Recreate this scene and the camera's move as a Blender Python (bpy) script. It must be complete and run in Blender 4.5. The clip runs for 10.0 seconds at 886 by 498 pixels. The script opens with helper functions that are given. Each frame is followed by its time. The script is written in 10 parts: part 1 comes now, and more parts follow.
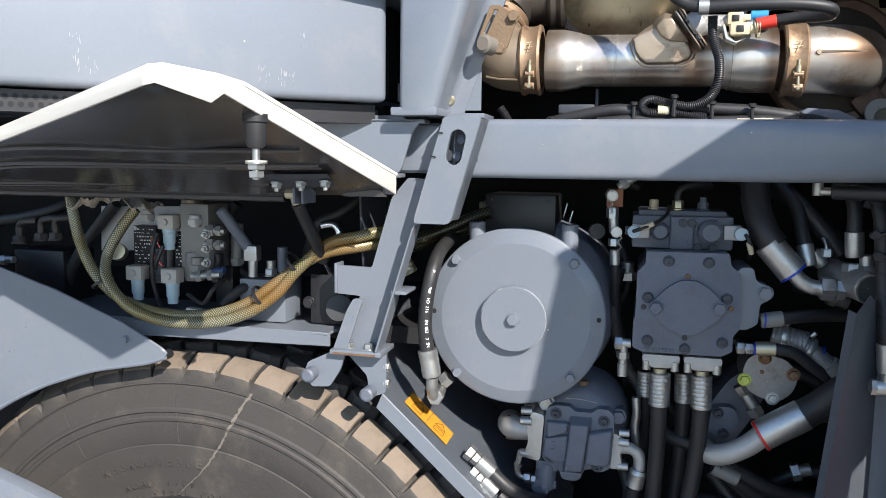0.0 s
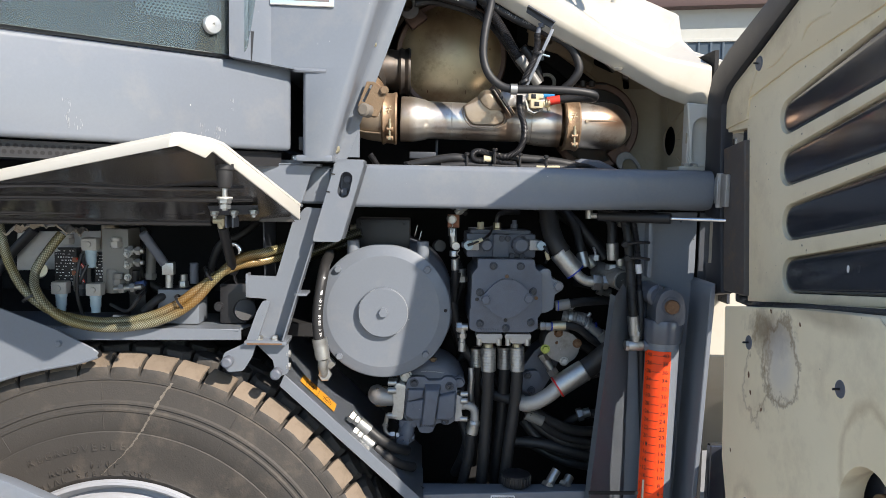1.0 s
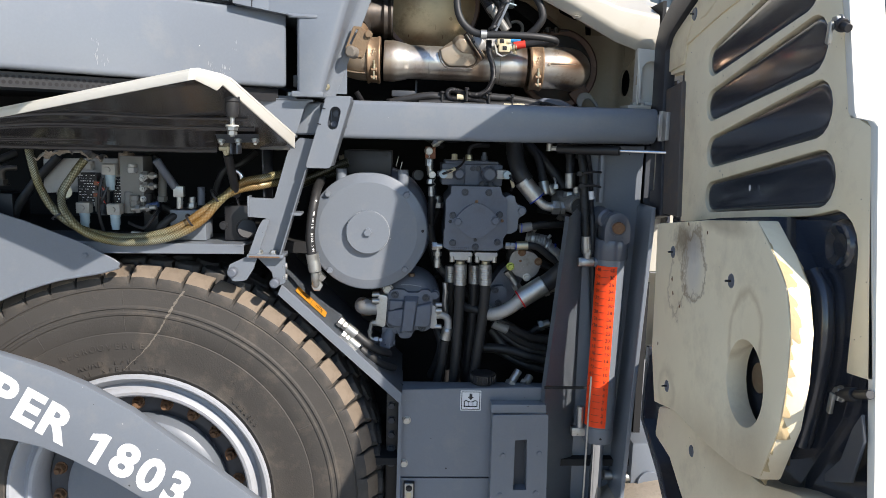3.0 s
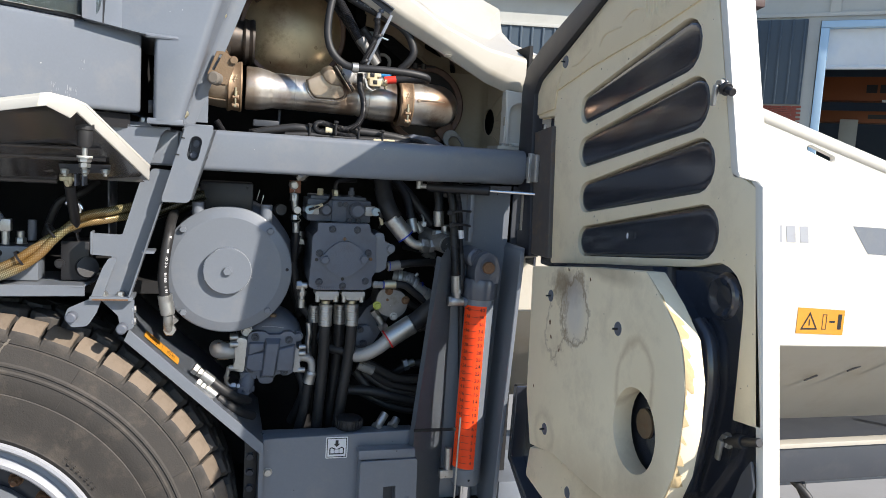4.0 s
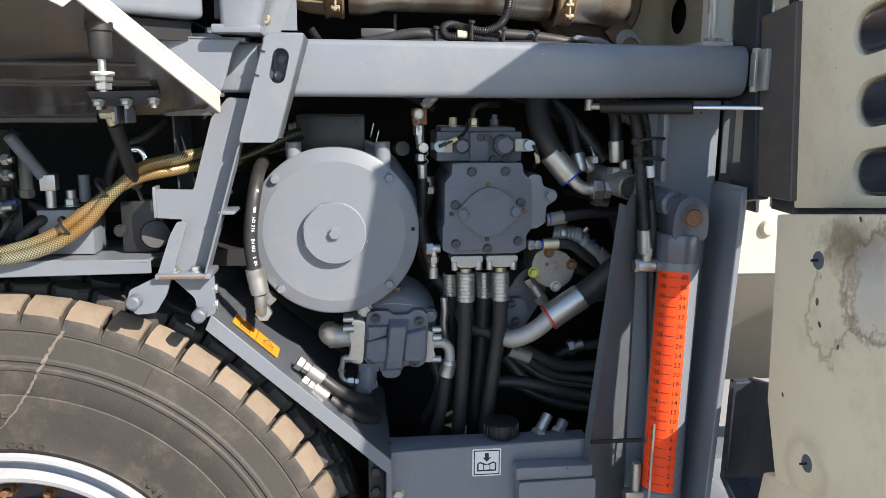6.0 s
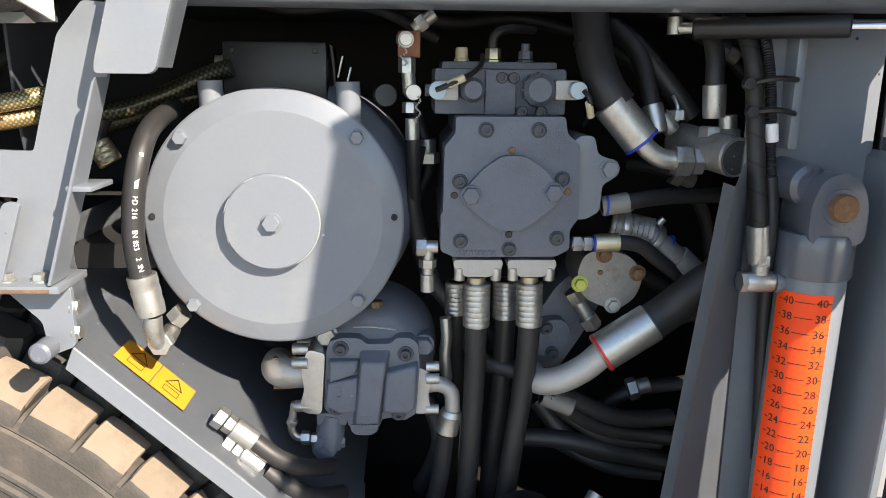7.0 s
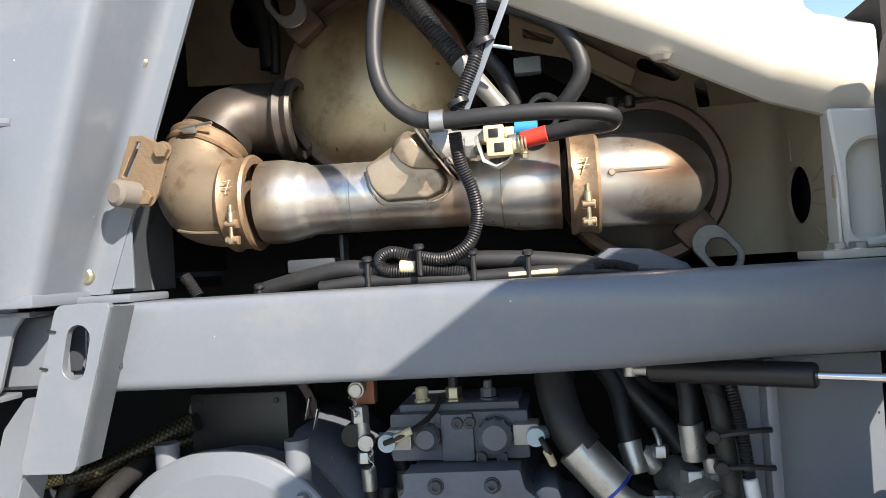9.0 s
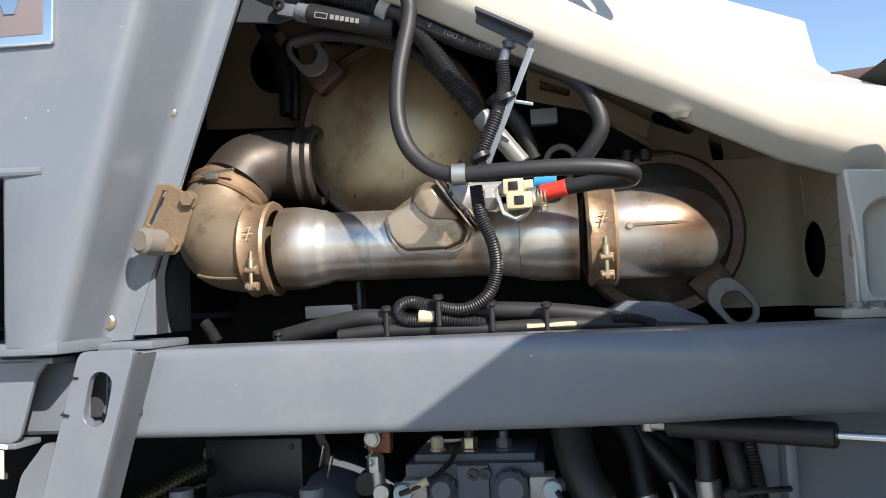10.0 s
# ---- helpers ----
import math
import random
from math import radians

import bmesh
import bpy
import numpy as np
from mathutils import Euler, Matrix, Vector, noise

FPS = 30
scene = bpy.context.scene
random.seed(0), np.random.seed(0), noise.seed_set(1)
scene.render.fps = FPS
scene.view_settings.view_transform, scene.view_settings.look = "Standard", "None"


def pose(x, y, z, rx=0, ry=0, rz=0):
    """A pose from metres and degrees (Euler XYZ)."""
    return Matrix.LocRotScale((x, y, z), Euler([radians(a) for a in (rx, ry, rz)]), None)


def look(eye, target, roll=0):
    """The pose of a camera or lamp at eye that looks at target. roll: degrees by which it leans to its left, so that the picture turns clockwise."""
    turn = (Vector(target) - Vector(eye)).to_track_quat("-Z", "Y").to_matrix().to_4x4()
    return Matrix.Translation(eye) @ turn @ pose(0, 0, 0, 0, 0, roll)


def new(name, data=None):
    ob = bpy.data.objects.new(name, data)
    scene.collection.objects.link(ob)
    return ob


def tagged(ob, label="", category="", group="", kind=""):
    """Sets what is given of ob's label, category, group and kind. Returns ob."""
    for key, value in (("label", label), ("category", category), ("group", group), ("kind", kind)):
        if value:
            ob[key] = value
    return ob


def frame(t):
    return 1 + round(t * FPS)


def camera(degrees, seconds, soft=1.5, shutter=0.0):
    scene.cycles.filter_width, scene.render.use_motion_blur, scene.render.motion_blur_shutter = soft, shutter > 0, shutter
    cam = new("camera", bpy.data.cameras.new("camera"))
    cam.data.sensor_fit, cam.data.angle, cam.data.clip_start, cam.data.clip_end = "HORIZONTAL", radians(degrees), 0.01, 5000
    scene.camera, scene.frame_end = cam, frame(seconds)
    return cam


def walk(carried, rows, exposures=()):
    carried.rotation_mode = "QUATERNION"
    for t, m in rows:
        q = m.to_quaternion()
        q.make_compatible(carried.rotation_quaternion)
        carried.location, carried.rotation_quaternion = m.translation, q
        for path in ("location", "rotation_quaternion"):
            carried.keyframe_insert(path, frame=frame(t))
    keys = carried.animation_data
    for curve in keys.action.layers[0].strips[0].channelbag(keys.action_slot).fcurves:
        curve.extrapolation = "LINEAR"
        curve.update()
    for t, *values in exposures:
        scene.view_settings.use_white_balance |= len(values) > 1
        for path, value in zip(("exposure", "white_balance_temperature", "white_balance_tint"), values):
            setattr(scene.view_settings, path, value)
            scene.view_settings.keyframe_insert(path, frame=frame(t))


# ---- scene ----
cam = camera(59.9, 10.0, 0.65)
PATH = [
    (0, (0.199, -1.365, 1.751), (-0.273, 0.565, 1.522), 0.7),
    (0.5, (0.223, -1.593, 1.786), (0.05, 0.388, 1.58), 0.6),
    (1, (0.076, -1.856, 1.774), (0.143, 0.137, 1.611), 1.0),
    (1.5, (0.094, -2.04, 1.787), (0.176, -0.048, 1.625), 1.5),
    (2, (0.167, -2.142, 1.761), (0.206, -0.151, 1.577), 1.3),
    (3.3, (0.067, -2.118, 1.738), (0.236, -0.15, 1.421), 1.7),
    (3.5, (0.045, -2.098, 1.735), (0.311, -0.141, 1.418), 2.4),
    (4, (-0.014, -2.039, 1.777), (0.532, -0.128, 1.553), 3.5),
    (4.5, (-0.054, -1.998, 1.836), (0.619, -0.116, 1.775), 2.4),
    (5, (-0.078, -1.94, 1.826), (0.582, -0.053, 1.765), 1.2),
    (5.5, (-0.054, -1.744, 1.746), (0.389, 0.191, 1.509), 0.4),
    (5.7, (-0.016, -1.64, 1.727), (0.325, 0.307, 1.422), 0.3),
    (6.8, (0.143, -1.03, 1.664), (0.23, 0.919, 1.224), 0.8),
    (7, (0.166, -0.943, 1.646), (0.259, 1.005, 1.204), 0.7),
    (7.5, (0.262, -0.881, 1.659), (0.243, 1.075, 1.241), 0.2),
    (8, (0.365, -0.88, 1.729), (0.189, 1.093, 1.45), -0.3),
    (8.5, (0.414, -0.874, 1.799), (0.151, 1.106, 1.699), -2.8),
    (9, (0.427, -0.867, 1.841), (0.139, 1.112, 1.886), -3.6),
    (9.5, (0.43, -0.876, 1.868), (0.15, 1.098, 2.032), -3.2),
    (10, (0.408, -0.88, 1.862), (0.121, 1.095, 1.996), -2.7),
]
walk(cam, [(t, look(eye, target, roll)) for t, eye, target, roll in PATH],
     [(0, 0.74, 6270, 12), (0.5, 0.64, 6540, 12), (1, 0.59, 6660, 12), (1.5, 0.47, 6640, 12), (2, 0.42, 6640, 12), (3.5, 0.54, 6450, 12), (4.5, 0.34, 6670, 12), (5, 0.2, 6780, 13), (5.5, 0.62, 6660, 12),
      (6, 0.92, 6790, 13), (7, 1.34, 7250, 13), (7.6, 1.52, 7600, 13), (8.2, 1.38, 7050, 13), (8.5, 1.26, 7050, 12), (9, 1.04, 6880, 12), (9.5, 0.87, 6760, 12), (10, 0.68, 6640, 12)])

# world, sun, exposure
SUN = Vector((0.87, -1.0, 0.9)).normalized()
world = bpy.data.worlds.new("sky")
scene.world = world
world.use_nodes = True
wn = world.node_tree
sky = wn.nodes.new("ShaderNodeTexSky")
sky.sky_type, sky.sun_disc = "NISHITA", False
sky.air_density, sky.dust_density, sky.ozone_density = 1.0, 0.15, 2.2
sky.sun_elevation = math.asin(SUN.z)
sky.sun_rotation = math.atan2(SUN.x, SUN.y)
wn.links.new(sky.outputs[0], wn.nodes["Background"].inputs[0])
wn.nodes["Background"].inputs[1].default_value = 0.14
sun = new("sun", bpy.data.lights.new("sun", "SUN"))
sun.data.energy, sun.data.angle, sun.data.color = 5.0, radians(0.53), (1.0, 0.93, 0.83)
sun.matrix_world = look(SUN * 30, (0, 0, 0))


# ---- materials ----
MATS = {}


def math_node(nt, op, a, b=None, clamp=False):
    n = nt.nodes.new("ShaderNodeMath")
    n.operation, n.use_clamp = op, clamp
    for i, v in enumerate((a, b)):
        if v is None:
            continue
        if isinstance(v, (int, float)):
            n.inputs[i].default_value = v
        else:
            nt.links.new(v, n.inputs[i])
    return n.outputs[0]


def speckle(nt, tc, colour, col2, cells, size, keep, stretch):
    """Sparse chips or scratches: one in every few cells, of uneven size."""
    mp = nt.nodes.new("ShaderNodeMapping")
    mp.inputs["Scale"].default_value = stretch
    nt.links.new(tc.outputs["Object"], mp.inputs["Vector"])
    no = nt.nodes.new("ShaderNodeTexNoise")
    no.inputs["Scale"].default_value = 160
    nt.links.new(tc.outputs["Object"], no.inputs["Vector"])
    vo = nt.nodes.new("ShaderNodeTexVoronoi")
    vo.inputs["Scale"].default_value = cells
    nt.links.new(mp.outputs[0], vo.inputs["Vector"])
    sp = nt.nodes.new("ShaderNodeSeparateColor")
    nt.links.new(vo.outputs["Color"], sp.inputs[0])
    limit = math_node(nt, "MULTIPLY", math_node(nt, "SUBTRACT", sp.outputs[0], 1.0 - keep, True), size / keep)
    wob = math_node(nt, "MULTIPLY", math_node(nt, "ADD", no.outputs[0], 0.4), limit)
    hit = math_node(nt, "LESS_THAN", vo.outputs["Distance"], wob)
    mx = nt.nodes.new("ShaderNodeMixRGB")
    mx.inputs[2].default_value = (*col2, 1)
    nt.links.new(math_node(nt, "MULTIPLY", hit, math_node(nt, "ADD", sp.outputs[1], 0.25, True)), mx.inputs[0])
    nt.links.new(colour, mx.inputs[1])
    return mx.outputs[0]


def blot(nt, tc, colour, at, radii, col2, amount, wobble, ring):
    """One stain with an uneven edge round a place; ring: only its rim stays."""
    no = nt.nodes.new("ShaderNodeTexNoise")
    no.inputs["Scale"].default_value, no.inputs["Detail"].default_value, no.inputs["Roughness"].default_value = 1.3 / max(radii), 7, 0.7
    nt.links.new(tc.outputs["Object"], no.inputs["Vector"])
    sub = nt.nodes.new("ShaderNodeVectorMath")
    sub.operation = "SUBTRACT"
    sub.inputs[1].default_value = at
    nt.links.new(tc.outputs["Object"], sub.inputs[0])
    div = nt.nodes.new("ShaderNodeVectorMath")
    div.operation = "DIVIDE"
    div.inputs[1].default_value = radii
    nt.links.new(sub.outputs[0], div.inputs[0])
    ln = nt.nodes.new("ShaderNodeVectorMath")
    ln.operation = "LENGTH"
    nt.links.new(div.outputs[0], ln.inputs[0])
    d = math_node(nt, "ADD", ln.outputs["Value"], math_node(nt, "MULTIPLY", math_node(nt, "SUBTRACT", no.outputs[0], 0.5), wobble))
    if ring:
        d = math_node(nt, "MULTIPLY", math_node(nt, "ABSOLUTE", math_node(nt, "SUBTRACT", d, 0.9)), 1.0 / ring)
    mr = nt.nodes.new("ShaderNodeMapRange")
    mr.inputs[1].default_value, mr.inputs[2].default_value, mr.inputs[3].default_value, mr.inputs[4].default_value = (0.1, 1.3, amount, 0.0) if ring else (0.45, 1.2, amount, 0.0)
    nt.links.new(d, mr.inputs[0])
    fine = math_node(nt, "MULTIPLY", mr.outputs[0], math_node(nt, "ADD", no.outputs[0], 0.35, True))
    mx = nt.nodes.new("ShaderNodeMixRGB")
    mx.inputs[2].default_value = (*col2, 1)
    nt.links.new(fine, mx.inputs[0])
    nt.links.new(colour, mx.inputs[1])
    return mx.outputs[0]


def paint(name, col, rough=0.5, metal=0.0, grain=60.0, vary=0.12, bump=0.0, bump_scale=300.0, stains=0.0, stain_col=None,
          stain_scale=6.0, coat=0.0, tint=0.0, chips=(), spots=()):
    """A surface with grain, slow variation, stains and fine relief."""
    m = bpy.data.materials.new(name)
    m.use_nodes = True
    nt = m.node_tree
    b = nt.nodes["Principled BSDF"]
    tc = nt.nodes.new("ShaderNodeTexCoord")
    n1 = nt.nodes.new("ShaderNodeTexNoise")
    n1.inputs["Scale"].default_value, n1.inputs["Detail"].default_value = grain, 4
    n2 = nt.nodes.new("ShaderNodeTexNoise")
    n2.inputs["Scale"].default_value, n2.inputs["Detail"].default_value = stain_scale, 6
    n2.inputs["Roughness"].default_value = 0.65
    for n in (n1, n2):
        nt.links.new(tc.outputs["Object"], n.inputs["Vector"])
    mix = nt.nodes.new("ShaderNodeMixRGB")
    mix.inputs[1].default_value = (*[c * (1 - vary) for c in col], 1)
    mix.inputs[2].default_value = (*[min(1, c * (1 + vary)) for c in col], 1)
    add = nt.nodes.new("ShaderNodeMath")
    add.operation = "MULTIPLY_ADD"
    add.inputs[1].default_value, add.inputs[2].default_value = 0.5, 0.0
    nt.links.new(n1.outputs[0], add.inputs[0])
    half = nt.nodes.new("ShaderNodeMath")
    half.operation = "MULTIPLY_ADD"
    half.inputs[1].default_value = 0.5
    nt.links.new(n2.outputs[0], half.inputs[0])
    nt.links.new(add.outputs[0], half.inputs[2])
    nt.links.new(half.outputs[0], mix.inputs[0])
    out = mix.outputs[0]
    if stains > 0:
        ramp = nt.nodes.new("ShaderNodeValToRGB")
        ramp.color_ramp.elements[0].position, ramp.color_ramp.elements[1].position = 0.52, 0.72
        ramp.color_ramp.elements[0].color, ramp.color_ramp.elements[1].color = (0, 0, 0, 1), (stains, stains, stains, 1)
        n3 = nt.nodes.new("ShaderNodeTexNoise")
        n3.inputs["Scale"].default_value, n3.inputs["Detail"].default_value = stain_scale * 1.7, 8
        n3.inputs["Roughness"].default_value = 0.7
        nt.links.new(tc.outputs["Object"], n3.inputs["Vector"])
        nt.links.new(n3.outputs[0], ramp.inputs[0])
        mx = nt.nodes.new("ShaderNodeMixRGB")
        mx.inputs[2].default_value = (*(stain_col or (0.25, 0.2, 0.14)), 1)
        nt.links.new(ramp.outputs[0], mx.inputs[0])
        nt.links.new(out, mx.inputs[1])
        out = mx.outputs[0]
    for col2, cells, size, keep, stretch in chips:
        out = speckle(nt, tc, out, col2, cells, size, keep, stretch)
    for at, radii, col2, amount, wobble, ring in spots:
        out = blot(nt, tc, out, at, radii, col2, amount, wobble, ring)
    if tint > 0:
        oi = nt.nodes.new("ShaderNodeObjectInfo")
        hs = nt.nodes.new("ShaderNodeHueSaturation")
        mr = nt.nodes.new("ShaderNodeMapRange")
        mr.inputs[3].default_value, mr.inputs[4].default_value = 1 - tint, 1 + tint
        nt.links.new(oi.outputs["Random"], mr.inputs[0])
        nt.links.new(mr.outputs[0], hs.inputs["Value"])
        nt.links.new(out, hs.inputs["Color"])
        out = hs.outputs[0]
    nt.links.new(out, b.inputs["Base Color"])
    b.inputs["Metallic"].default_value = metal
    rr = nt.nodes.new("ShaderNodeMapRange")
    rr.inputs[3].default_value, rr.inputs[4].default_value = max(0.03, rough - 0.1), min(1, rough + 0.1)
    nt.links.new(n2.outputs[0], rr.inputs[0])
    nt.links.new(rr.outputs[0], b.inputs["Roughness"])
    if coat:
        b.inputs["Coat Weight"].default_value = coat
        b.inputs["Coat Roughness"].default_value = 0.12
    if bump > 0:
        n4 = nt.nodes.new("ShaderNodeTexNoise")
        n4.inputs["Scale"].default_value, n4.inputs["Detail"].default_value = bump_scale, 3
        nt.links.new(tc.outputs["Object"], n4.inputs["Vector"])
        bp = nt.nodes.new("ShaderNodeBump")
        bp.inputs["Strength"].default_value, bp.inputs["Distance"].default_value = bump, 0.002
        nt.links.new(n4.outputs[0], bp.inputs["Height"])
        nt.links.new(bp.outputs[0], b.inputs["Normal"])
    MATS[name] = m
    return m


GREY = paint("grey_paint", (0.16, 0.18, 0.209), 0.4, vary=0.1, grain=170, bump=0.035, bump_scale=260, stains=0.28, stain_col=(0.27, 0.26, 0.24), stain_scale=6, coat=0.35, chips=(((0.55, 0.55, 0.52), 34, 0.075, 0.4, (1, 1, 1)), ((0.02, 0.02, 0.02), 26, 0.075, 0.4, (1, 1, 1)), ((0.42, 0.42, 0.42), 10, 0.03, 0.3, (6, 6, 0.9)), ((0.2, 0.09, 0.05), 9, 0.025, 0.3, (1, 1, 1))))
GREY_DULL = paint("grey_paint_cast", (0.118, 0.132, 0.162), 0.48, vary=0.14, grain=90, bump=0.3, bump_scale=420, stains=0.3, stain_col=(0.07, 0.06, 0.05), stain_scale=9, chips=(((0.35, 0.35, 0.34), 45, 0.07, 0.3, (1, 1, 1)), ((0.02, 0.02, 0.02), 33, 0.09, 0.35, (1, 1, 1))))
# dark fittings, and the machine's grey where shade is put into the colour
GREY_DARK = paint("dark_shade_grey", (0.05, 0.056, 0.068), 0.45, vary=0.1, grain=40, bump=0.05, stains=0.3, stain_col=(0.10, 0.10, 0.10))
CREAM = paint("cream_paint", (0.51, 0.475, 0.4), 0.4, vary=0.06, grain=9, stains=0.45, stain_col=(0.4, 0.335, 0.24), stain_scale=3.5, coat=0.15, bump=0.03, bump_scale=6, chips=(((0.05, 0.04, 0.03), 14, 0.045, 0.35, (1, 1, 1)), ((0.3, 0.24, 0.16), 7, 0.04, 0.3, (2, 2, 5))))
CREAM_DULL = paint("cream_inside", (0.46, 0.39, 0.275), 0.55, vary=0.08, grain=30, bump=0.12, bump_scale=40, stains=0.4, stain_col=(0.33, 0.25, 0.15), chips=(((0.05, 0.04, 0.03), 20, 0.05, 0.3, (1, 1, 1)),))
# brown dirt and the deep enclosure's shade, both put into this colour
CREAM_SOOT_SHADE = paint("sooty_shaded_cream", (0.34, 0.275, 0.185), 0.6, vary=0.15, grain=20, bump=0.15, bump_scale=40, stains=0.6, stain_col=(0.16, 0.115, 0.07), stain_scale=5)
WHITE_EDGE = paint("white_shell", (0.68, 0.655, 0.585), 0.35, vary=0.03, grain=20, coat=0.3, chips=(((0.1, 0.09, 0.07), 11, 0.03, 0.25, (1, 1, 1)),))
FOAM = paint("cream_foam", (0.85, 0.75, 0.545), 0.85, vary=0.08, grain=14, bump=0.7, bump_scale=28, stains=0.4, stain_col=(0.5, 0.41, 0.28), stain_scale=4, chips=(((0.04, 0.03, 0.02), 30, 0.075, 0.25, (1, 1, 1)), ((0.1, 0.07, 0.05), 90, 0.12, 0.12, (1, 1, 1))), spots=(
    ((0.702, -0.538, 1.527), (0.05, 0.085, 0.04), (0.2, 0.145, 0.09), 0.95, 2.4, 0), ((0.702, -0.573, 1.48), (0.05, 0.06, 0.075), (0.6, 0.57, 0.53), 0.8, 0.8, 0),
    ((0.702, -0.573, 1.48), (0.05, 0.066, 0.085), (0.24, 0.17, 0.1), 0.8, 1.5, 0.1), ((0.702, -0.491, 1.447), (0.05, 0.05, 0.11), (0.3, 0.21, 0.12), 0.6, 2.6, 0.1),
    ((0.702, -0.839, 1.389), (0.05, 0.068, 0.105), (0.5, 0.38, 0.22), 0.55, 0.5, 0.11), ((0.702, -0.706, 1.586), (0.05, 0.13, 0.022), (0.32, 0.24, 0.14), 0.6, 1.2, 0),
    ((0.74, -0.679, 1.129), (0.1, 0.2, 0.1), (0.4, 0.29, 0.17), 0.5, 1.5, 0), ((0.74, -0.899, 1.19), (0.1, 0.12, 0.12), (0.42, 0.3, 0.18), 0.6, 1.2, 0), ((0.702, -0.464, 1.176), (0.05, 0.05, 0.05), (0.45, 0.35, 0.22), 0.35, 1.2, 0.3)))
FOAM_TAN = paint("tan_quilted_foam", (0.8, 0.69, 0.48), 0.6, vary=0.1, grain=9, bump=0.5, bump_scale=16, stains=0.45, stain_col=(0.5, 0.38, 0.23), stain_scale=5, chips=(((0.05, 0.035, 0.02), 30, 0.07, 0.25, (1, 1, 1)), ((0.45, 0.34, 0.2), 10, 0.05, 0.4, (1, 5, 2))))
RIM_DARK = paint("dark_rim_plastic", (0.026, 0.028, 0.036), 0.5, vary=0.2, grain=30, bump=0.05, stains=0.3, stain_col=(0.07, 0.065, 0.06), stain_scale=8)
STRIP = paint("worn_hinge_strip", (0.105, 0.095, 0.09), 0.6, 0.2, vary=0.3, grain=40, bump=0.15, bump_scale=80, stains=0.7, stain_col=(0.2, 0.13, 0.08), stain_scale=14)
FOAM_CUT = paint("cut_foam", (0.52, 0.4, 0.225), 0.95, vary=0.25, grain=40, bump=0.9, bump_scale=70, stains=0.6, stain_col=(0.5, 0.36, 0.2))
SHELL_DARK = paint("dark_moulding", (0.03, 0.034, 0.046), 0.2, vary=0.12, grain=15, coat=1.0, stains=0.25, stain_col=(0.085, 0.08, 0.078), stain_scale=9, bump=0.012, bump_scale=20, chips=(((0.35, 0.34, 0.32), 22, 0.06, 0.25, (1, 1, 1)), ((0.16, 0.15, 0.15), 60, 0.1, 0.2, (1, 1, 1))))
LINER = paint("dark_flap_liner", (0.045, 0.041, 0.041), 0.22, vary=0.15, grain=10, coat=0.2, bump=0.1, bump_scale=7, stains=0.4, stain_col=(0.12, 0.11, 0.1), stain_scale=4, chips=(((0.3, 0.28, 0.25), 20, 0.05, 0.25, (1, 1, 1)),))
STEEL = paint("stainless_steel", (0.7, 0.65, 0.58), 0.33, 0.84, vary=0.25, grain=45, bump=0.1, bump_scale=90, stains=0.85, stain_col=(0.3, 0.18, 0.1), stain_scale=8, chips=(((0.12, 0.06, 0.03), 60, 0.13, 0.35, (1, 1, 1)), ((0.25, 0.14, 0.07), 12, 0.1, 0.4, (1, 3, 6)), ((0.05, 0.03, 0.02), 26, 0.06, 0.25, (1, 1, 1))),
              spots=((((0.035, 0.17, 1.94)), (0.03, 1, 1), (0.36, 0.24, 0.14), 0.8, 0.5, 0), ((0.3, 0.17, 1.94), (0.03, 1, 1), (0.3, 0.17, 0.09), 0.8, 0.8, 0), ((0.44, 0.17, 1.94), (0.025, 1, 1), (0.28, 0.16, 0.09), 0.9, 0.5, 0),
                     ((0.13, 0.17, 1.94), (0.02, 1, 1), (0.42, 0.33, 0.3), 0.5, 0.8, 0), ((0.22, 0.12, 1.9), (0.05, 0.1, 0.03), (0.25, 0.15, 0.1), 0.7, 1.0, 0), ((0.58, 0.13, 1.96), (0.05, 0.2, 0.05), (0.35, 0.18, 0.08), 0.8, 1.2, 0),
                     ((0.55, 0.12, 1.946), (0.1, 0.2, 0.012), (0.22, 0.11, 0.06), 0.8, 0.8, 0), ((-0.05, 0.27, 2.08), (0.06, 0.2, 0.06), (0.4, 0.3, 0.2), 0.6, 1.0, 0)))
STEEL_HOT = paint("heat_tinted_steel", (0.43, 0.345, 0.255), 0.42, 0.66, vary=0.3, grain=30, bump=0.14, bump_scale=120, stains=0.9, stain_col=(0.17, 0.095, 0.055), stain_scale=11, chips=(((0.08, 0.045, 0.03), 50, 0.15, 0.4, (1, 1, 1)), ((0.5, 0.4, 0.28), 35, 0.08, 0.3, (1, 1, 1)), ((0.14, 0.07, 0.04), 9, 0.12, 0.4, (1, 1, 5))))
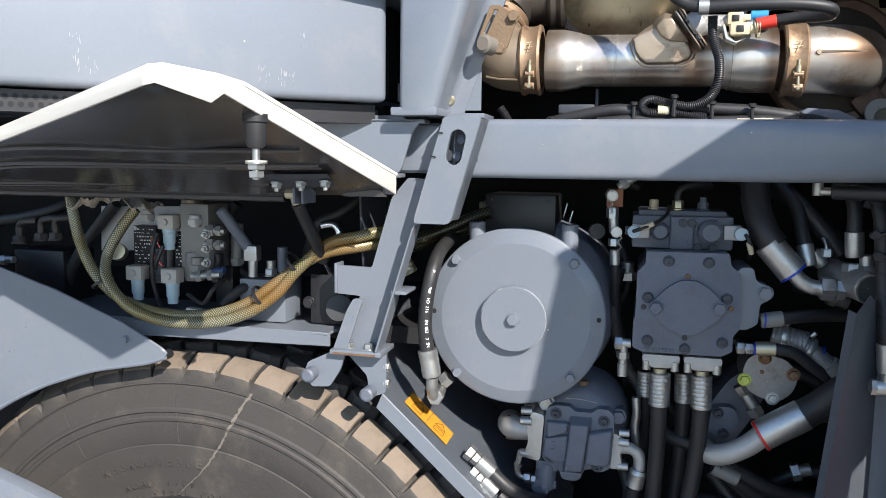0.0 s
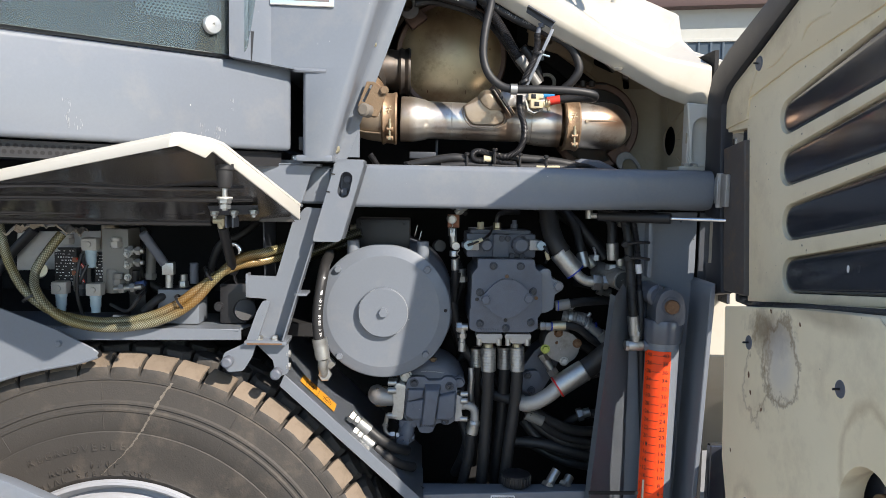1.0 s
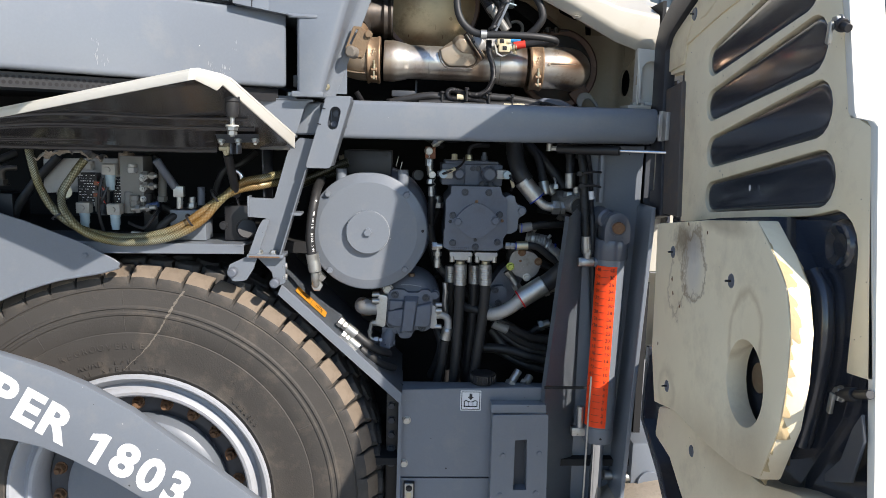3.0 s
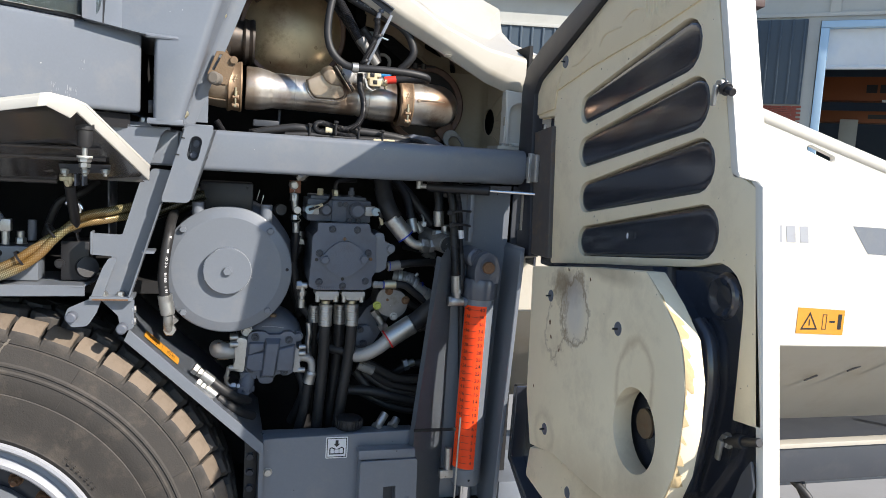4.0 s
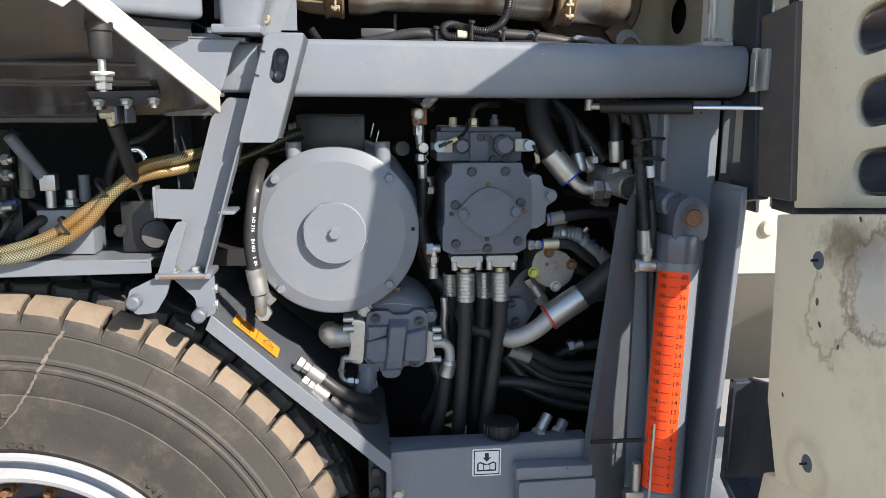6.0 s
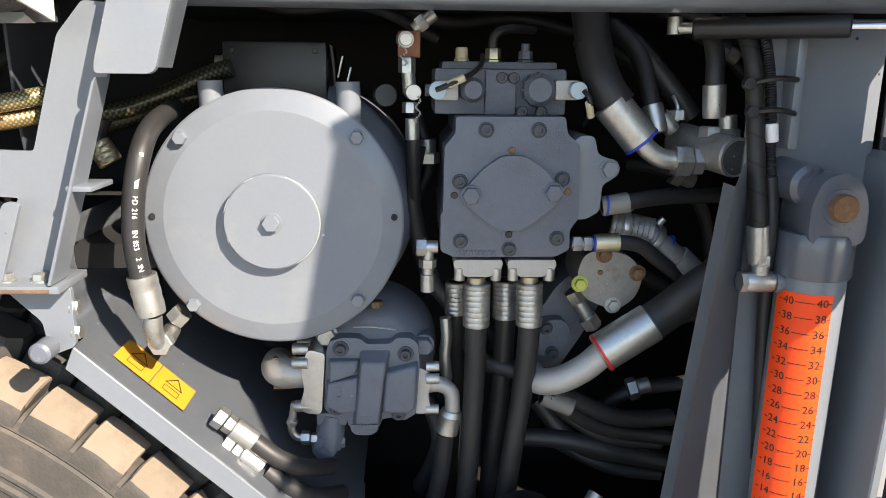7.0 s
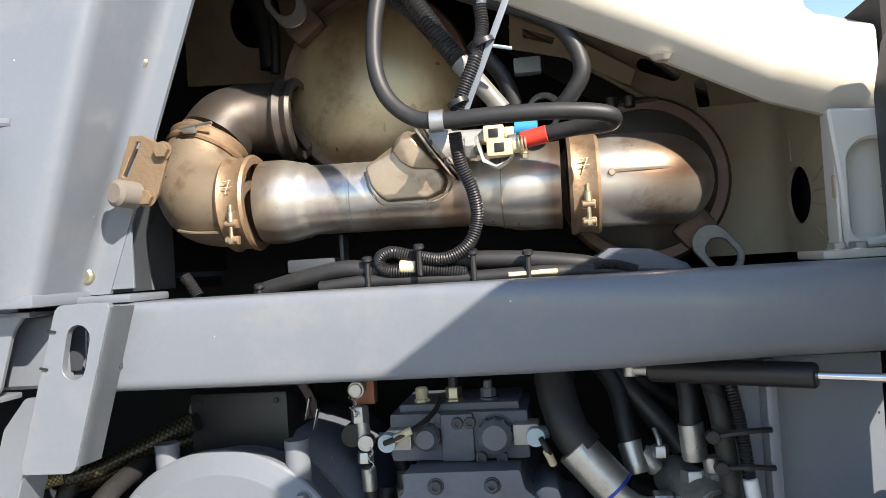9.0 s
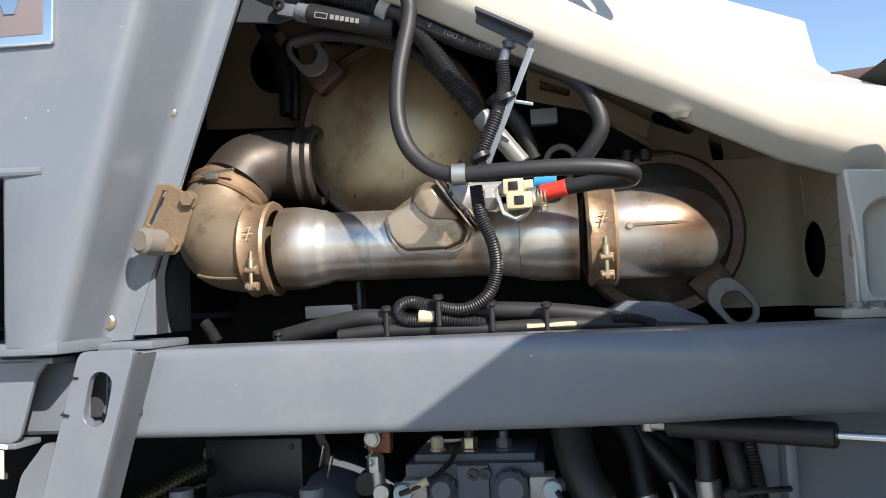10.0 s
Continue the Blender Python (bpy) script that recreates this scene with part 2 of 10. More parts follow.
DRUM = paint("tarnished_drum_steel", (0.63, 0.51, 0.315), 0.34, 0.4, vary=0.5, grain=18, bump=0.2, bump_scale=22, stains=0.85, stain_col=(0.2, 0.125, 0.06), stain_scale=7, chips=(((0.1, 0.055, 0.03), 40, 0.1, 0.35, (1, 1, 1)), ((0.15, 0.085, 0.045), 7, 0.16, 0.5, (7, 7, 0.9)), ((0.5, 0.44, 0.3), 9, 0.1, 0.4, (6, 6, 1)), ((0.2, 0.11, 0.05), 22, 0.14, 0.4, (1, 1, 1))), spots=(((0.13, 0.2, 2.2), (0.09, 0.3, 0.12), (0.16, 0.09, 0.045), 0.8, 1.4, 0), ((0.3, 0.2, 2.2), (0.06, 0.3, 0.12), (0.2, 0.12, 0.06), 0.6, 1.4, 0), ((0.12, 0.2, 2.02), (0.12, 0.3, 0.03), (0.2, 0.1, 0.05), 0.8, 1.2, 0), ((0.2, 0.2, 2.12), (0.04, 0.3, 0.1), (0.5, 0.43, 0.28), 0.5, 1.0, 0)))
CLAMP = paint("rusty_clamp_band", (0.36, 0.25, 0.16), 0.5, 0.6, vary=0.35, grain=60, bump=0.3, bump_scale=150, stains=0.85, stain_col=(0.17, 0.085, 0.045), stain_scale=22, chips=(((0.07, 0.035, 0.02), 70, 0.14, 0.35, (1, 1, 1)),))
DRUM_DARK = paint("burnt_steel", (0.07, 0.062, 0.056), 0.48, 0.55, vary=0.3, grain=25, bump=0.15, bump_scale=80, stains=0.6, stain_col=(0.12, 0.075, 0.045), stain_scale=8)
ZINC = paint("zinc_plated_steel", (0.5, 0.5, 0.48), 0.4, 0.9, vary=0.22, grain=160, bump=0.12, bump_scale=350, stains=0.5, stain_col=(0.27, 0.23, 0.15), stain_scale=34, chips=(((0.1, 0.08, 0.05), 120, 0.12, 0.3, (1, 1, 1)), ((0.75, 0.74, 0.7), 90, 0.1, 0.3, (1, 1, 1))))
ZINC_Y = paint("yellow_zinc", (0.52, 0.47, 0.33), 0.42, 0.9, vary=0.2, grain=120, stains=0.4, stain_col=(0.45, 0.5, 0.42), stain_scale=40)
ALU = paint("cast_aluminium", (0.46, 0.45, 0.43), 0.55, 0.6, vary=0.12, grain=90, bump=0.25, bump_scale=500, stains=0.35, stain_col=(0.3, 0.27, 0.22), stain_scale=22)
RUBBER = paint("black_hose_rubber", (0.022, 0.022, 0.023), 0.5, vary=0.25, grain=60, bump=0.1, bump_scale=700, stains=0.3, stain_col=(0.06, 0.055, 0.05), stain_scale=14)
BLACK = paint("black_plastic", (0.016, 0.016, 0.018), 0.42, vary=0.2, grain=60, bump=0.05)
# near-black for hollows and holes, their shade put into the colour
PITCH = paint("shade_black", (0.012, 0.012, 0.013), 0.8, vary=0.4, grain=8)
TYRE = paint("tyre_rubber", (0.052, 0.047, 0.042), 0.72, vary=0.22, grain=30, bump=0.35, bump_scale=220, stains=0.6, stain_col=(0.14, 0.115, 0.09), stain_scale=6, chips=(((0.02, 0.018, 0.016), 30, 0.09, 0.3, (1, 1, 1)), ((0.11, 0.09, 0.07), 9, 0.12, 0.4, (1, 1, 1))))
TREAD = paint("dusty_tread", (0.2, 0.158, 0.118), 0.9, vary=0.15, grain=40, bump=0.6, bump_scale=160, stains=0.5, stain_col=(0.13, 0.1, 0.075), stain_scale=18, tint=0.15, chips=(((0.05, 0.04, 0.035), 60, 0.14, 0.3, (1, 1, 1)),))
# darker copy of the tread for rows in the machine's shade
TREAD_DARK = paint("worn_shaded_tread", (0.066, 0.062, 0.058), 0.8, vary=0.2, grain=40, bump=0.4, bump_scale=160, stains=0.5, stain_col=(0.1, 0.085, 0.07), stain_scale=15)
RIM = paint("rim_paint", (0.36, 0.375, 0.405), 0.42, vary=0.06, grain=40, stains=0.35, stain_col=(0.25, 0.23, 0.2), stain_scale=14)
ORANGE = paint("orange_film", (1.0, 0.07, 0.004), 0.6, vary=0.0)
YELLOW = paint("yellow_film", (0.62, 0.27, 0.022), 0.5, vary=0.12, stains=0.2, stain_col=(0.6, 0.35, 0.1))
WHITE = paint("white_film", (0.8, 0.8, 0.8), 0.4, vary=0.02)
# pale tone for scuffs, also for the painted hub highlight
SCUFF_GLINT = paint("scuff_and_glint_paint", (0.3, 0.315, 0.33), 0.5, vary=0.15)
INK = paint("black_ink", (0.015, 0.015, 0.016), 0.5, vary=0.1)
SILVER = paint("brushed_silver", (0.75, 0.77, 0.8), 0.22, 1.0, vary=0.05)
CHROME = paint("chrome", (0.8, 0.8, 0.8), 0.08, 1.0, vary=0.02)
BADGE = paint("badge_taupe", (0.2, 0.165, 0.165), 0.35, vary=0.05)
STAMPED = paint("stamped_steel", (0.14, 0.145, 0.14), 0.45, 0.7, vary=0.3, grain=260, bump=0.5, bump_scale=260, chips=(((0.62, 0.63, 0.62), 150, 0.24, 0.6, (1, 1, 1)), ((0.03, 0.03, 0.03), 120, 0.18, 0.4, (1, 1, 1))))
RUST = paint("rusty_steel", (0.2, 0.11, 0.06), 0.75, 0.4, vary=0.4, grain=180, bump=0.3, bump_scale=400, stains=0.7, stain_col=(0.34, 0.24, 0.14), stain_scale=60)
HOSE_PRINT = paint("faded_hose_print", (0.22, 0.22, 0.21), 0.6, vary=0.2, grain=200)
RIM_RUST = paint("rust_tinted_rim", (0.13, 0.08, 0.06), 0.5, 0.5, vary=0.4, grain=50, bump=0.2, bump_scale=150, stains=0.6, stain_col=(0.26, 0.17, 0.12), stain_scale=20)
CAST_WORN = paint("worn_cast_metal", (0.27, 0.26, 0.245), 0.48, 0.5, vary=0.3, grain=120, bump=0.3, bump_scale=300, stains=0.6, stain_col=(0.15, 0.12, 0.09), stain_scale=26, chips=(((0.55, 0.54, 0.5), 90, 0.1, 0.3, (1, 1, 1)), ((0.05, 0.04, 0.03), 70, 0.12, 0.35, (1, 1, 1))))
GREY_GLOSS = paint("glossy_cylinder_paint", (0.09, 0.1, 0.123), 0.3, vary=0.1, grain=120, bump=0.08, bump_scale=200, coat=0.5, stains=0.25, stain_col=(0.16, 0.15, 0.14), stain_scale=14, chips=(((0.4, 0.4, 0.38), 50, 0.06, 0.3, (1, 1, 1)),))
LIME = paint("lime_marked_bolt", (0.5, 0.55, 0.12), 0.5, 0.3, vary=0.2)
RUST_TAN = paint("dusty_rust", (0.2, 0.14, 0.085), 0.7, 0.3, vary=0.3, grain=90, bump=0.4, bump_scale=200, stains=0.7, stain_col=(0.2, 0.1, 0.05), stain_scale=25)
COPPER = paint("brown_bracket", (0.27, 0.11, 0.06), 0.5, 0.3, vary=0.2)
BLUE = paint("blue_ring", (0.015, 0.045, 0.36), 0.4, vary=0.05)
TYRE_BLUE = paint("dark_blue_sleeve", (0.03, 0.06, 0.16), 0.4, vary=0.1)
WRAP = paint("crumpled_film", (0.42, 0.36, 0.29), 0.25, vary=0.3, grain=60)
SOCKET_GREY = paint("pale_grey_socket", (0.4, 0.385, 0.35), 0.5, vary=0.12, grain=80, stains=0.3, stain_col=(0.2, 0.17, 0.13), stain_scale=30)
RED = paint("red_ring", (0.65, 0.02, 0.02), 0.4, vary=0.05)
TAPE_RED = paint("red_tape", (0.75, 0.05, 0.03), 0.5, vary=0.05)
TAPE_BLUE = paint("blue_tape", (0.03, 0.28, 0.6), 0.5, vary=0.05)
CLEAR = paint("milky_plastic", (0.4, 0.52, 0.58), 0.3, vary=0.08)
CLEAR_Y = paint("cream_connector", (0.6, 0.53, 0.36), 0.4, vary=0.05)
GREENISH = paint("grey_connector", (0.2, 0.195, 0.18), 0.42, vary=0.05)
GROUND = paint("concrete_yard", (0.29, 0.28, 0.26), 0.9, vary=0.2, grain=3, bump=0.4, bump_scale=30, stains=0.5, stain_col=(0.22, 0.2, 0.17), stain_scale=0.6)
WALLP = paint("concrete_panel", (0.5, 0.5, 0.46), 0.85, vary=0.08, grain=2, stains=0.4, stain_col=(0.38, 0.38, 0.34), stain_scale=1.2)
ROOF = paint("brown_fascia", (0.09, 0.055, 0.05), 0.6, vary=0.1, grain=3)
CLAD = paint("blue_grey_cladding", (0.06, 0.085, 0.11), 0.5, vary=0.1, grain=4)
BRICK = paint("red_brick", (0.33, 0.09, 0.06), 0.85, vary=0.2, grain=12, tint=0.15)
BLUEFRAME = paint("pale_blue_frame", (0.42, 0.6, 0.76), 0.5, vary=0.05, grain=3)
SHEET = paint("white_sheeting", (0.72, 0.74, 0.75), 0.4, vary=0.08, grain=3, bump=0.5, bump_scale=6)
BROWN_BEAM = paint("orange_crane_beam", (0.3, 0.09, 0.025), 0.5, vary=0.1)
CHALK = paint("chalky_scar", (0.17, 0.15, 0.125), 0.95, vary=0.25, grain=120)
DUSTY = paint("dust_caked_rubber", (0.33, 0.28, 0.22), 0.95, vary=0.25, grain=60, bump=0.9, bump_scale=120, stains=0.4, stain_col=(0.16, 0.13, 0.1), stain_scale=20)


def braided(name, c1, c2, rough, metal, twist, count, spots=()):
    """Braid or spiral wrap that follows the hose's own length and girth."""
    m = bpy.data.materials.new(name)
    m.use_nodes = True
    nt = m.node_tree
    b = nt.nodes["Principled BSDF"]
    uv = nt.nodes.new("ShaderNodeTexCoord")
    sep = nt.nodes.new("ShaderNodeSeparateXYZ")
    nt.links.new(uv.outputs["UV"], sep.inputs[0])
    outs = []
    for sign in (1, -1):
        a = nt.nodes.new("ShaderNodeMath")
        a.operation, a.inputs[1].default_value = "MULTIPLY", twist * sign
        nt.links.new(sep.outputs[0], a.inputs[0])
        c = nt.nodes.new("ShaderNodeMath")
        c.operation, c.inputs[1].default_value = "MULTIPLY_ADD", count
        nt.links.new(sep.outputs[1], c.inputs[0])
        nt.links.new(a.outputs[0], c.inputs[2])
        s = nt.nodes.new("ShaderNodeMath")
        s.operation, s.inputs[1].default_value = "PINGPONG", 0.5
        nt.links.new(c.outputs[0], s.inputs[0])
        outs.append(s.outputs[0])
    mn = nt.nodes.new("ShaderNodeMath")
    mn.operation = "MULTIPLY" if metal else "MAXIMUM"
    nt.links.new(outs[0], mn.inputs[0])
    nt.links.new(outs[1] if metal else outs[0], mn.inputs[1])
    ramp = nt.nodes.new("ShaderNodeValToRGB")
    e = ramp.color_ramp.elements
    e[0].position, e[1].position = (0.01, 0.14) if metal else (0.02, 0.08)
    e[0].color, e[1].color = (*c1, 1), (*c2, 1)
    nt.links.new(mn.outputs[0], ramp.inputs[0])
    no = nt.nodes.new("ShaderNodeTexNoise")
    no.inputs["Scale"].default_value, no.inputs["Detail"].default_value = 9, 5
    nt.links.new(uv.outputs["Object"], no.inputs["Vector"])
    mx = nt.nodes.new("ShaderNodeMixRGB")
    mx.blend_type = "MULTIPLY"
    rp = nt.nodes.new("ShaderNodeValToRGB")
    rp.color_ramp.elements[0].position, rp.color_ramp.elements[1].position = 0.42, 0.6
    rp.color_ramp.elements[0].color = (1, 1, 1, 1)
    rp.color_ramp.elements[1].color = (0.8, 0.72, 0.5, 1)
    nt.links.new(no.outputs[0], rp.inputs[0])
    mx.inputs[0].default_value = 1.0
    nt.links.new(ramp.outputs[0], mx.inputs[1])
    nt.links.new(rp.outputs[0], mx.inputs[2])
    out = mx.outputs[0]
    for at, radii, col2, amount, wobble, ring in spots:
        out = blot(nt, uv, out, at, radii, col2, amount, wobble, ring)
    nt.links.new(out, b.inputs["Base Color"])
    bp = nt.nodes.new("ShaderNodeBump")
    bp.inputs["Strength"].default_value, bp.inputs["Distance"].default_value = 0.6, 0.002
    nt.links.new(mn.outputs[0], bp.inputs["Height"])
    nt.links.new(bp.outputs[0], b.inputs["Normal"])
    b.inputs["Roughness"].default_value, b.inputs["Metallic"].default_value = rough, 0.35 if metal else 0.0
    return m


BRAID = braided("sheathed_braid", (0.11, 0.105, 0.065), (0.42, 0.41, 0.3), 0.25, True, 190.0, 11.0, spots=(((-0.456, -0.06, 1.504), (0.12, 0.2, 0.045), (0.3, 0.13, 0.02), 0.6, 0.8, 0), ((-0.323, -0.04, 1.582), (0.06, 0.2, 0.04), (0.25, 0.12, 0.02), 0.7, 0.8, 0), ((-0.73, -0.06, 1.452), (0.09, 0.2, 0.04), (0.3, 0.22, 0.06), 0.5, 1.0, 0)))
BRAID_DARK = braided("dark_braid", (0.012, 0.012, 0.008), (0.1, 0.1, 0.065), 0.3, True, 130.0, 8.0)
SPIRAL = braided("spiral_wrap", (0.004, 0.004, 0.004), (0.022, 0.022, 0.023), 0.55, False, 28.0, 1.0)

glass = bpy.data.materials.new("tinted_glass")
glass.use_nodes = True
gb = glass.node_tree.nodes["Principled BSDF"]
gb.inputs["Base Color"].default_value = (0.35, 0.42, 0.42, 1)
gb.inputs["Roughness"].default_value, gb.inputs["Transmission Weight"].default_value, gb.inputs["IOR"].default_value = 0.03, 0.9, 1.45
GLASS = glass

# ---- shaping ----
X, Y, Z = Vector((1, 0, 0)), Vector((0, 1, 0)), Vector((0, 0, 1))


def thing(name, label, category, at=(0, 0, 0), group="", kind=""):
    ob = new(name)
    ob.empty_display_size = 0.02
    ob.location = at
    ob["at"] = [float(c) for c in at]
    return tagged(ob, label, category, group, kind)


def mesh_of(bm, name, material, angle=35):
    me = bpy.data.meshes.new(name)
    bm.to_mesh(me)
    bm.free()
    me.polygons.foreach_set("use_smooth", [True] * len(me.polygons))
    me.set_sharp_from_angle(angle=radians(angle))
    me.materials.append(material)
    return me


def origin_of(ob):
    return Vector(ob["at"]) if "at" in ob else Vector((0, 0, 0))


def part(name, bm, material, parent=None, label="", angle=35):
    """One mesh object under a thing or a part; the mesh is in world places."""
    me = bm if isinstance(bm, bpy.types.Mesh) else mesh_of(bm, name, material, angle)
    ob = new(name, me)
    if parent is not None:
        ob.parent = parent
        top = parent if parent.parent is None else parent.parent
        if parent.parent is None:
            ob.matrix_parent_inverse = Matrix.Translation(-origin_of(top))
    return tagged(ob, label)


def single(name, bm, material, label, category, group="", kind="", angle=35):
    return tagged(part(name, bm, material, None, "", angle), label, category, group, kind)


def join(*bms):
    out = bms[0]
    for b in bms[1:]:
        me = bpy.data.meshes.new("tmp")
        b.to_mesh(me)
        b.free()
        out.from_mesh(me)
        bpy.data.meshes.remove(me)
    return out


def soften(bm, width, segs=2, limit=30):
    if width <= 0:
        return bm
    bm.normal_update()
    es = [e for e in bm.edges if len(e.link_faces) == 2 and e.calc_face_angle(0) > radians(limit)]
    bmesh.ops.bevel(bm, geom=es, offset=width, offset_type="OFFSET", segments=segs, profile=0.6, affect="EDGES", clamp_overlap=True)
    return bm


def box(c, s, bevel=0.002, turn=None, segs=2):
    """A box with its centre c, sizes s and rounded edges; turn: a 3x3 or Euler degrees."""
    bm = bmesh.new()
    bmesh.ops.create_cube(bm, size=1)
    bmesh.ops.scale(bm, vec=s, verts=bm.verts)
    soften(bm, bevel, segs)
    m = Matrix.Translation(c)
    if turn is not None:
        m = m @ Euler([radians(a) for a in turn]).to_matrix().to_4x4()
    bmesh.ops.transform(bm, matrix=m, verts=bm.verts)
    return bm


def span(lo, hi, bevel=0.002, segs=2):
    lo, hi = Vector(lo), Vector(hi)
    return box((lo + hi) / 2, hi - lo, bevel, None, segs)


def along(p0, p1):
    d = Vector(p1) - Vector(p0)
    return Matrix.Translation(p0) @ d.to_track_quat("Z", "Y").to_matrix().to_4x4(), d.length


def lathe(profile, p0, direction, n=32):
    """Turns (radius, height) points about an axis from p0."""
    bm = bmesh.new()
    m, _ = along(p0, Vector(p0) + Vector(direction))
    rings = []
    for r, h in profile:
        if r < 1e-6:
            rings.append([bm.verts.new((0, 0, h))])
        else:
            rings.append([bm.verts.new((r * math.cos(2 * math.pi * i / n), r * math.sin(2 * math.pi * i / n), h)) for i in range(n)])
    for a, b in zip(rings, rings[1:]):
        if len(a) == 1 and len(b) == 1:
            continue
        for i in range(n):
            j = (i + 1) % n
            if len(a) == 1:
                bm.faces.new((a[0], b[i], b[j]))
            elif len(b) == 1:
                bm.faces.new((a[i], b[0], a[j]))
            else:
                bm.faces.new((a[i], b[i], b[j], a[j]))
    bmesh.ops.recalc_face_normals(bm, faces=bm.faces)
    bmesh.ops.transform(bm, matrix=m, verts=bm.verts)
    return bm


def rod(p0, p1, r, r2=None, n=20, bevel=0.0008):
    p0, p1 = Vector(p0), Vector(p1)
    L = (p1 - p0).length
    r2 = r if r2 is None else r2
    b = min(bevel, L / 3, r / 3)
    return lathe([(0, 0), (r - b, 0), (r, b), (r2, L - b), (r2 - b, L), (0, L)], p0, (p1 - p0), n)


def hexagon(p, direction, af, h, washer=True, dish=True):
    """A hexagon head or nut: af across flats, height h, standing on p."""
    m, _ = along(p, Vector(p) + Vector(direction))
    bm = bmesh.new()
    R = af / math.sqrt(3)
    lev = [(R, 0), (R, h * 0.86), (R * 0.9, h)]
    rings = [[bm.verts.new((r * math.cos(math.pi / 3 * i), r * math.sin(math.pi / 3 * i), z)) for i in range(6)] for r, z in lev]
    for a, b in zip(rings, rings[1:]):
        for i in range(6):
            bm.faces.new((a[i], a[(i + 1) % 6], b[(i + 1) % 6], b[i]))
    bm.faces.new(rings[-1])
    bm.faces.new(rings[0][::-1])
    bmesh.ops.transform(bm, matrix=m, verts=bm.verts)
    if washer:
        d = Vector(direction).normalized()
        bm = join(bm, rod(Vector(p) - d * 0.001, Vector(p) + d * h * 0.18, af * 0.68, n=18, bevel=0.0004))
    return bm


def socket(p, direction, r, h):
    """A socket-head screw with its hexagon hole."""
    d = Vector(direction).normalized()
    bm = lathe([(0, h * 0.45), (r * 0.5, h * 0.45), (r * 0.5, h), (r * 0.86, h), (r, h * 0.86), (r, 0), (0, 0)], p, d, 18)
    return bm


def curve_points(pts, steps=8):
    """A smooth run through the points."""
    P = [Vector(p) for p in pts]
    if len(P) < 3:
        return P
    out = []
    for i in range(len(P) - 1):
        a, b, c, d = P[max(i - 1, 0)], P[i], P[i + 1], P[min(i + 2, len(P) - 1)]
        for k in range(steps):
            t = k / steps
            out.append(0.5 * ((2 * b) + (c - a) * t + (2 * a - 5 * b + 4 * c - d) * t * t + (3 * b - a - 3 * c + d) * t ** 3))
    return out + [P[-1]]


def resample(P, step):
    L = [0]
    for a, b in zip(P, P[1:]):
        L.append(L[-1] + (b - a).length)
    n = max(2, int(L[-1] / step) + 1)
    out, j = [], 0
    for i in range(n):
        s = L[-1] * i / (n - 1)
        while j < len(L) - 2 and L[j + 1] < s:
            j += 1
        f = 0 if L[j + 1] == L[j] else (s - L[j]) / (L[j + 1] - L[j])
        out.append(P[j].lerp(P[j + 1], f))
    return out


def sweep(pts, r, n=12, steps=8, ribs=0.0, rib_len=0.004, ends=None, smooth=True):
    """A hose or bent tube along the points. ribs: depth of corrugation. ends: radii that it takes from start to end."""
    P = curve_points(pts, steps) if smooth else [Vector(p) for p in pts]
    if ribs:
        P = resample(P, rib_len / 2)
    bm = bmesh.new()
    uvl = bm.loops.layers.uv.new("UVMap")
    rings, lens, s = [], [], 0.0
    up = None
    for i, p in enumerate(P):
        t = (P[min(i + 1, len(P) - 1)] - P[max(i - 1, 0)]).normalized()
        if up is None:
            up = t.orthogonal().normalized()
        up = (up - t * up.dot(t)).normalized()
        side = t.cross(up)
        if i:
            s += (p - P[i - 1]).length
        rad = r
        if ends:
            f = i / (len(P) - 1) * (len(ends) - 1)
            k = min(int(f), len(ends) - 2)
            rad = ends[k] + (ends[k + 1] - ends[k]) * (f - k)
        if ribs and i % 2:
            rad -= ribs
        rings.append([bm.verts.new(p + (up * math.cos(2 * math.pi * j / n) + side * math.sin(2 * math.pi * j / n)) * rad) for j in range(n)])
        lens.append(s)
    for i in range(len(rings) - 1):
        for j in range(n):
            k = (j + 1) % n
            f = bm.faces.new((rings[i][j], rings[i + 1][j], rings[i + 1][k], rings[i][k]))
            for loop, (u, v) in zip(f.loops, ((lens[i], j / n), (lens[i + 1], j / n), (lens[i + 1], (j + 1) / n), (lens[i], (j + 1) / n))):
                loop[uvl].uv = (u, v)
    bm.faces.new(rings[0])
    bm.faces.new(rings[-1][::-1])
    bmesh.ops.recalc_face_normals(bm, faces=bm.faces)
    return bm


def oval(c, a, b, n=20, turn=0.0, start=0, stop=360):
    t = radians(turn)
    out = []
    for i in range(n):
        g = radians(start + (stop - start) * i / (n if stop - start == 360 else n - 1))
        x, y = a * math.cos(g), b * math.sin(g)
        out.append((c[0] + x * math.cos(t) - y * math.sin(t), c[1] + x * math.sin(t) + y * math.cos(t)))
    return out


def slot_of(p, q, r, r2=None, n=8):
    """Outline of a long hole from p to q with round ends."""
    r2 = r if r2 is None else r2
    ang = math.degrees(math.atan2(q[1] - p[1], q[0] - p[0]))
    return oval(p, r, r, n, 0, ang + 90, ang + 270) + oval(q, r2, r2, n, 0, ang - 90, ang + 90)


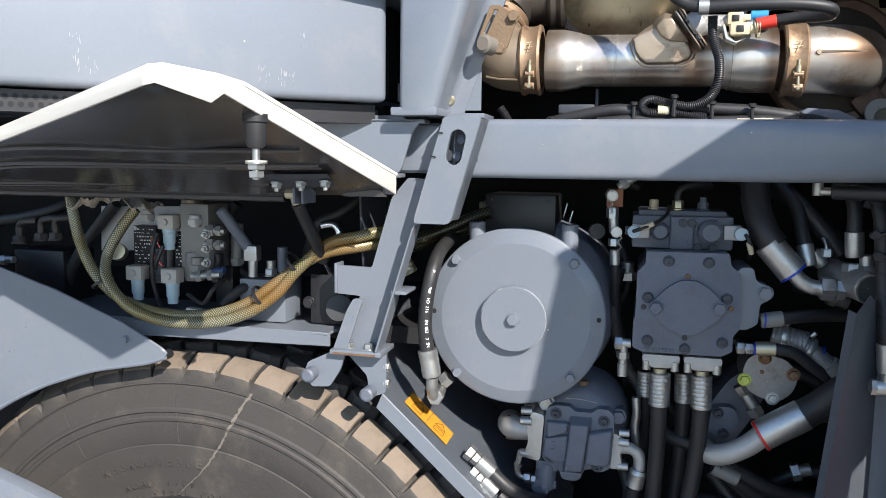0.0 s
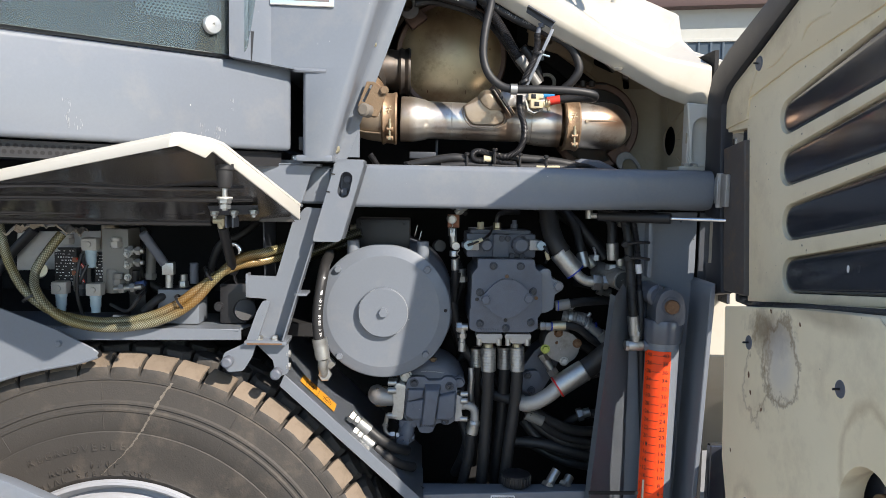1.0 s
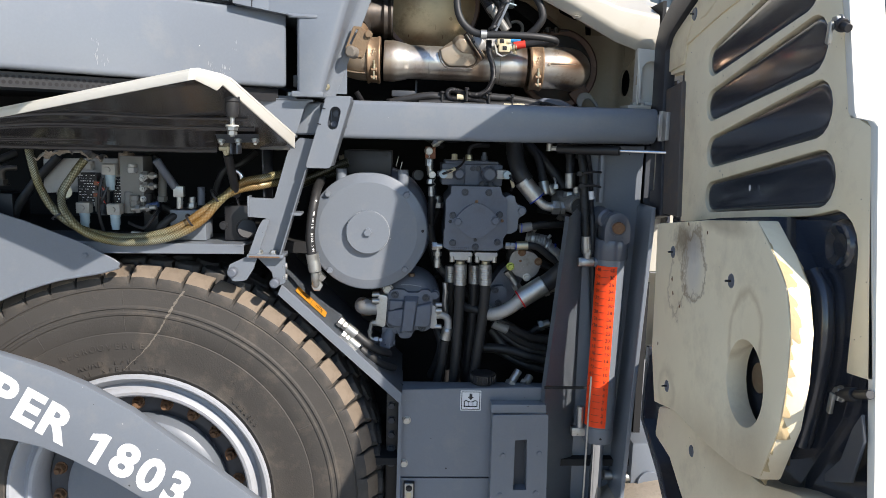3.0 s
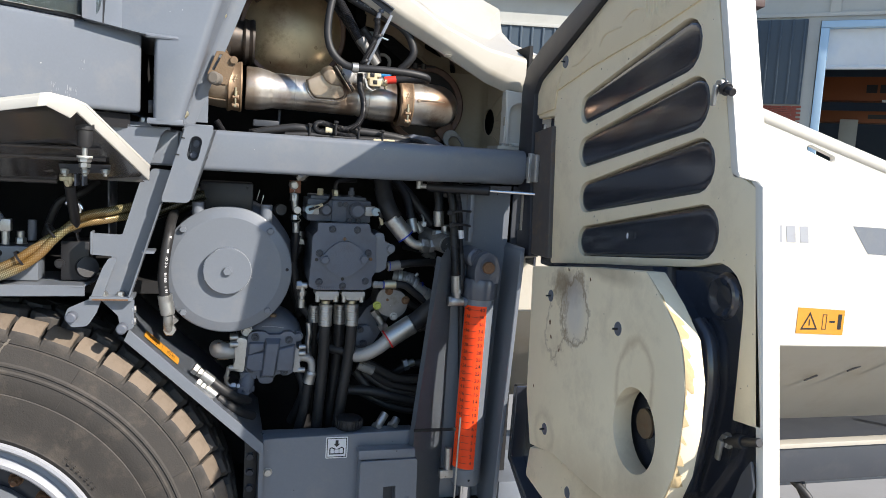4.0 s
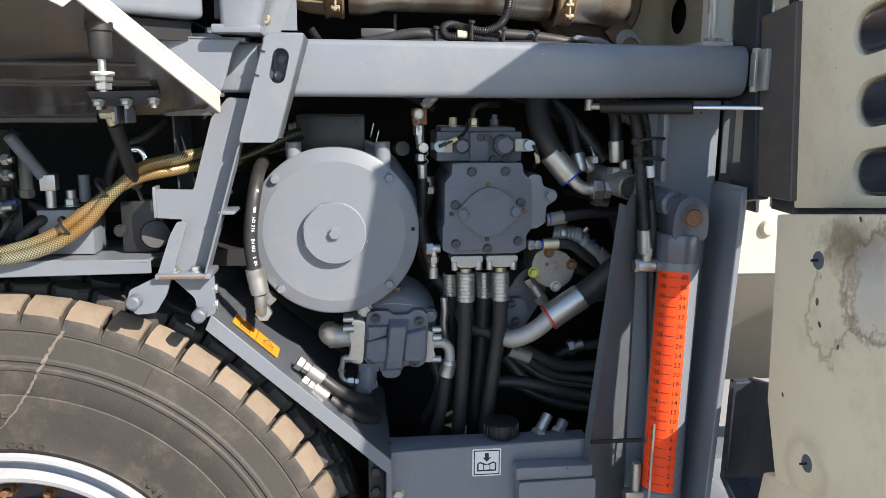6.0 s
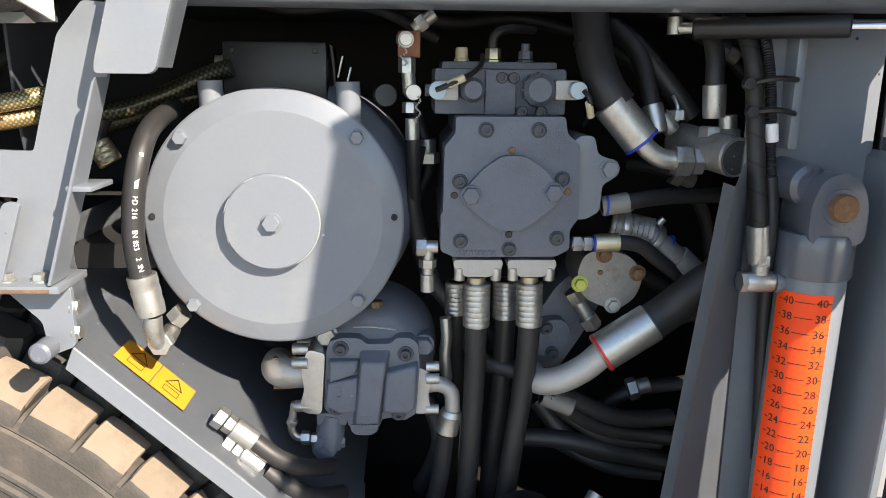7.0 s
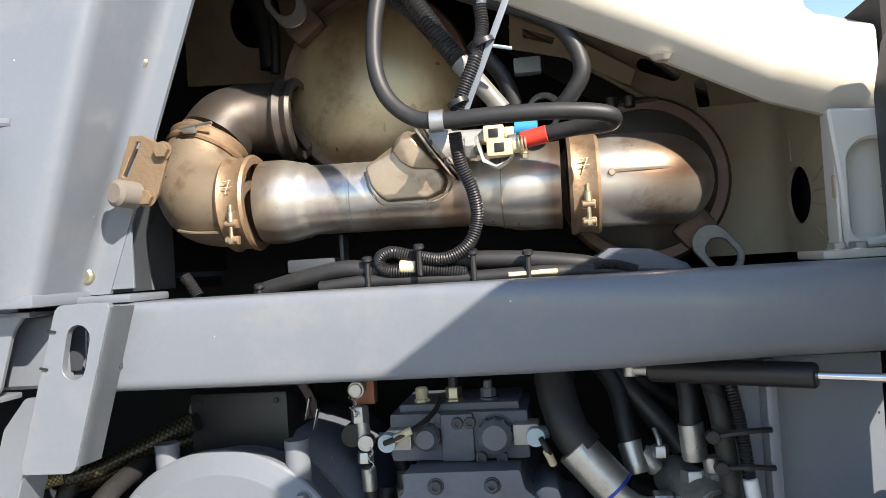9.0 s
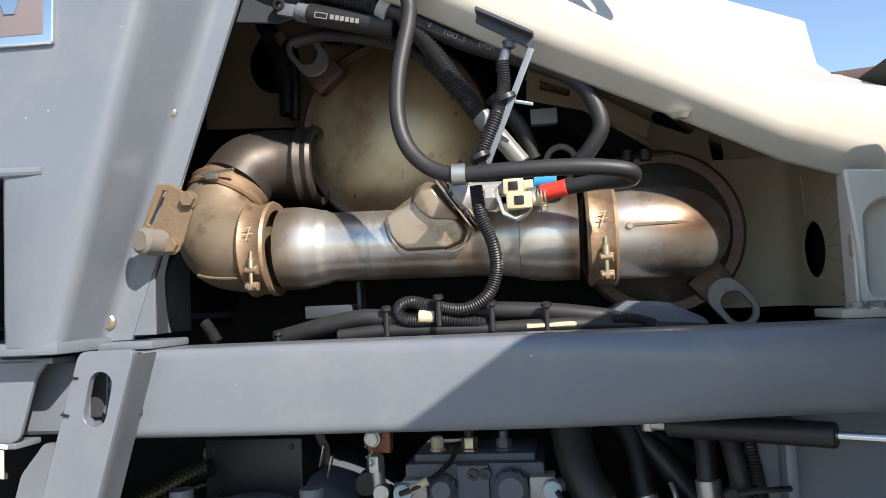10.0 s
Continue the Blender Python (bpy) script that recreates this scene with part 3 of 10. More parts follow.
def rounded(pts, r, n=4):
    """A polygon with its corners rounded by r."""
    out = []
    k = len(pts)
    for i in range(k):
        a, b, c = Vector(pts[i - 1]), Vector(pts[i]), Vector(pts[(i + 1) % k])
        u, v = (a - b), (c - b)
        rr = min(r, u.length * 0.45, v.length * 0.45)
        u.normalize(), v.normalize()
        p, q = b + u * rr, b + v * rr
        for j in range(n + 1):
            t = j / n
            out.append(tuple((p * (1 - t) + b * t) * (1 - t) + (b * (1 - t) + q * t) * t))
    return out


def plate(pts, front, thick, axis="y", bevel=0.001, holes=(), round_by=0.0, segs=1):
    """A flat plate. axis y: points are (x, z), the face nearer to -y stands at front. axis x: points are (y, z) and the face towards -x
    stands at front. axis z: points are (x, y) and the top stands at front."""
    bm = bmesh.new()
    if round_by:
        pts = rounded(pts, round_by)
    edges = []
    for loop in (pts, *holes):
        vs = [bm.verts.new((a, b, 0)) for a, b in loop]
        edges += [bm.edges.new((vs[i], vs[(i + 1) % len(vs)])) for i in range(len(vs))]
    bmesh.ops.triangle_fill(bm, use_beauty=True, use_dissolve=False, edges=edges)
    ext = bmesh.ops.extrude_face_region(bm, geom=bm.faces[:])
    bmesh.ops.translate(bm, vec=(0, 0, thick), verts=[v for v in ext["geom"] if isinstance(v, bmesh.types.BMVert)])
    bmesh.ops.recalc_face_normals(bm, faces=bm.faces)
    if bevel:
        soften(bm, bevel, segs, 40)
    for v in bm.verts:
        a, b, c = v.co
        v.co = {"y": (a, front + c, b), "x": (front + c, a, b), "z": (a, b, front - c)}[axis]
    bmesh.ops.recalc_face_normals(bm, faces=bm.faces)
    return bm


def lettering(text, size, m, material, parent=None, name="lettering", depth=0.0004, align="CENTER", space=1.0):
    """Raised letters; m carries the text's own plane (x along the line, y up, z out)."""
    cu = bpy.data.curves.new("t", "FONT")
    cu.body, cu.size, cu.extrude, cu.align_x, cu.align_y, cu.space_character = text, size, depth, align, "CENTER", space
    cu.resolution_u = 2
    ob = bpy.data.objects.new("t", cu)
    me = bpy.data.meshes.new_from_object(ob)
    bpy.data.objects.remove(ob)
    bpy.data.curves.remove(cu)
    me.transform(m)
    me.materials.clear()
    me.materials.append(material)
    return part(name, me, material, parent)


def facing(p, right, up):
    r, u = Vector(right).normalized(), Vector(up).normalized()
    w = r.cross(u)
    return Matrix.Translation(p) @ Matrix((r, u, w)).transposed().to_4x4()


def hose(pts, r, label, ferrules=(), material=None, group="hoses", n=12, name="hydraulic_hose", steps=8):
    """A hose as a thing: its tube and, at its ends, pressed ferrules (end index, length, material)."""
    t = thing(name, label, "hose", pts[0], group)
    part("tube", sweep(pts, r, n, steps), material or RUBBER, t)
    for end, length, mat, *plain in ferrules:
        a, b = (Vector(pts[0]), Vector(pts[1])) if end == 0 else (Vector(pts[-1]), Vector(pts[-2]))
        d = (b - a).normalized()
        R = r * 1.22
        prof = [(r * 0.8, -0.001), (R * 0.9, -0.001)]
        k = max(3, int(length / 0.007))
        if plain:
            prof += [(R * 0.97, 0.001), (R, length * 0.3), (R, length - 0.002)]
            k = 0
        for i in range(k):
            h0, h1 = length * i / k, length * (i + 1) / k
            prof += [(R, h0 + 0.001), (R, h1 - 0.0015), (R * 0.965, h1 - 0.0005)]
        prof += [(r * 0.8, length)]
        part("ferrule", lathe(prof, a, d, 20), mat, t, "pressed metal ferrule")
    return t

# ---- setting ----
bm = bmesh.new()
bmesh.ops.create_grid(bm, x_segments=40, y_segments=40, size=400)
for v in bm.verts:
    v.co.z = 0.0
single("ground", bm, GROUND, "dusty grey concrete yard under the machine", "ground", kind="structure")


def wall_frame(p, q):
    """A pose whose x runs along a wall from p to q, z up; its y points away from the yard."""
    d = Vector((q[0] - p[0], q[1] - p[1], 0))
    return Matrix.Translation((p[0], p[1], 0.22)) @ Matrix.Rotation(math.atan2(d.y, d.x), 4, "Z"), d.length


def at_wall(bm, m):
    bmesh.ops.transform(bm, matrix=m, verts=bm.verts)
    return bm


def far_hall():
    m, L = wall_frame((10.4, 12.95), (21.4, 2.55))
    t = thing("industrial_hall", "pale concrete hall with brown gable edge and open gate", "building", (10.4, 12.95, 0.22))
    gate0, gate1, top = 2.35, 7.6, 4.85
    apex, eave = 7.6, 6.35

    def roof_z(x):
        return 6.01 + 0.095 * (x if x < 4.9 else 9.8 - x)

    part("wall", at_wall(plate([(0, -0.22), (1.85, -0.22), (1.85, 4.94), (L, 4.94), (L, roof_z(L) - 0.14), (4.9, roof_z(4.9) - 0.14), (0, roof_z(0) - 0.14)], 0, 0.3, bevel=0), m), WALLP, t)
    part("wall", at_wall(span((gate1 + 0.2, 0, -0.22), (L, 0.3, 4.935), 0), m), WALLP, t)
    for x in (0.02, 2.0, 6.9, 9.6):
        part("pilaster", at_wall(span((x, -0.05, 5.1), (x + 0.2, 0, roof_z(x) - 0.2), 0.01), m), WALLP, t)
    part("rail", at_wall(span((0, -0.06, 5.02), (L, 0, 5.1), 0.01), m), WALLP, t)
    part("roof_edge", at_wall(plate([(-0.3, roof_z(0) - 0.17), (4.9, roof_z(4.9) - 0.17), (L, roof_z(L) - 0.17), (L, roof_z(L)), (4.9, roof_z(4.9)), (-0.3, roof_z(0))], -0.4, 1.0, bevel=0.02), m), ROOF, t, "dark brown sheet-metal roof edge")
    part("cladding", at_wall(span((0.3, -0.06, 3.22), (1.62, -0.005, 4.97), 0), m), CLAD, t, "dark blue-grey ribbed cladding")
    for i in range(6):
        part("rib", at_wall(span((0.4 + i * 0.23, -0.09, 3.22), (0.44 + i * 0.23, -0.06, 4.97), 0.005), m), CLAD, t)
    # gate
    f = part("gate_frame", at_wall(join(span((1.87, -0.1, -0.22), (2.03, 0.2, 4.78), 0.01), span((1.87, -0.1, 4.785), (gate1 + 0.2, 0.2, 4.92), 0.01),
                                        span((gate1 + 0.02, -0.1, -0.22), (gate1 + 0.2, 0.2, 4.78), 0.01)), m), BLUEFRAME, t, "pale blue gate frame")
    random.seed(9)
    bm = bmesh.new()
    cols = []
    for k in range(61):
        x = 2.03 + (gate1 - 2.03) * k / 60
        cols.append([bm.verts.new((x, 0.1 + random.uniform(-0.05, 0.05) * (1 - r / 6), 4.0 + 0.78 * r / 6 + random.uniform(-0.02, 0.02) * (r in (1, 2, 3)))) for r in range(7)])
    for p, q in zip(cols, cols[1:]):
        for r in range(6):
            bm.faces.new((p[r], q[r], q[r + 1], p[r + 1]))
    part("curtain", at_wall(bm, m), SHEET, t, "crumpled white sheeting at the top of the gate", 60)
    part("curtain_hem", at_wall(rod((2.03, 0.1, 4.0), (gate1, 0.1, 4.0), 0.04, n=10), m), SHEET, t)
    for k in range(26):
        for j in range(7):
            off = 0.0 if k % 2 else 0.1
            if j == 6 and off:
                continue
            b = span((0.33 + off + j * 0.19, -0.045, 2.1 + k * 0.042), (0.33 + off + j * 0.19 + 0.18, -0.002, 2.1 + k * 0.042 + 0.036), 0)
            if k == 0 and j == 0:
                base = b
            else:
                base = join(base, b)
    part("brickwork", at_wall(base, m), BRICK, t, "red brick infill")
    # inside of the hall
    part("inner_wall", at_wall(join(span((-0.5, 9, -0.22), (L, 9.2, 5.7), 0), span((0, 0.35, -0.22), (0.2, 9, 5.7), 0), span((L - 0.2, 0.35, -0.22), (L, 9, 5.7), 0)), m), CLAD, t)
    # unseen roof; the gap is added to let daylight onto things inside
    part("inner_roof", at_wall(join(span((0, 0.35, 5.6), (L, 5.2, 5.8), 0), span((0, 6.6, 5.6), (L, 9.2, 5.8), 0)), m), PITCH, t, "black hall roof with an added open strip for daylight")
    c = part("crane_beam", at_wall(join(span((0.3, 4.0, 3.71), (L, 4.5, 4.3), 0.02), span((0.3, 4.0, 3.17), (L, 4.5, 3.46), 0.02)), m), BROWN_BEAM, t, "orange-brown crane girder")
    for a, w, z, hh in ((2.85, 0.24, 3.9, 0.2), (3.15, 0.22, 3.9, 0.2), (3.43, 0.24, 3.9, 0.2), (3.85, 0.5, 3.95, 0.12), (4.4, 0.5, 3.95, 0.12), (2.95, 0.7, 3.27, 0.1), (4.1, 0.3, 3.25, 0.14)):
        part("lettering_bar", at_wall(span((a, 3.97, z), (a + w, 3.998, z + hh), 0), m), INK, c)
    part("inner_post", at_wall(span((2.35, 3.4, -0.22), (2.75, 3.6, 3.2), 0.02), m), WALLP, t)
    part("roof_light", at_wall(span((3.2, 3.2, 3.6), (3.9, 3.3, 3.66), 0.0), m), SHEET, t)
    part("shutter", at_wall(join(span((2.6, 6, -0.22), (5.4, 6.1, 2.3), 0.02)), m), WALLP, t)
    v = part("van_front", at_wall(soften(span((3.1, 5.0, -0.2), (4.3, 5.8, 1.7), 0), 0.2, 4), m), SHEET, t, "light van parked inside the hall")
    part("windscreen", at_wall(soften(span((3.2, 4.96, 1.05), (4.2, 5.1, 1.55), 0), 0.05, 2), m), BLACK, v)


def low_hall():
    m, L = wall_frame((-3.0, 14.6), (9.6, 11.33))
    t = thing("low_hall", "long low pale hall with a brown eave and blue-grey cladding", "building", (-3, 14.6, 0.22))
    part("wall", at_wall(span((0, 0, -0.22), (L, 0.3, 4.88), 0), m), WALLP, t)
    part("eave", at_wall(span((-0.3, -0.3, 4.88), (L + 0.3, 0.6, 5.05), 0.02), m), ROOF, t, "brown sheet-metal eave")
    part("cladding", at_wall(span((0.2, -0.06, 1.2), (L - 0.3, -0.003, 4.27), 0), m), CLAD, t, "blue-grey ribbed wall cladding")
    for i in range(58):
        part("rib", at_wall(span((0.3 + i * 0.215, -0.085, 1.2), (0.34 + i * 0.215, -0.06, 4.27), 0.004), m), CLAD, t)
    part("sill", at_wall(span((0.0, -0.1, 4.275), (L, 0, 4.34), 0.01), m), WALLP, t)
    for x in (3.0, 7.0, L - 0.75):
        part("downpipe", at_wall(rod((x, -0.09, -0.22), (x, -0.09, 4.88), 0.05), m), ROOF, t)


far_hall()
low_hall()

# added near-black bulkheads, floor and roof: the engine bays' dark depth put into colour
bay = thing("engine_bay_shell", "near-black bulkheads and floor with the open engine bay's shade in their colour", "bulkhead", (0, 0.6, 0.4), kind="structure")
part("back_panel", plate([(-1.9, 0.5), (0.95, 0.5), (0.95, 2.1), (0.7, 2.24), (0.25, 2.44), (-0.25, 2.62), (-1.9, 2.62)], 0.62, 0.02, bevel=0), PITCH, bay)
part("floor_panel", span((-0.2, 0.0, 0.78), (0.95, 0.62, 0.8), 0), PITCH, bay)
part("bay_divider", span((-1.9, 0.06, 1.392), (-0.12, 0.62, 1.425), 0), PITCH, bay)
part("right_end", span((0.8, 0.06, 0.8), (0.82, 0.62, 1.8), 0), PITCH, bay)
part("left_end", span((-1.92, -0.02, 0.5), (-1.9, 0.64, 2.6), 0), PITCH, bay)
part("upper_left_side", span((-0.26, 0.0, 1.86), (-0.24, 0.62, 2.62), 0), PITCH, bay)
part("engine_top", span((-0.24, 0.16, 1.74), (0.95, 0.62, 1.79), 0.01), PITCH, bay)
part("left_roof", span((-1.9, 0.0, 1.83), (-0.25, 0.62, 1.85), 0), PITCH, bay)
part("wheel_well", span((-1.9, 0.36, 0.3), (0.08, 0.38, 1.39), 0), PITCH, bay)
# ---- machine body ----
def frame_work():
    t = thing("machine_frame", "blue-grey painted steel side frame of the paving machine", "frame", (0, 0, 0.6))
    # long square tube over the bay
    tube = bmesh.new()
    rings = []
    for x, rr, dz in ((-0.12, 0.013, 0), (0.1, 0.013, 0), (0.3, 0.015, 0), (0.4, 0.019, 0.0), (0.48, 0.024, 0.001), (0.55, 0.03, 0.003), (0.62, 0.034, 0.006), (0.7, 0.035, 0.008), (0.772, 0.035, 0.009)):
        rings.append([tube.verts.new((x, y, z)) for y, z in rounded([(-0.064, 1.722 + dz), (0.036, 1.722), (0.036, 1.822), (-0.064, 1.822)], rr, 6)])
    for p, q in zip(rings, rings[1:]):
        for i in range(len(p)):
            j = (i + 1) % len(p)
            tube.faces.new((p[i], p[j], q[j], q[i]))
    tube.faces.new(rings[0])
    tube.faces.new(rings[-1][::-1])
    bmesh.ops.recalc_face_normals(tube, faces=tube.faces)
    part("cross_tube", tube, GREY, t, "square steel tube, half in the sun")
    part("cross_tube", soften(span((-0.75, -0.058, 1.728), (-0.125, 0.03, 1.816), 0), 0.012, 3), GREY, t)
    # sheet in front of the left-hand tube, cut off slanting, with its lower lip
    part("front_sheet", plate(rounded([(-0.75, 1.722), (-0.188, 1.727), (-0.166, 1.80), (-0.148, 1.819), (-0.75, 1.819)], 0.012), -0.1, 0.006, bevel=0.001), GREY, t)
    part("lower_lip", soften(span((-0.75, -0.1, 1.7205), (-0.19, -0.058, 1.7275), 0), 0.002), GREY, t)
    part("upper_lip", soften(span((-0.75, -0.1, 1.813), (-0.145, -0.058, 1.8195), 0), 0.002), GREY, t)
    for x in (-0.123, -0.1):
        part("weld_seam", sweep([(x, -0.066, 1.735), (x, -0.0665, 1.78), (x + 0.002, -0.066, 1.812)], 0.004, 8), GREY, t)
    # leaning strut with its folded edge
    outer = [(-0.185, 1.72), (-0.141, 1.717), (-0.235, 1.405), (-0.312, 1.404), (-0.291, 1.483), (-0.273, 1.504), (-0.323, 1.507), (-0.324, 1.559), (-0.252, 1.557), (-0.215, 1.684)]
    strut = part("strut", plate(outer, -0.06, 0.008, bevel=0.0015, round_by=0.005), GREY, t, "leaning flat-steel strut with tabs")
    part("folded_edge", plate([(-0.166, 1.634), (-0.161, 1.64), (-0.228, 1.412), (-0.233, 1.412)], -0.103, 0.044, bevel=0.001), GREY, strut)
    part("rest_tab", soften(span((-0.204, -0.1, 1.517), (-0.176, -0.036, 1.5235), 0), 0.002, 2), GREY, strut, "small tab with worn paint")
    part("tab_fold", soften(span(((-0.322, -0.07, 1.534)[0], -0.066, (-0.324, -0.06, 1.508)[2]), ((-0.322, -0.07, 1.534)[0] + 0.005, -0.03, (-0.324, -0.06, 1.559)[2] + 0.004), 0), 0.0015), GREY, strut)
    part("foot_plate", span((-0.318, -0.1, 1.402), (-0.222, -0.02, 1.411), 0.001), GREY, t)
    part("worn_edge", span((-0.312, -0.1012, 1.4035), (-0.232, -0.0995, 1.4068), 0), RUST, t, "rusty worn edge")
    for x in (-0.29, -0.252):
        part("bolt", hexagon((x, -0.075, 1.411), Z, 0.016, 0.009), ZINC, t)
    # hooks with rubber buffers
    arm = part("hook_arm", plate(rounded([(-0.278, 1.504), (-0.292, 1.479), (-0.319, 1.404), (-0.367, 1.381), (-0.375, 1.357), (-0.359, 1.335), (-0.324, 1.338), (-0.304, 1.37), (-0.261, 1.501)], 0.006), -0.085, 0.007, bevel=0.001), GREY, t, "hook plate with rubber buffer")
    part("buffer", lathe([(0, -0.003), (0.009, -0.003), (0.0125, 0), (0.0125, 0.024), (0, 0.024)], (-0.356, -0.113, 1.363), Y, 24), GREY_DULL, arm)
    arm = part("buffer_bracket", plate(rounded([(-0.3, 1.402), (-0.222, 1.402), (-0.222, 1.33), (-0.252, 1.318), (-0.258, 1.36)], 0.006), -0.07, 0.008, bevel=0.001), GREY, t)
    part("buffer", lathe([(0, -0.003), (0.009, -0.003), (0.0125, 0), (0.0125, 0.024), (0, 0.024)], (-0.246, -0.108, 1.335), Y, 24), GREY_DULL, arm)
    for z in (1.375, 1.345):
        part("bolt", hexagon((-0.226, -0.06, z), X, 0.016, 0.008), ZINC, t)
    # slotted lug in front of the tube
    hole = slot_of((-0.0935, 1.757), (-0.0865, 1.789), 0.0135)
    lug = part("slotted_lug", plate([(-0.111, 1.825), (-0.046, 1.825), (-0.099, 1.643), (-0.162, 1.643), (-0.161, 1.655)], -0.104, 0.01, bevel=0.0015, holes=[hole], round_by=0.01), GREY, t, "slanted lug plate with a slotted hole")
    bm = bmesh.new()
    rows_ = [[bm.verts.new((x + dx, y, z)) for x, z in ((-0.05, 1.82), (-0.1, 1.65))] for dx, y in ((0.0, -0.1035), (0.004, -0.102), (0.0062, -0.098), (0.008, -0.084), (0.009, -0.066))]
    for p, q in zip(rows_, rows_[1:]):
        bm.faces.new((p[0], p[1], q[1], q[0]))
    bmesh.ops.solidify(bm, geom=bm.faces[:], thickness=0.006)
    bmesh.ops.recalc_face_normals(bm, faces=bm.faces)
    part("folded_side", bm, GREY, lug)
    for z in (1.797, 1.757):
        part("notch", box((-0.109 - (1.822 - z) * 0.29, -0.1045, z), (0.009, 0.003, 0.0025), 0, (0, 12, 0)), PITCH, lug)
    part("lug_side", plate([(-0.109, 1.822), (-0.114, 1.822), (-0.14, 1.735), (-0.135, 1.735)], -0.096, 0.04, bevel=0), GREY, lug)
    for p in ((-0.0935, -0.071, 1.757), (-0.087, -0.071, 1.785)):
        part("bolt", hexagon(p, -Y, 0.0135, 0.006), GREY_DULL, lug)
    part("backing", span((-0.12, -0.07, 1.75), (-0.06, -0.0645, 1.82), 0), GREY_DARK, lug)
    # sloping member over the wheel arch
    a, b = Vector((-0.235, 0, 1.322)), Vector((0.098, 0, 1.016))
    d = (b - a).normalized()
    nrm = Vector((d.z, 0, -d.x)) * -1
    w = 0.028
    low = [(a.x, a.z), (b.x, b.z), (b.x, b.z - 0.036), (a.x - 0.012, a.z - 0.028)]
    part("sloping_rail", plate(low, -0.05, 0.006, bevel=0.001), GREY, t, "sloping folded rail over the wheel arch")
    n3 = Vector((-d.z, 0, d.x))
    bm = bmesh.new()
    vs = []
    for s in (0.0, 1.0):
        p = a + (b - a) * s
        vs.append([bm.verts.new((p.x, y, p.z)) for y in (-0.046, 0.34)])
    for k in (0,):
        bm.faces.new((vs[0][0], vs[1][0], vs[1][1], vs[0][1]))
    bmesh.ops.solidify(bm, geom=bm.faces[:], thickness=0.004)
    bm2 = bmesh.new()
    bend = [(-0.235, 1.322), (-0.25, 1.338), (-0.262, 1.362), (-0.27, 1.4), (-0.272, 1.46)]
    strip = [[bm2.verts.new((x, y, z)) for y in (-0.02, 0.34)] for x, z in bend]
    for p, q in zip(strip, strip[1:]):
        bm2.faces.new((p[0], p[1], q[1], q[0]))
    bmesh.ops.solidify(bm2, geom=bm2.faces[:], thickness=0.004)
    part("arch_bend", bm2, GREY, t, "curved upper end of the arch sheet")
    flange = part("arch_sheet", bm, GREY, t, "sheet-metal flange with warning stickers")
    # warning stickers lying on the sheet
    q = d.to_track_quat("X", "Z").to_matrix().to_4x4()
    for i, s in enumerate((0.15, 0.275)):
        p = a + (b - a) * s + Vector((0, 0.018, 0)) + n3 * 0.0035
        fr = facing(p, d, Vector((0, 1, 0)))
        st = part("warning_sticker", transformed(plate([(-0.0275, -0.03), (0.0275, -0.03), (0.0275, 0.03), (-0.0275, 0.03)], 0, 0.0006, "z", bevel=0), fr), YELLOW, flange)
        tri = [(-0.014, 0.0), (0.014, 0.0), (0.0, 0.024)]
        inn = [(-0.0115, 0.0015), (0.0115, 0.0015), (0.0, 0.021)]
        part("pictogram", transformed(join(plate(tri, 0.0008, 0.0002, "z", bevel=0, holes=[inn]), plate([(-0.012, -0.02), (0.012, -0.02), (0.012, -0.006), (-0.012, -0.006)], 0.0008, 0.0002, "z", bevel=0, holes=[[(-0.011, -0.019), (0.011, -0.019), (0.011, -0.007), (-0.011, -0.007)]])), fr), INK, flange)
    # curved mudguard sheet under the rail
    part("mudguard_edge", sweep([(0.06, 0.02, 1.04), (0.1, 0.03, 1.01), (0.16, 0.05, 0.985), (0.24, 0.07, 0.97)], 0.006, 6), GREY_DARK, t)
    part("rail_end", plate([(0.09, 1.02), (0.1, 1.012), (0.096, 0.5), (0.086, 0.5)], -0.03, 0.2, bevel=0), GREY, t)
    # hydraulic block with black screws beside the wheel
    part("lower_side_plate", span((0.054, 0.06, 0.5), (0.088, 0.1, 1.0), 0.002), BLACK, t)
    for k in range(5):
        part("bolt", hexagon((0.069, 0.06, 0.94 - k * 0.045), -Y, 0.018, 0.01), GREY_DARK, t)
    # lower cover panel
    lp = part("cover_panel", plate([(0.096, 1.013), (0.519, 1.024), (0.522, 0.748), (0.09, 0.748)], -0.01, 0.012, bevel=0.002), GREY, t, "flat grey cover panel with a manual pictogram")
    part("cover_panel", span((0.1, -0.006, 0.45), (0.54, 0.006, 0.742), 0.003), GREY, t)
    part("top_fold", span((0.1, 0.0, 1.006), (0.518, 0.06, 1.014), 0.001), GREY, t)
    for p in ((0.114, -0.01, 0.921), (0.108, -0.01, 0.79)):
        part("bolt", hexagon(p, -Y, 0.018, 0.008), ZINC, lp)
    dec = part("sticker", plate([(0.267, 0.952), (0.327, 0.952), (0.327, 1.012), (0.267, 1.012)], -0.0115, 0.001, bevel=0, round_by=0.003), WHITE, lp, "white manual sticker")
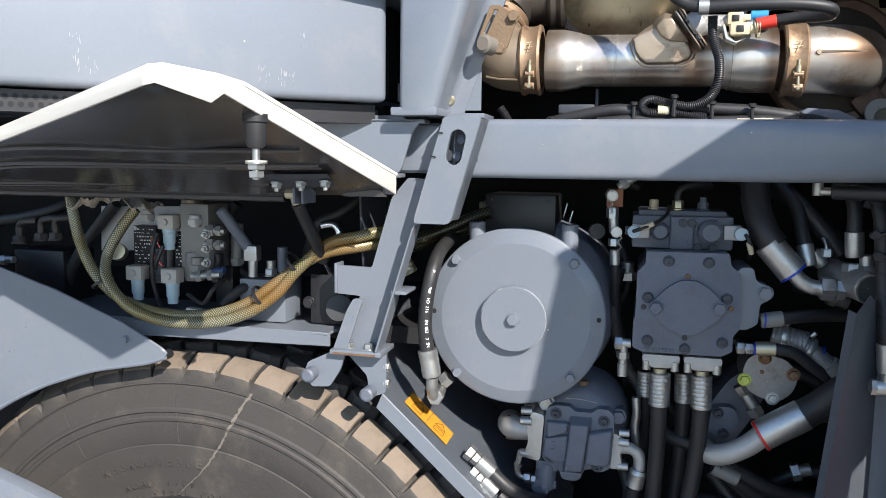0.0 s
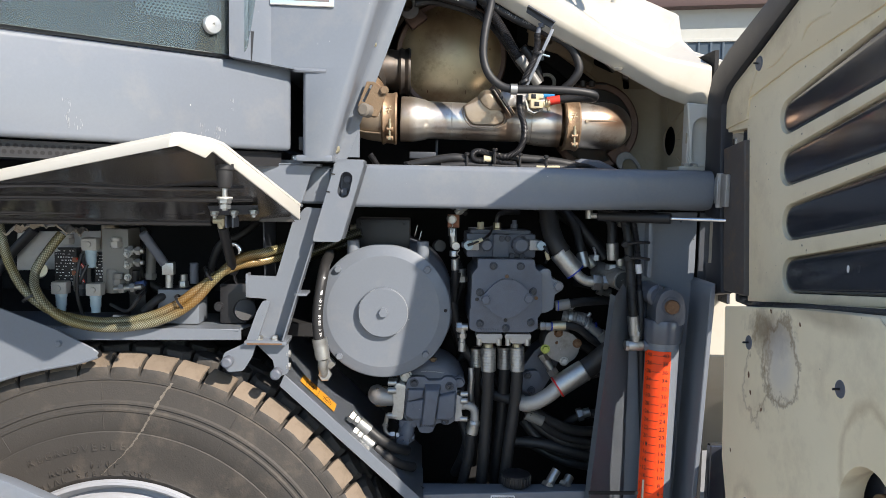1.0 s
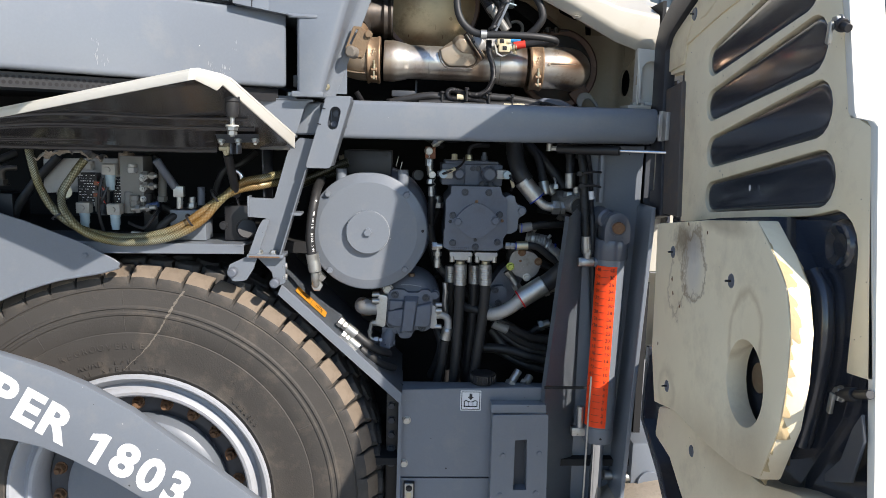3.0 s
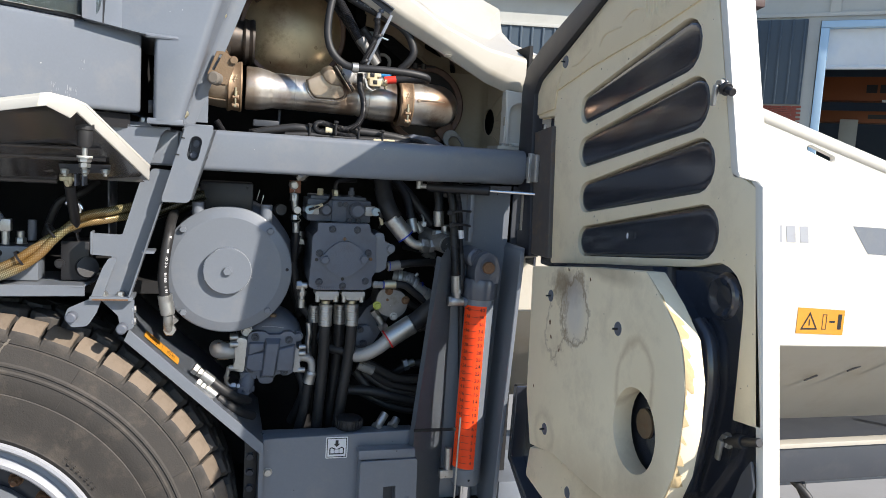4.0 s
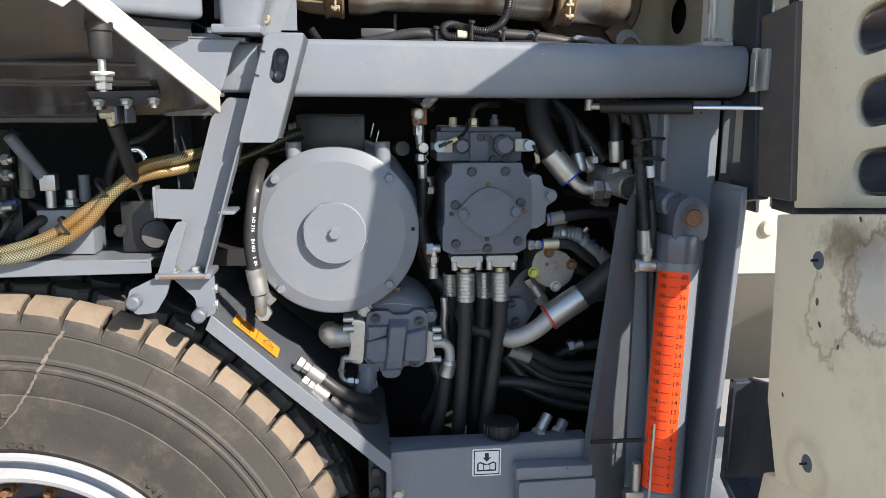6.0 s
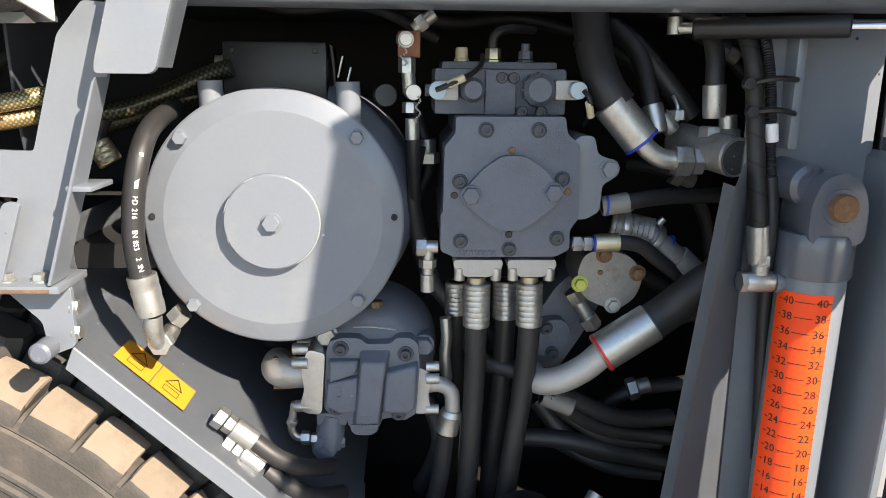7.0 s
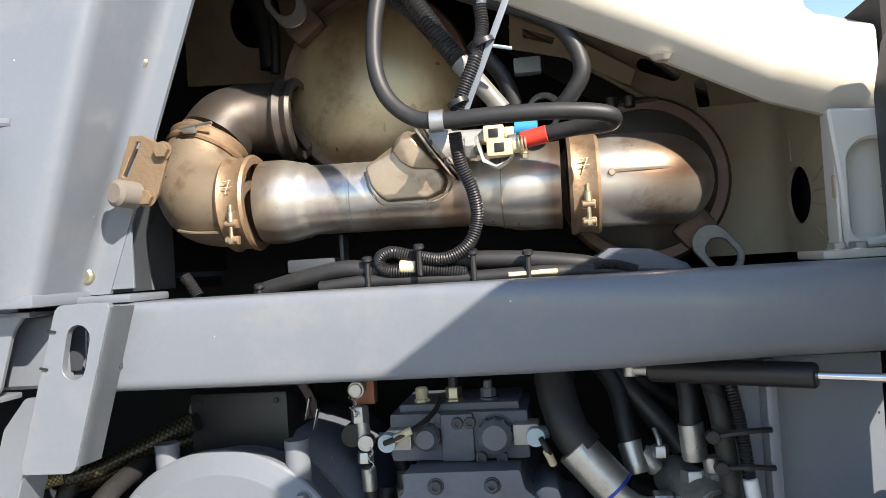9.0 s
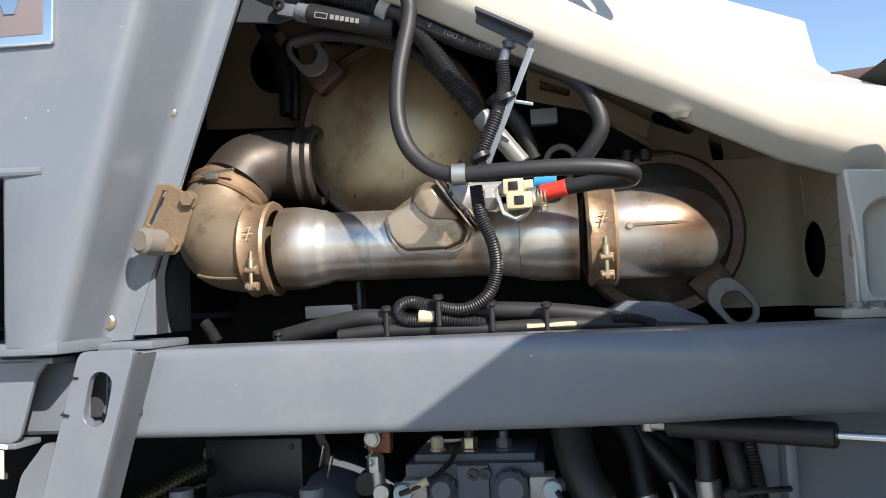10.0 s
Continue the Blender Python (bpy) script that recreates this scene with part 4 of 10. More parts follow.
    ink = join(plate([(0.27, 0.955), (0.324, 0.955), (0.324, 1.009), (0.27, 1.009)], -0.0122, 0.0004, bevel=0, holes=[[(0.272, 0.957), (0.322, 0.957), (0.322, 1.007), (0.272, 1.007)]]),
               plate([(0.277, 0.963), (0.317, 0.963), (0.317, 0.98), (0.311, 0.984), (0.297, 0.978), (0.283, 0.984), (0.277, 0.98)], -0.0122, 0.0004, bevel=0, holes=[[(0.28, 0.966), (0.2895, 0.966), (0.2895, 0.978), (0.283, 0.981), (0.28, 0.979)], [(0.291, 0.966), (0.303, 0.966), (0.303, 0.977), (0.291, 0.977)], [(0.3045, 0.966), (0.314, 0.966), (0.314, 0.979), (0.311, 0.981), (0.3045, 0.978)]]),
               plate([(0.293, 1.003), (0.301, 1.003), (0.301, 0.993), (0.306, 0.993), (0.297, 0.984), (0.288, 0.993), (0.293, 0.993)], -0.0122, 0.0004, bevel=0))
    part("pictogram", ink, INK, dec)
    # box with a long opening
    hole = [(0.424, 0.88), (0.458, 0.882), (0.462, 0.73), (0.424, 0.73)]
    part("step_box", plate([(0.357, 0.955), (0.517, 0.958), (0.525, 0.5), (0.357, 0.5)], -0.055, 0.044, bevel=0.004, holes=[hole], round_by=0.008), GREY, t, "box plate with an upright opening")
    part("box_back", span((0.4, -0.018, 0.7), (0.48, -0.014, 0.9), 0), GREY_DARK, t)
    part("box_lid", soften(span((0.352, -0.05, 0.957), (0.512, -0.01, 0.985), 0), 0.006, 2), GREY, t)
    for p in ((0.39, -0.055, 0.835), (0.495, -0.055, 0.842), (0.386, -0.055, 0.715), (0.49, -0.055, 0.722)):
        part("plug", rod(p, Vector(p) - Y * 0.004, 0.007, n=14), GREY, t)
    lt = part("latch_plate", span((0.108, -0.02, 0.60), (0.14, -0.007, 0.735), 0.003), BLACK, t, "level gauge in a black housing")
    part("gauge_frame", plate([(0.111, 0.733), (0.137, 0.733), (0.137, 0.62), (0.111, 0.62)], -0.024, 0.004, bevel=0.001, holes=[[(0.117, 0.705), (0.131, 0.705), (0.131, 0.63), (0.117, 0.63)]]), ZINC, lt, "bright metal frame")
    part("gauge_glass", span((0.117, -0.0215, 0.63), (0.131, -0.0205, 0.705), 0), CLEAR_Y, lt)
    part("gauge_knob", hexagon((0.124, -0.024, 0.719), -Y, 0.014, 0.007), BLACK, lt)
    # column: face plate, channel and forward flange
    def leaning(quad, thick):
        bm = bmesh.new()
        bm.faces.new([bm.verts.new(p) for p in quad])
        bmesh.ops.solidify(bm, geom=bm.faces[:], thickness=thick)
        bmesh.ops.recalc_face_normals(bm, faces=bm.faces)
        return soften(bm, 0.001, 1)
    part("column_face", leaning([(0.541, -0.085, 1.525), (0.572, -0.035, 1.548), (0.585, -0.012, 1.535), (0.61, 0.03, 1.535), (0.61, 0.03, 0.5), (0.49, -0.02, 0.5), (0.508, -0.041, 1.05)], 0.005), GREY, t, "upright leaning plate beside the bay")
    part("column_fold", leaning([(0.541, -0.086, 1.525), (0.533, -0.07, 1.528), (0.5, -0.026, 1.05), (0.482, -0.005, 0.5), (0.49, -0.021, 0.5), (0.508, -0.042, 1.05)], 0.003), GREY, t)
    part("column_back", plate([(0.6, 1.72), (0.77, 1.72), (0.755, 0.45), (0.6, 0.45)], 0.03, 0.01, bevel=0.002), GREY, t, "grey column plate")
    bm = plate([(0.7605, 1.55), (0.772, 1.56), (0.772, 1.52), (0.738, 0.8), (0.724, 0.5), (0.712, 0.5), (0.76, 1.52)], -0.1, 0.14, bevel=0.002)
    part("column_flange", bm, GREY, t, "forward flange of the column")
    part("column_return", plate([(0.7745, 1.72), (0.8, 1.72), (0.8, 1.5), (0.7745, 1.5)], 0.024, 0.006, bevel=0.001), GREY_DARK, t)
    part("gusset", soften(span((0.64, 0.0, 1.56), (0.652, 0.032, 1.72), 0), 0.003, 2), GREY, t)
    part("warning_sticker", plate([(0.535, 0.66), (0.64, 0.679), (0.64, 0.60), (0.535, 0.58)], -0.0345, 0.001, bevel=0), YELLOW, t, "yellow warning sticker")
    part("cross_gap", span((0.5, -0.062, 1.036), (0.62, -0.058, 1.044), 0), PITCH, t)


def transformed(bm, m):
    bmesh.ops.transform(bm, matrix=m, verts=bm.verts)
    return bm


frame_work()


def cab_side():
    t = thing("cab_side", "grey moulded driver's stand side with glass pane and badge", "cab", (-0.3, -0.1, 1.84))
    # pillar: front face, slanted edge face and base
    bm = bmesh.new()
    z0, z1 = 1.833, 2.75
    def edge_x(z):
        return -0.09 + (z - 1.84) * 0.365
    rows = []
    for z in (z0, 1.95, 2.02, 2.032, 2.1, 2.3, 2.5, z1):
        ex = edge_x(z)
        left = (-0.182, -0.122) if z < 2.031 else (-0.315, -0.24)
        prof = [(left[0], 0.3), left, (-0.178 if z < 2.031 else -0.268, -0.132 if z < 2.031 else -0.15), (-0.172 if z < 2.031 else -0.25, -0.136 if z < 2.031 else -0.134), (-0.122 + (z - 1.84) * 0.275, -0.134), (-0.112 + (z - 1.84) * 0.275, -0.128), (ex - 0.035, -0.04), (ex - 0.026, -0.034), (ex, -0.03), (ex, -0.024), (ex - 0.03, -0.02), (-0.2, 0.3)]
        soft = [prof[0], prof[1]] + prof[2:4] + rounded([prof[3], ((prof[4][0] + prof[5][0]) / 2 + 0.004, -0.1345), (ex - 0.033, -0.035), (ex, -0.029)], 0.02, 5)[6:18] + prof[8:]
        rows.append([bm.verts.new((a, b, z)) for a, b in soft])
    for r, s in zip(rows, rows[1:]):
        for i in range(len(r) - 1):
            bm.faces.new((r[i], r[i + 1], s[i + 1], s[i]))
    bm.faces.new(rows[0])
    bm.faces.new(rows[-1][::-1])
    bmesh.ops.recalc_face_normals(bm, faces=bm.faces)
    part("pillar", bm, GREY, t, "slanted grey pillar", 40)
    part("pressed_fold", sweep([(-0.2, -0.137, 2.022), (-0.16, -0.1355, 2.021), (-0.13, -0.132, 2.021)], 0.0055, 10), GREY, t)
    for z, x in ((1.856, -0.118), (2.1, -0.035), (2.29, 0.04)):
        part("screw", lathe([(0, 0.001), (0.0035, 0.001), (0.004, 0.005), (0.008, 0.005), (0.0105, 0.002), (0.0105, -0.003), (0, -0.003)], (x, -0.037, z), -Y, 18), ZINC_Y, t)
    part("edge_hole", rod(Vector((-0.111, -0.035, 1.871)), Vector((-0.115, -0.03, 1.871)), 0.0055, n=16), PITCH, t)
    part("edge_flange", plate([(-0.1, 1.838), (-0.063, 1.838), (-0.063, 1.935), (-0.058, 1.96)], -0.028, 0.004, bevel=0.0005), GREY, t)
    part("base_block", soften(span((-0.195, -0.135, 1.824), (-0.115, -0.02, 1.838), 0), 0.004, 2), GREY, t)
    part("base_strip", soften(span((-0.118, -0.06, 1.8225), (-0.05, 0.03, 1.832), 0), 0.003, 2), GREY, t)
    # box-shaped cover running obliquely outwards
    u = Vector((-0.76, -0.65, 0)).normalized()
    w = Vector((-u.y, u.x, 0)) * -1
    if w.y > 0:
        w = -w
    p0 = Vector((-0.207, -0.112, 1.847))
    L, H, T = 1.5, 0.185, 0.2
    bm = soften(span((0, 0, 0), (L, T, H), 0), 0.012, 4)
    m = Matrix((u, -w, Z)).transposed().to_4x4()
    m.translation = p0
    bmesh.ops.transform(bm, matrix=m, verts=bm.verts)
    bmesh.ops.recalc_face_normals(bm, faces=bm.faces)
    part("side_cover", bm, GREY, t, "plain grey cover panel with white scuff marks")
    def on_cover(a, h, o=0.0):
        return p0 + u * a + Z * h + w * o
    random.seed(5)
    for a, h, n, tall in ((0.47, 0.045, 16, 0.05), (0.452, 0.03, 7, 0.02), (0.21, 0.03, 10, 0.03), (0.176, 0.025, 14, 0.03), (0.148, 0.09, 6, 0.04), (0.16, 0.035, 5, 0.02)):
        for k in range(n):
            c = on_cover(a + random.gauss(0, 0.0035), h + random.uniform(-0.4, 0.6) * tall, 0.0003)
            fr = facing(c, -u, Z)
            s = random.uniform(0.35, 1)
            part("scuff", transformed(plate(oval((0, 0), 0.0007 * s, 0.0052 * s, 7, random.uniform(-10, 10)), 0.0004, 0.0003, "z", bevel=0), fr), SCUFF_GLINT, t)
    # perforated strip and ledge under the cover
    bm = span((0.01, 0.03, -0.035), (L, T, -0.004), 0)
    bmesh.ops.transform(bm, matrix=m, verts=bm.verts)
    part("perforated_strip", bm, BLACK, t, "black perforated strip")
    hl = None
    for k in range(40):
        for r in range(2):
            b = rod(on_cover(0.4 + k * 0.0125 + r * 0.006, -0.014 - r * 0.011, -0.0295), on_cover(0.4 + k * 0.0125 + r * 0.006, -0.014 - r * 0.011, -0.031), 0.0042, n=8, bevel=0)
            hl = b if hl is None else join(hl, b)
    tagged(part("perforation", hl, PITCH, t), kind="stuff")
    part("ledge", plate([(-0.55, -0.06), (-0.19, -0.06), (-0.19, 0.1), (-0.55, 0.1)], 1.8285, 0.012, "z", bevel=0.001), GREY, t)
    for x, y in ((-0.21, -0.05), (-0.26, -0.03), (-0.31, -0.04), (-0.35, -0.03)):
        part("bolt", hexagon((x, y, 1.829), Z, 0.016, 0.01), ZINC if x == -0.21 else GREY_DULL, t)
    part("cover_stop", span((-0.196, -0.09, 1.85), (-0.186, -0.07, 1.88), 0.001), BLACK, t)
    # glass pane above the cover
    up = (Z + w * -0.02).normalized()
    fr = facing(on_cover(0, 0.0, 0.004), -u, Z)
    pts = rounded([(-0.118, 0.19), (-0.1, 0.28), (-0.03, 0.75), (-1.4, 0.75), (-1.4, 0.19)], 0.03, 6)
    part("pane", transformed(plate(pts, 0.006, 0.006, "z", bevel=0.001), fr), GLASS, t, "dark tinted glass pane with a dotted border")
    part("pane_backing", transformed(plate([(-0.1, 0.185), (-0.095, 0.248), (-1.4, 0.248), (-1.4, 0.185)], -0.002, 0.004, "z", bevel=0), fr), BLACK, t)
    dots = None
    for r in range(9):
        for k in range(60):
            s = 0.0034 - r * 0.00026
            b = plate(oval((-0.125 - k * 0.0082 - (r % 2) * 0.0041, 0.251 + r * 0.0062), s, s * 0.8, 6), -0.001, 0.0012, "z", bevel=0)
            dots = b if dots is None else join(dots, b)
    tagged(part("dotted_border", transformed(dots, fr), BLACK, t), kind="stuff")
    part("pane_button", transformed(lathe([(0, 0.009), (0.003, 0.009), (0.003, 0.012), (0.017, 0.011), (0.0185, 0.008), (0.0185, 0), (0, 0)], (-0.196, 0.245, 0.006), Z, 28), fr), ZINC, t, "round steel fixing button")
    part("inner_post", transformed(soften(span((-0.3, 0.19, -0.14), (-0.16, 0.75, -0.06), 0), 0.03, 4), fr), CLEAR, t)
    # added black sheet that makes the space behind the pane dark
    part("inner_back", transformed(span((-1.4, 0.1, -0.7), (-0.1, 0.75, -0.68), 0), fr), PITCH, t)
    # badge on the pillar
    bl, br = Vector((-0.253, -0.134, 2.16)), Vector((-0.113, -0.134, 2.157))
    fr = facing((bl + br) / 2 + Vector((0.002, 0, 0.063)), br - bl, Z + X * 0.02)
    b0 = part("badge", transformed(soften(span((-0.07, -0.063, 0), (0.07, 0.063, 0.006), 0), 0.004, 3), fr), CHROME, t, "square badge with a chrome rim")
    part("badge_field", transformed(span((-0.059, -0.052, 0.005), (0.059, 0.052, 0.0072), 0.0005), fr), BADGE, b0)
    for o in (-0.021, 0.021):
        pts = [(o - 0.026, 0.028), (o - 0.012, 0.028), (o + 0.001, -0.01), (o + 0.012, 0.028), (o + 0.024, 0.028), (o + 0.006, -0.028), (o - 0.007, -0.028)]
        part("emblem_bar", transformed(plate(pts, 0.009, 0.002, "z", bevel=0.0003), fr), SILVER, b0)


cab_side()


def flap():
    """Raised flap over the wheel: white outside and rim, dark liner below."""
    t = thing("side_flap", "raised white side flap with a dark grey liner", "flap", (-0.4, -0.15, 1.68))
    up = [Vector(p) for p in ((-0.187, -0.122, 1.724), (-0.262, -0.505, 1.838), (-0.274, -0.545, 1.844), (-0.298, -0.618, 1.848), (-0.312, -0.628, 1.845), (-0.45, -0.558, 1.823), (-0.88, -0.353, 1.751), (-1.15, -0.225, 1.706))]
    dn = [Vector(p) for p in ((-0.187, -0.122, 1.693), (-0.272, -0.532, 1.826), (-0.28, -0.548, 1.814), (-0.304, -0.622, 1.83), (-0.318, -0.624, 1.827), (-0.45, -0.558, 1.806), (-0.88, -0.353, 1.735), (-1.15, -0.225, 1.69))]
    tip, apex, far = dn[0], dn[3], dn[-1]
    hinge = Vector((-1.15, -0.149, 1.684))
    nrm = (apex - tip).cross(far - tip).normalized()
    if nrm.z < 0:
        nrm = -nrm
    inset = Vector((0, 0.004, 0))
    bm = bmesh.new()
    bm.faces.new([bm.verts.new(p + inset) for p in (dn[0], dn[1], dn[3], dn[4], dn[5], dn[6], dn[7], hinge, Vector((-0.379, -0.149, 1.684)), Vector((-0.32, -0.16, 1.69)))])
    bmesh.ops.triangulate(bm, faces=bm.faces[:])
    bmesh.ops.solidify(bm, geom=bm.faces[:], thickness=0.006)
    part("liner", bm, LINER, t, "dark grey underside with raised ribs", 20)
    bm = bmesh.new()
    hi, lo = [bm.verts.new(p) for p in up], [bm.verts.new(p) for p in dn]
    for i in range(len(up) - 1):
        bm.faces.new((hi[i], hi[i + 1], lo[i + 1], lo[i]))
    bmesh.ops.recalc_face_normals(bm, faces=bm.faces)
    bmesh.ops.solidify(bm, geom=bm.faces[:], thickness=0.005)
    soften(bm, 0.0015, 2, 50)
    part("rim", bm, WHITE_EDGE, t, "white painted rim with a notch", 40)
    bm = bmesh.new()
    bm.faces.new([bm.verts.new(p) for p in (*[q + inset for q in up], hinge + Z * 0.03, Vector((-0.3, -0.1, 1.724)))])
    bmesh.ops.triangulate(bm, faces=bm.faces[:])
    bmesh.ops.solidify(bm, geom=bm.faces[:], thickness=0.005)
    part("outer_skin", bm, WHITE_EDGE, t, angle=20)
    # ribs along the liner
    for r, pts in ((0.004, [(-1.05, -0.26, 1.7195), (-0.697, -0.423, 1.7605), (-0.432, -0.403, 1.7605), (-0.262, -0.345, 1.7625)]), (0.0045, [(-1.1, -0.2, 1.7), (-0.763, -0.355, 1.7385), (-0.473, -0.341, 1.7405), (-0.26, -0.282, 1.7415)]),
                   (0.003, [(-1.1, -0.19, 1.697), (-0.763, -0.335, 1.7325), (-0.473, -0.322, 1.7355), (-0.262, -0.266, 1.737)]), (0.005, [(-1.12, -0.2, 1.697), (-0.89, -0.224, 1.7035), (-0.62, -0.22, 1.707), (-0.372, -0.217, 1.7105)]), (0.003, [(-1.12, -0.185, 1.693), (-0.89, -0.205, 1.698), (-0.62, -0.2, 1.702), (-0.38, -0.197, 1.704)])):
        part("rib", sweep(pts, r, 8), LINER, t)
    part("hinge_edge", sweep([(-0.378, -0.149, 1.685), (-0.7, -0.149, 1.684), (-1.15, -0.149, 1.683)], 0.008, 8), LINER, t)
    part("front_lip", plate([(-0.378, 1.684), (-1.15, 1.682), (-1.15, 1.70), (-0.378, 1.70)], -0.152, 0.003, bevel=0), LINER, t)
    part("front_lip", plate([(-0.272, 1.689), (-0.195, 1.69), (-0.205, 1.70), (-0.272, 1.702)], -0.15, 0.003, bevel=0), LINER, t)
    # catch and gas spring anchor
    c = Vector((-0.272, -0.456, 1.801))
    ca = part("catch", lathe([(0, 0.006), (0.0165, 0.006), (0.0165, -0.004), (0.014, -0.006), (0.0135, -0.03), (0.011, -0.036), (0.006, -0.038), (0, -0.038)], c, Z, 24), RUBBER, t, "catch with a dark rubber cup and plated nuts")
    part("thread", rod(c - Z * 0.036, c - Z * 0.078, 0.005, n=12), ZINC, ca)
    part("washer", lathe([(0, 0), (0.014, 0), (0.014, 0.003), (0, 0.003)], c - Z * 0.056, Z, 20), WHITE_EDGE, ca)
    part("nut", hexagon(c - Z * 0.056, -Z, 0.021, 0.009), ZINC, ca)
    part("nut", hexagon(c - Z * 0.067, -Z, 0.018, 0.008, False), ZINC, ca)
    quad = [Vector(p) for p in ((-0.35, -0.283, 1.726), (-0.252, -0.266, 1.7285), (-0.26, -0.215, 1.7085), (-0.358, -0.218, 1.7035))]
    bm = bmesh.new()
    bm.faces.new([bm.verts.new(p) for p in quad])
    bmesh.ops.solidify(bm, geom=bm.faces[:], thickness=0.004)
    bmesh.ops.recalc_face_normals(bm, faces=bm.faces)
    an = part("anchor_plate", soften(bm, 0.001, 1), GREY_DULL, t, "steel anchor plate with nuts")
    for u in (0.1, 0.5, 0.9):
        e = quad[0].lerp(quad[1], u).lerp(quad[3].lerp(quad[2], u), 0.5) - Z * 0.003
        part("nut", join(hexagon(e, (0, -0.3, -1), 0.014, 0.008), rod(e, e - Z * 0.013, 0.004, n=10)), ZINC, an)
    for u in (0.3, 0.45):
        e = quad[3].lerp(quad[2], u)
        part("fork_lug", box(e + Vector((0, 0.02, -0.014)), (0.004, 0.05, 0.026), 0.001), GREY_DULL, an)
    sp = thing("flap_gas_spring", "black gas spring holding up the side flap", "gas spring", (-0.296, -0.15, 1.7))
    p, q = Vector((-0.351, -0.158, 1.677)), Vector((-0.362, 0.038, 1.505))
    part("ball_joint", join(rod(p + Vector((-0.02, -0.004, 0.014)), p + Vector((0.016, -0.004, 0.014)), 0.0075, n=14, bevel=0.002), box(p + Vector((0.004, -0.006, 0.022)), (0.007, 0.016, 0.042), 0.003), rod(p + Vector((-0.006, 0, 0.012)), p + Vector((-0.002, 0.002, -0.004)), 0.008, n=14)), ZINC_Y, sp)
    part("barrel", rod(p, p.lerp(q, 0.66), 0.0115), BLACK, sp)
    part("piston_rod", rod(p.lerp(q, 0.6), q, 0.004), CHROME, sp)


flap()
# ---- drive units in the bay ----
def generator():
    t = thing("generator", "round grey generator housing with a bolted end cover", "generator", (0, 0.1, 1.46))
    c = Vector((-0.006, 0.045, 1.46))
    R = 0.168
    # housing and casing darker than the cover: shade partly put into their paint
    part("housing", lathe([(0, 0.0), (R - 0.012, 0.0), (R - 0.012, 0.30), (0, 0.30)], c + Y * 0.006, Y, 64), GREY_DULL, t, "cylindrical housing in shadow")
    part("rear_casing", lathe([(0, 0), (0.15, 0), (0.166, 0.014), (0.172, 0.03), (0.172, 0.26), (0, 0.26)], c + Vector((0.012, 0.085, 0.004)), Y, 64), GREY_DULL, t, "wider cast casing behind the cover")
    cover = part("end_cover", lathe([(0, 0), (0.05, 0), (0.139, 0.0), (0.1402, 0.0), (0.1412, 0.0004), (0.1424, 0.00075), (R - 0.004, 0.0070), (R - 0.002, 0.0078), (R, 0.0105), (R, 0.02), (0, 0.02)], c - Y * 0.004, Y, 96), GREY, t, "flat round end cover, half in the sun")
    hub = part("hub_cap", lathe([(0, -0.016), (0.0595, -0.016), (0.062, -0.0135), (0.062, 0.003), (0, 0.003)], c - Y * 0.005, Y, 64), GREY, t)
    part("bolt", hexagon(c - Y * 0.021, -Y, 0.02, 0.009), GREY, hub)
    # pale arcs paint the partial highlight on the hub cap's edge
    for g0, g1 in ((-60, 75), (110, 128), (150, 171), (200, 212)):
        arc = [c + Vector((0.0608 * math.cos(radians(g)), -0.0195, 0.0608 * math.sin(radians(g)))) for g in range(g0, g1, 6)]
        part("worn_edge", sweep(arc, 0.0008, 5, 2), SCUFF_GLINT, hub, "painted highlight along the hub edge")
    for dx, dz in ((-0.113, 0.105), (0.108, 0.107), (-0.108, -0.113), (0.107, -0.107)):
        part("bolt", hexagon(c + Vector((dx, 0.003, dz)), -Y, 0.0155, 0.0135), GREY, cover)
    for dx, dz in ((-0.155, 0.004), (0.155, 0.004)):
        part("threaded_hole", rod(c + Vector((dx, -0.0012, dz)), c + Vector((dx, 0.006, dz)), 0.0045, n=12), PITCH, cover)
    for x in (-0.08, 0.094):
        part("lifting_lug", soften(rod((x - 0.002, 0.066, 1.555), (x - 0.004, 0.066, 1.636), 0.0155, n=20), 0), GREY, t)
    bx = part("terminal_box", soften(span(((-0.082, 0.13, 1.689)[0], 0.13, 1.58), ((0.057, 0.13, 1.694)[0], 0.26, 1.687), 0), 0.005, 2), BLACK, t, "black terminal box")
    for i in range(4):
        part("cover_screw", rod((-0.068 + (i % 2) * 0.11, 0.127, 1.61 + (i // 2) * 0.065), (-0.068 + (i % 2) * 0.11, 0.131, 1.61 + (i // 2) * 0.065), 0.004, n=10), BLACK, bx)
    # two bright strips stand in for sunlit slits beside the box, not real clips
    for x, z in ((0.072, 1.655), (0.083, 1.64)):
        part("clip", box((x, 0.17, z), (0.0022, 0.01, 0.03), 0.0004, (0, 14, 0)), ZINC, t)
    part("cable_gland", lathe([(0, 0), (0.012, 0), (0.012, 0.012), (0.009, 0.014), (0.009, 0.022), (0, 0.022)], (-0.078, 0.17, 1.66), -X, 16), ZINC_Y, t)


generator()


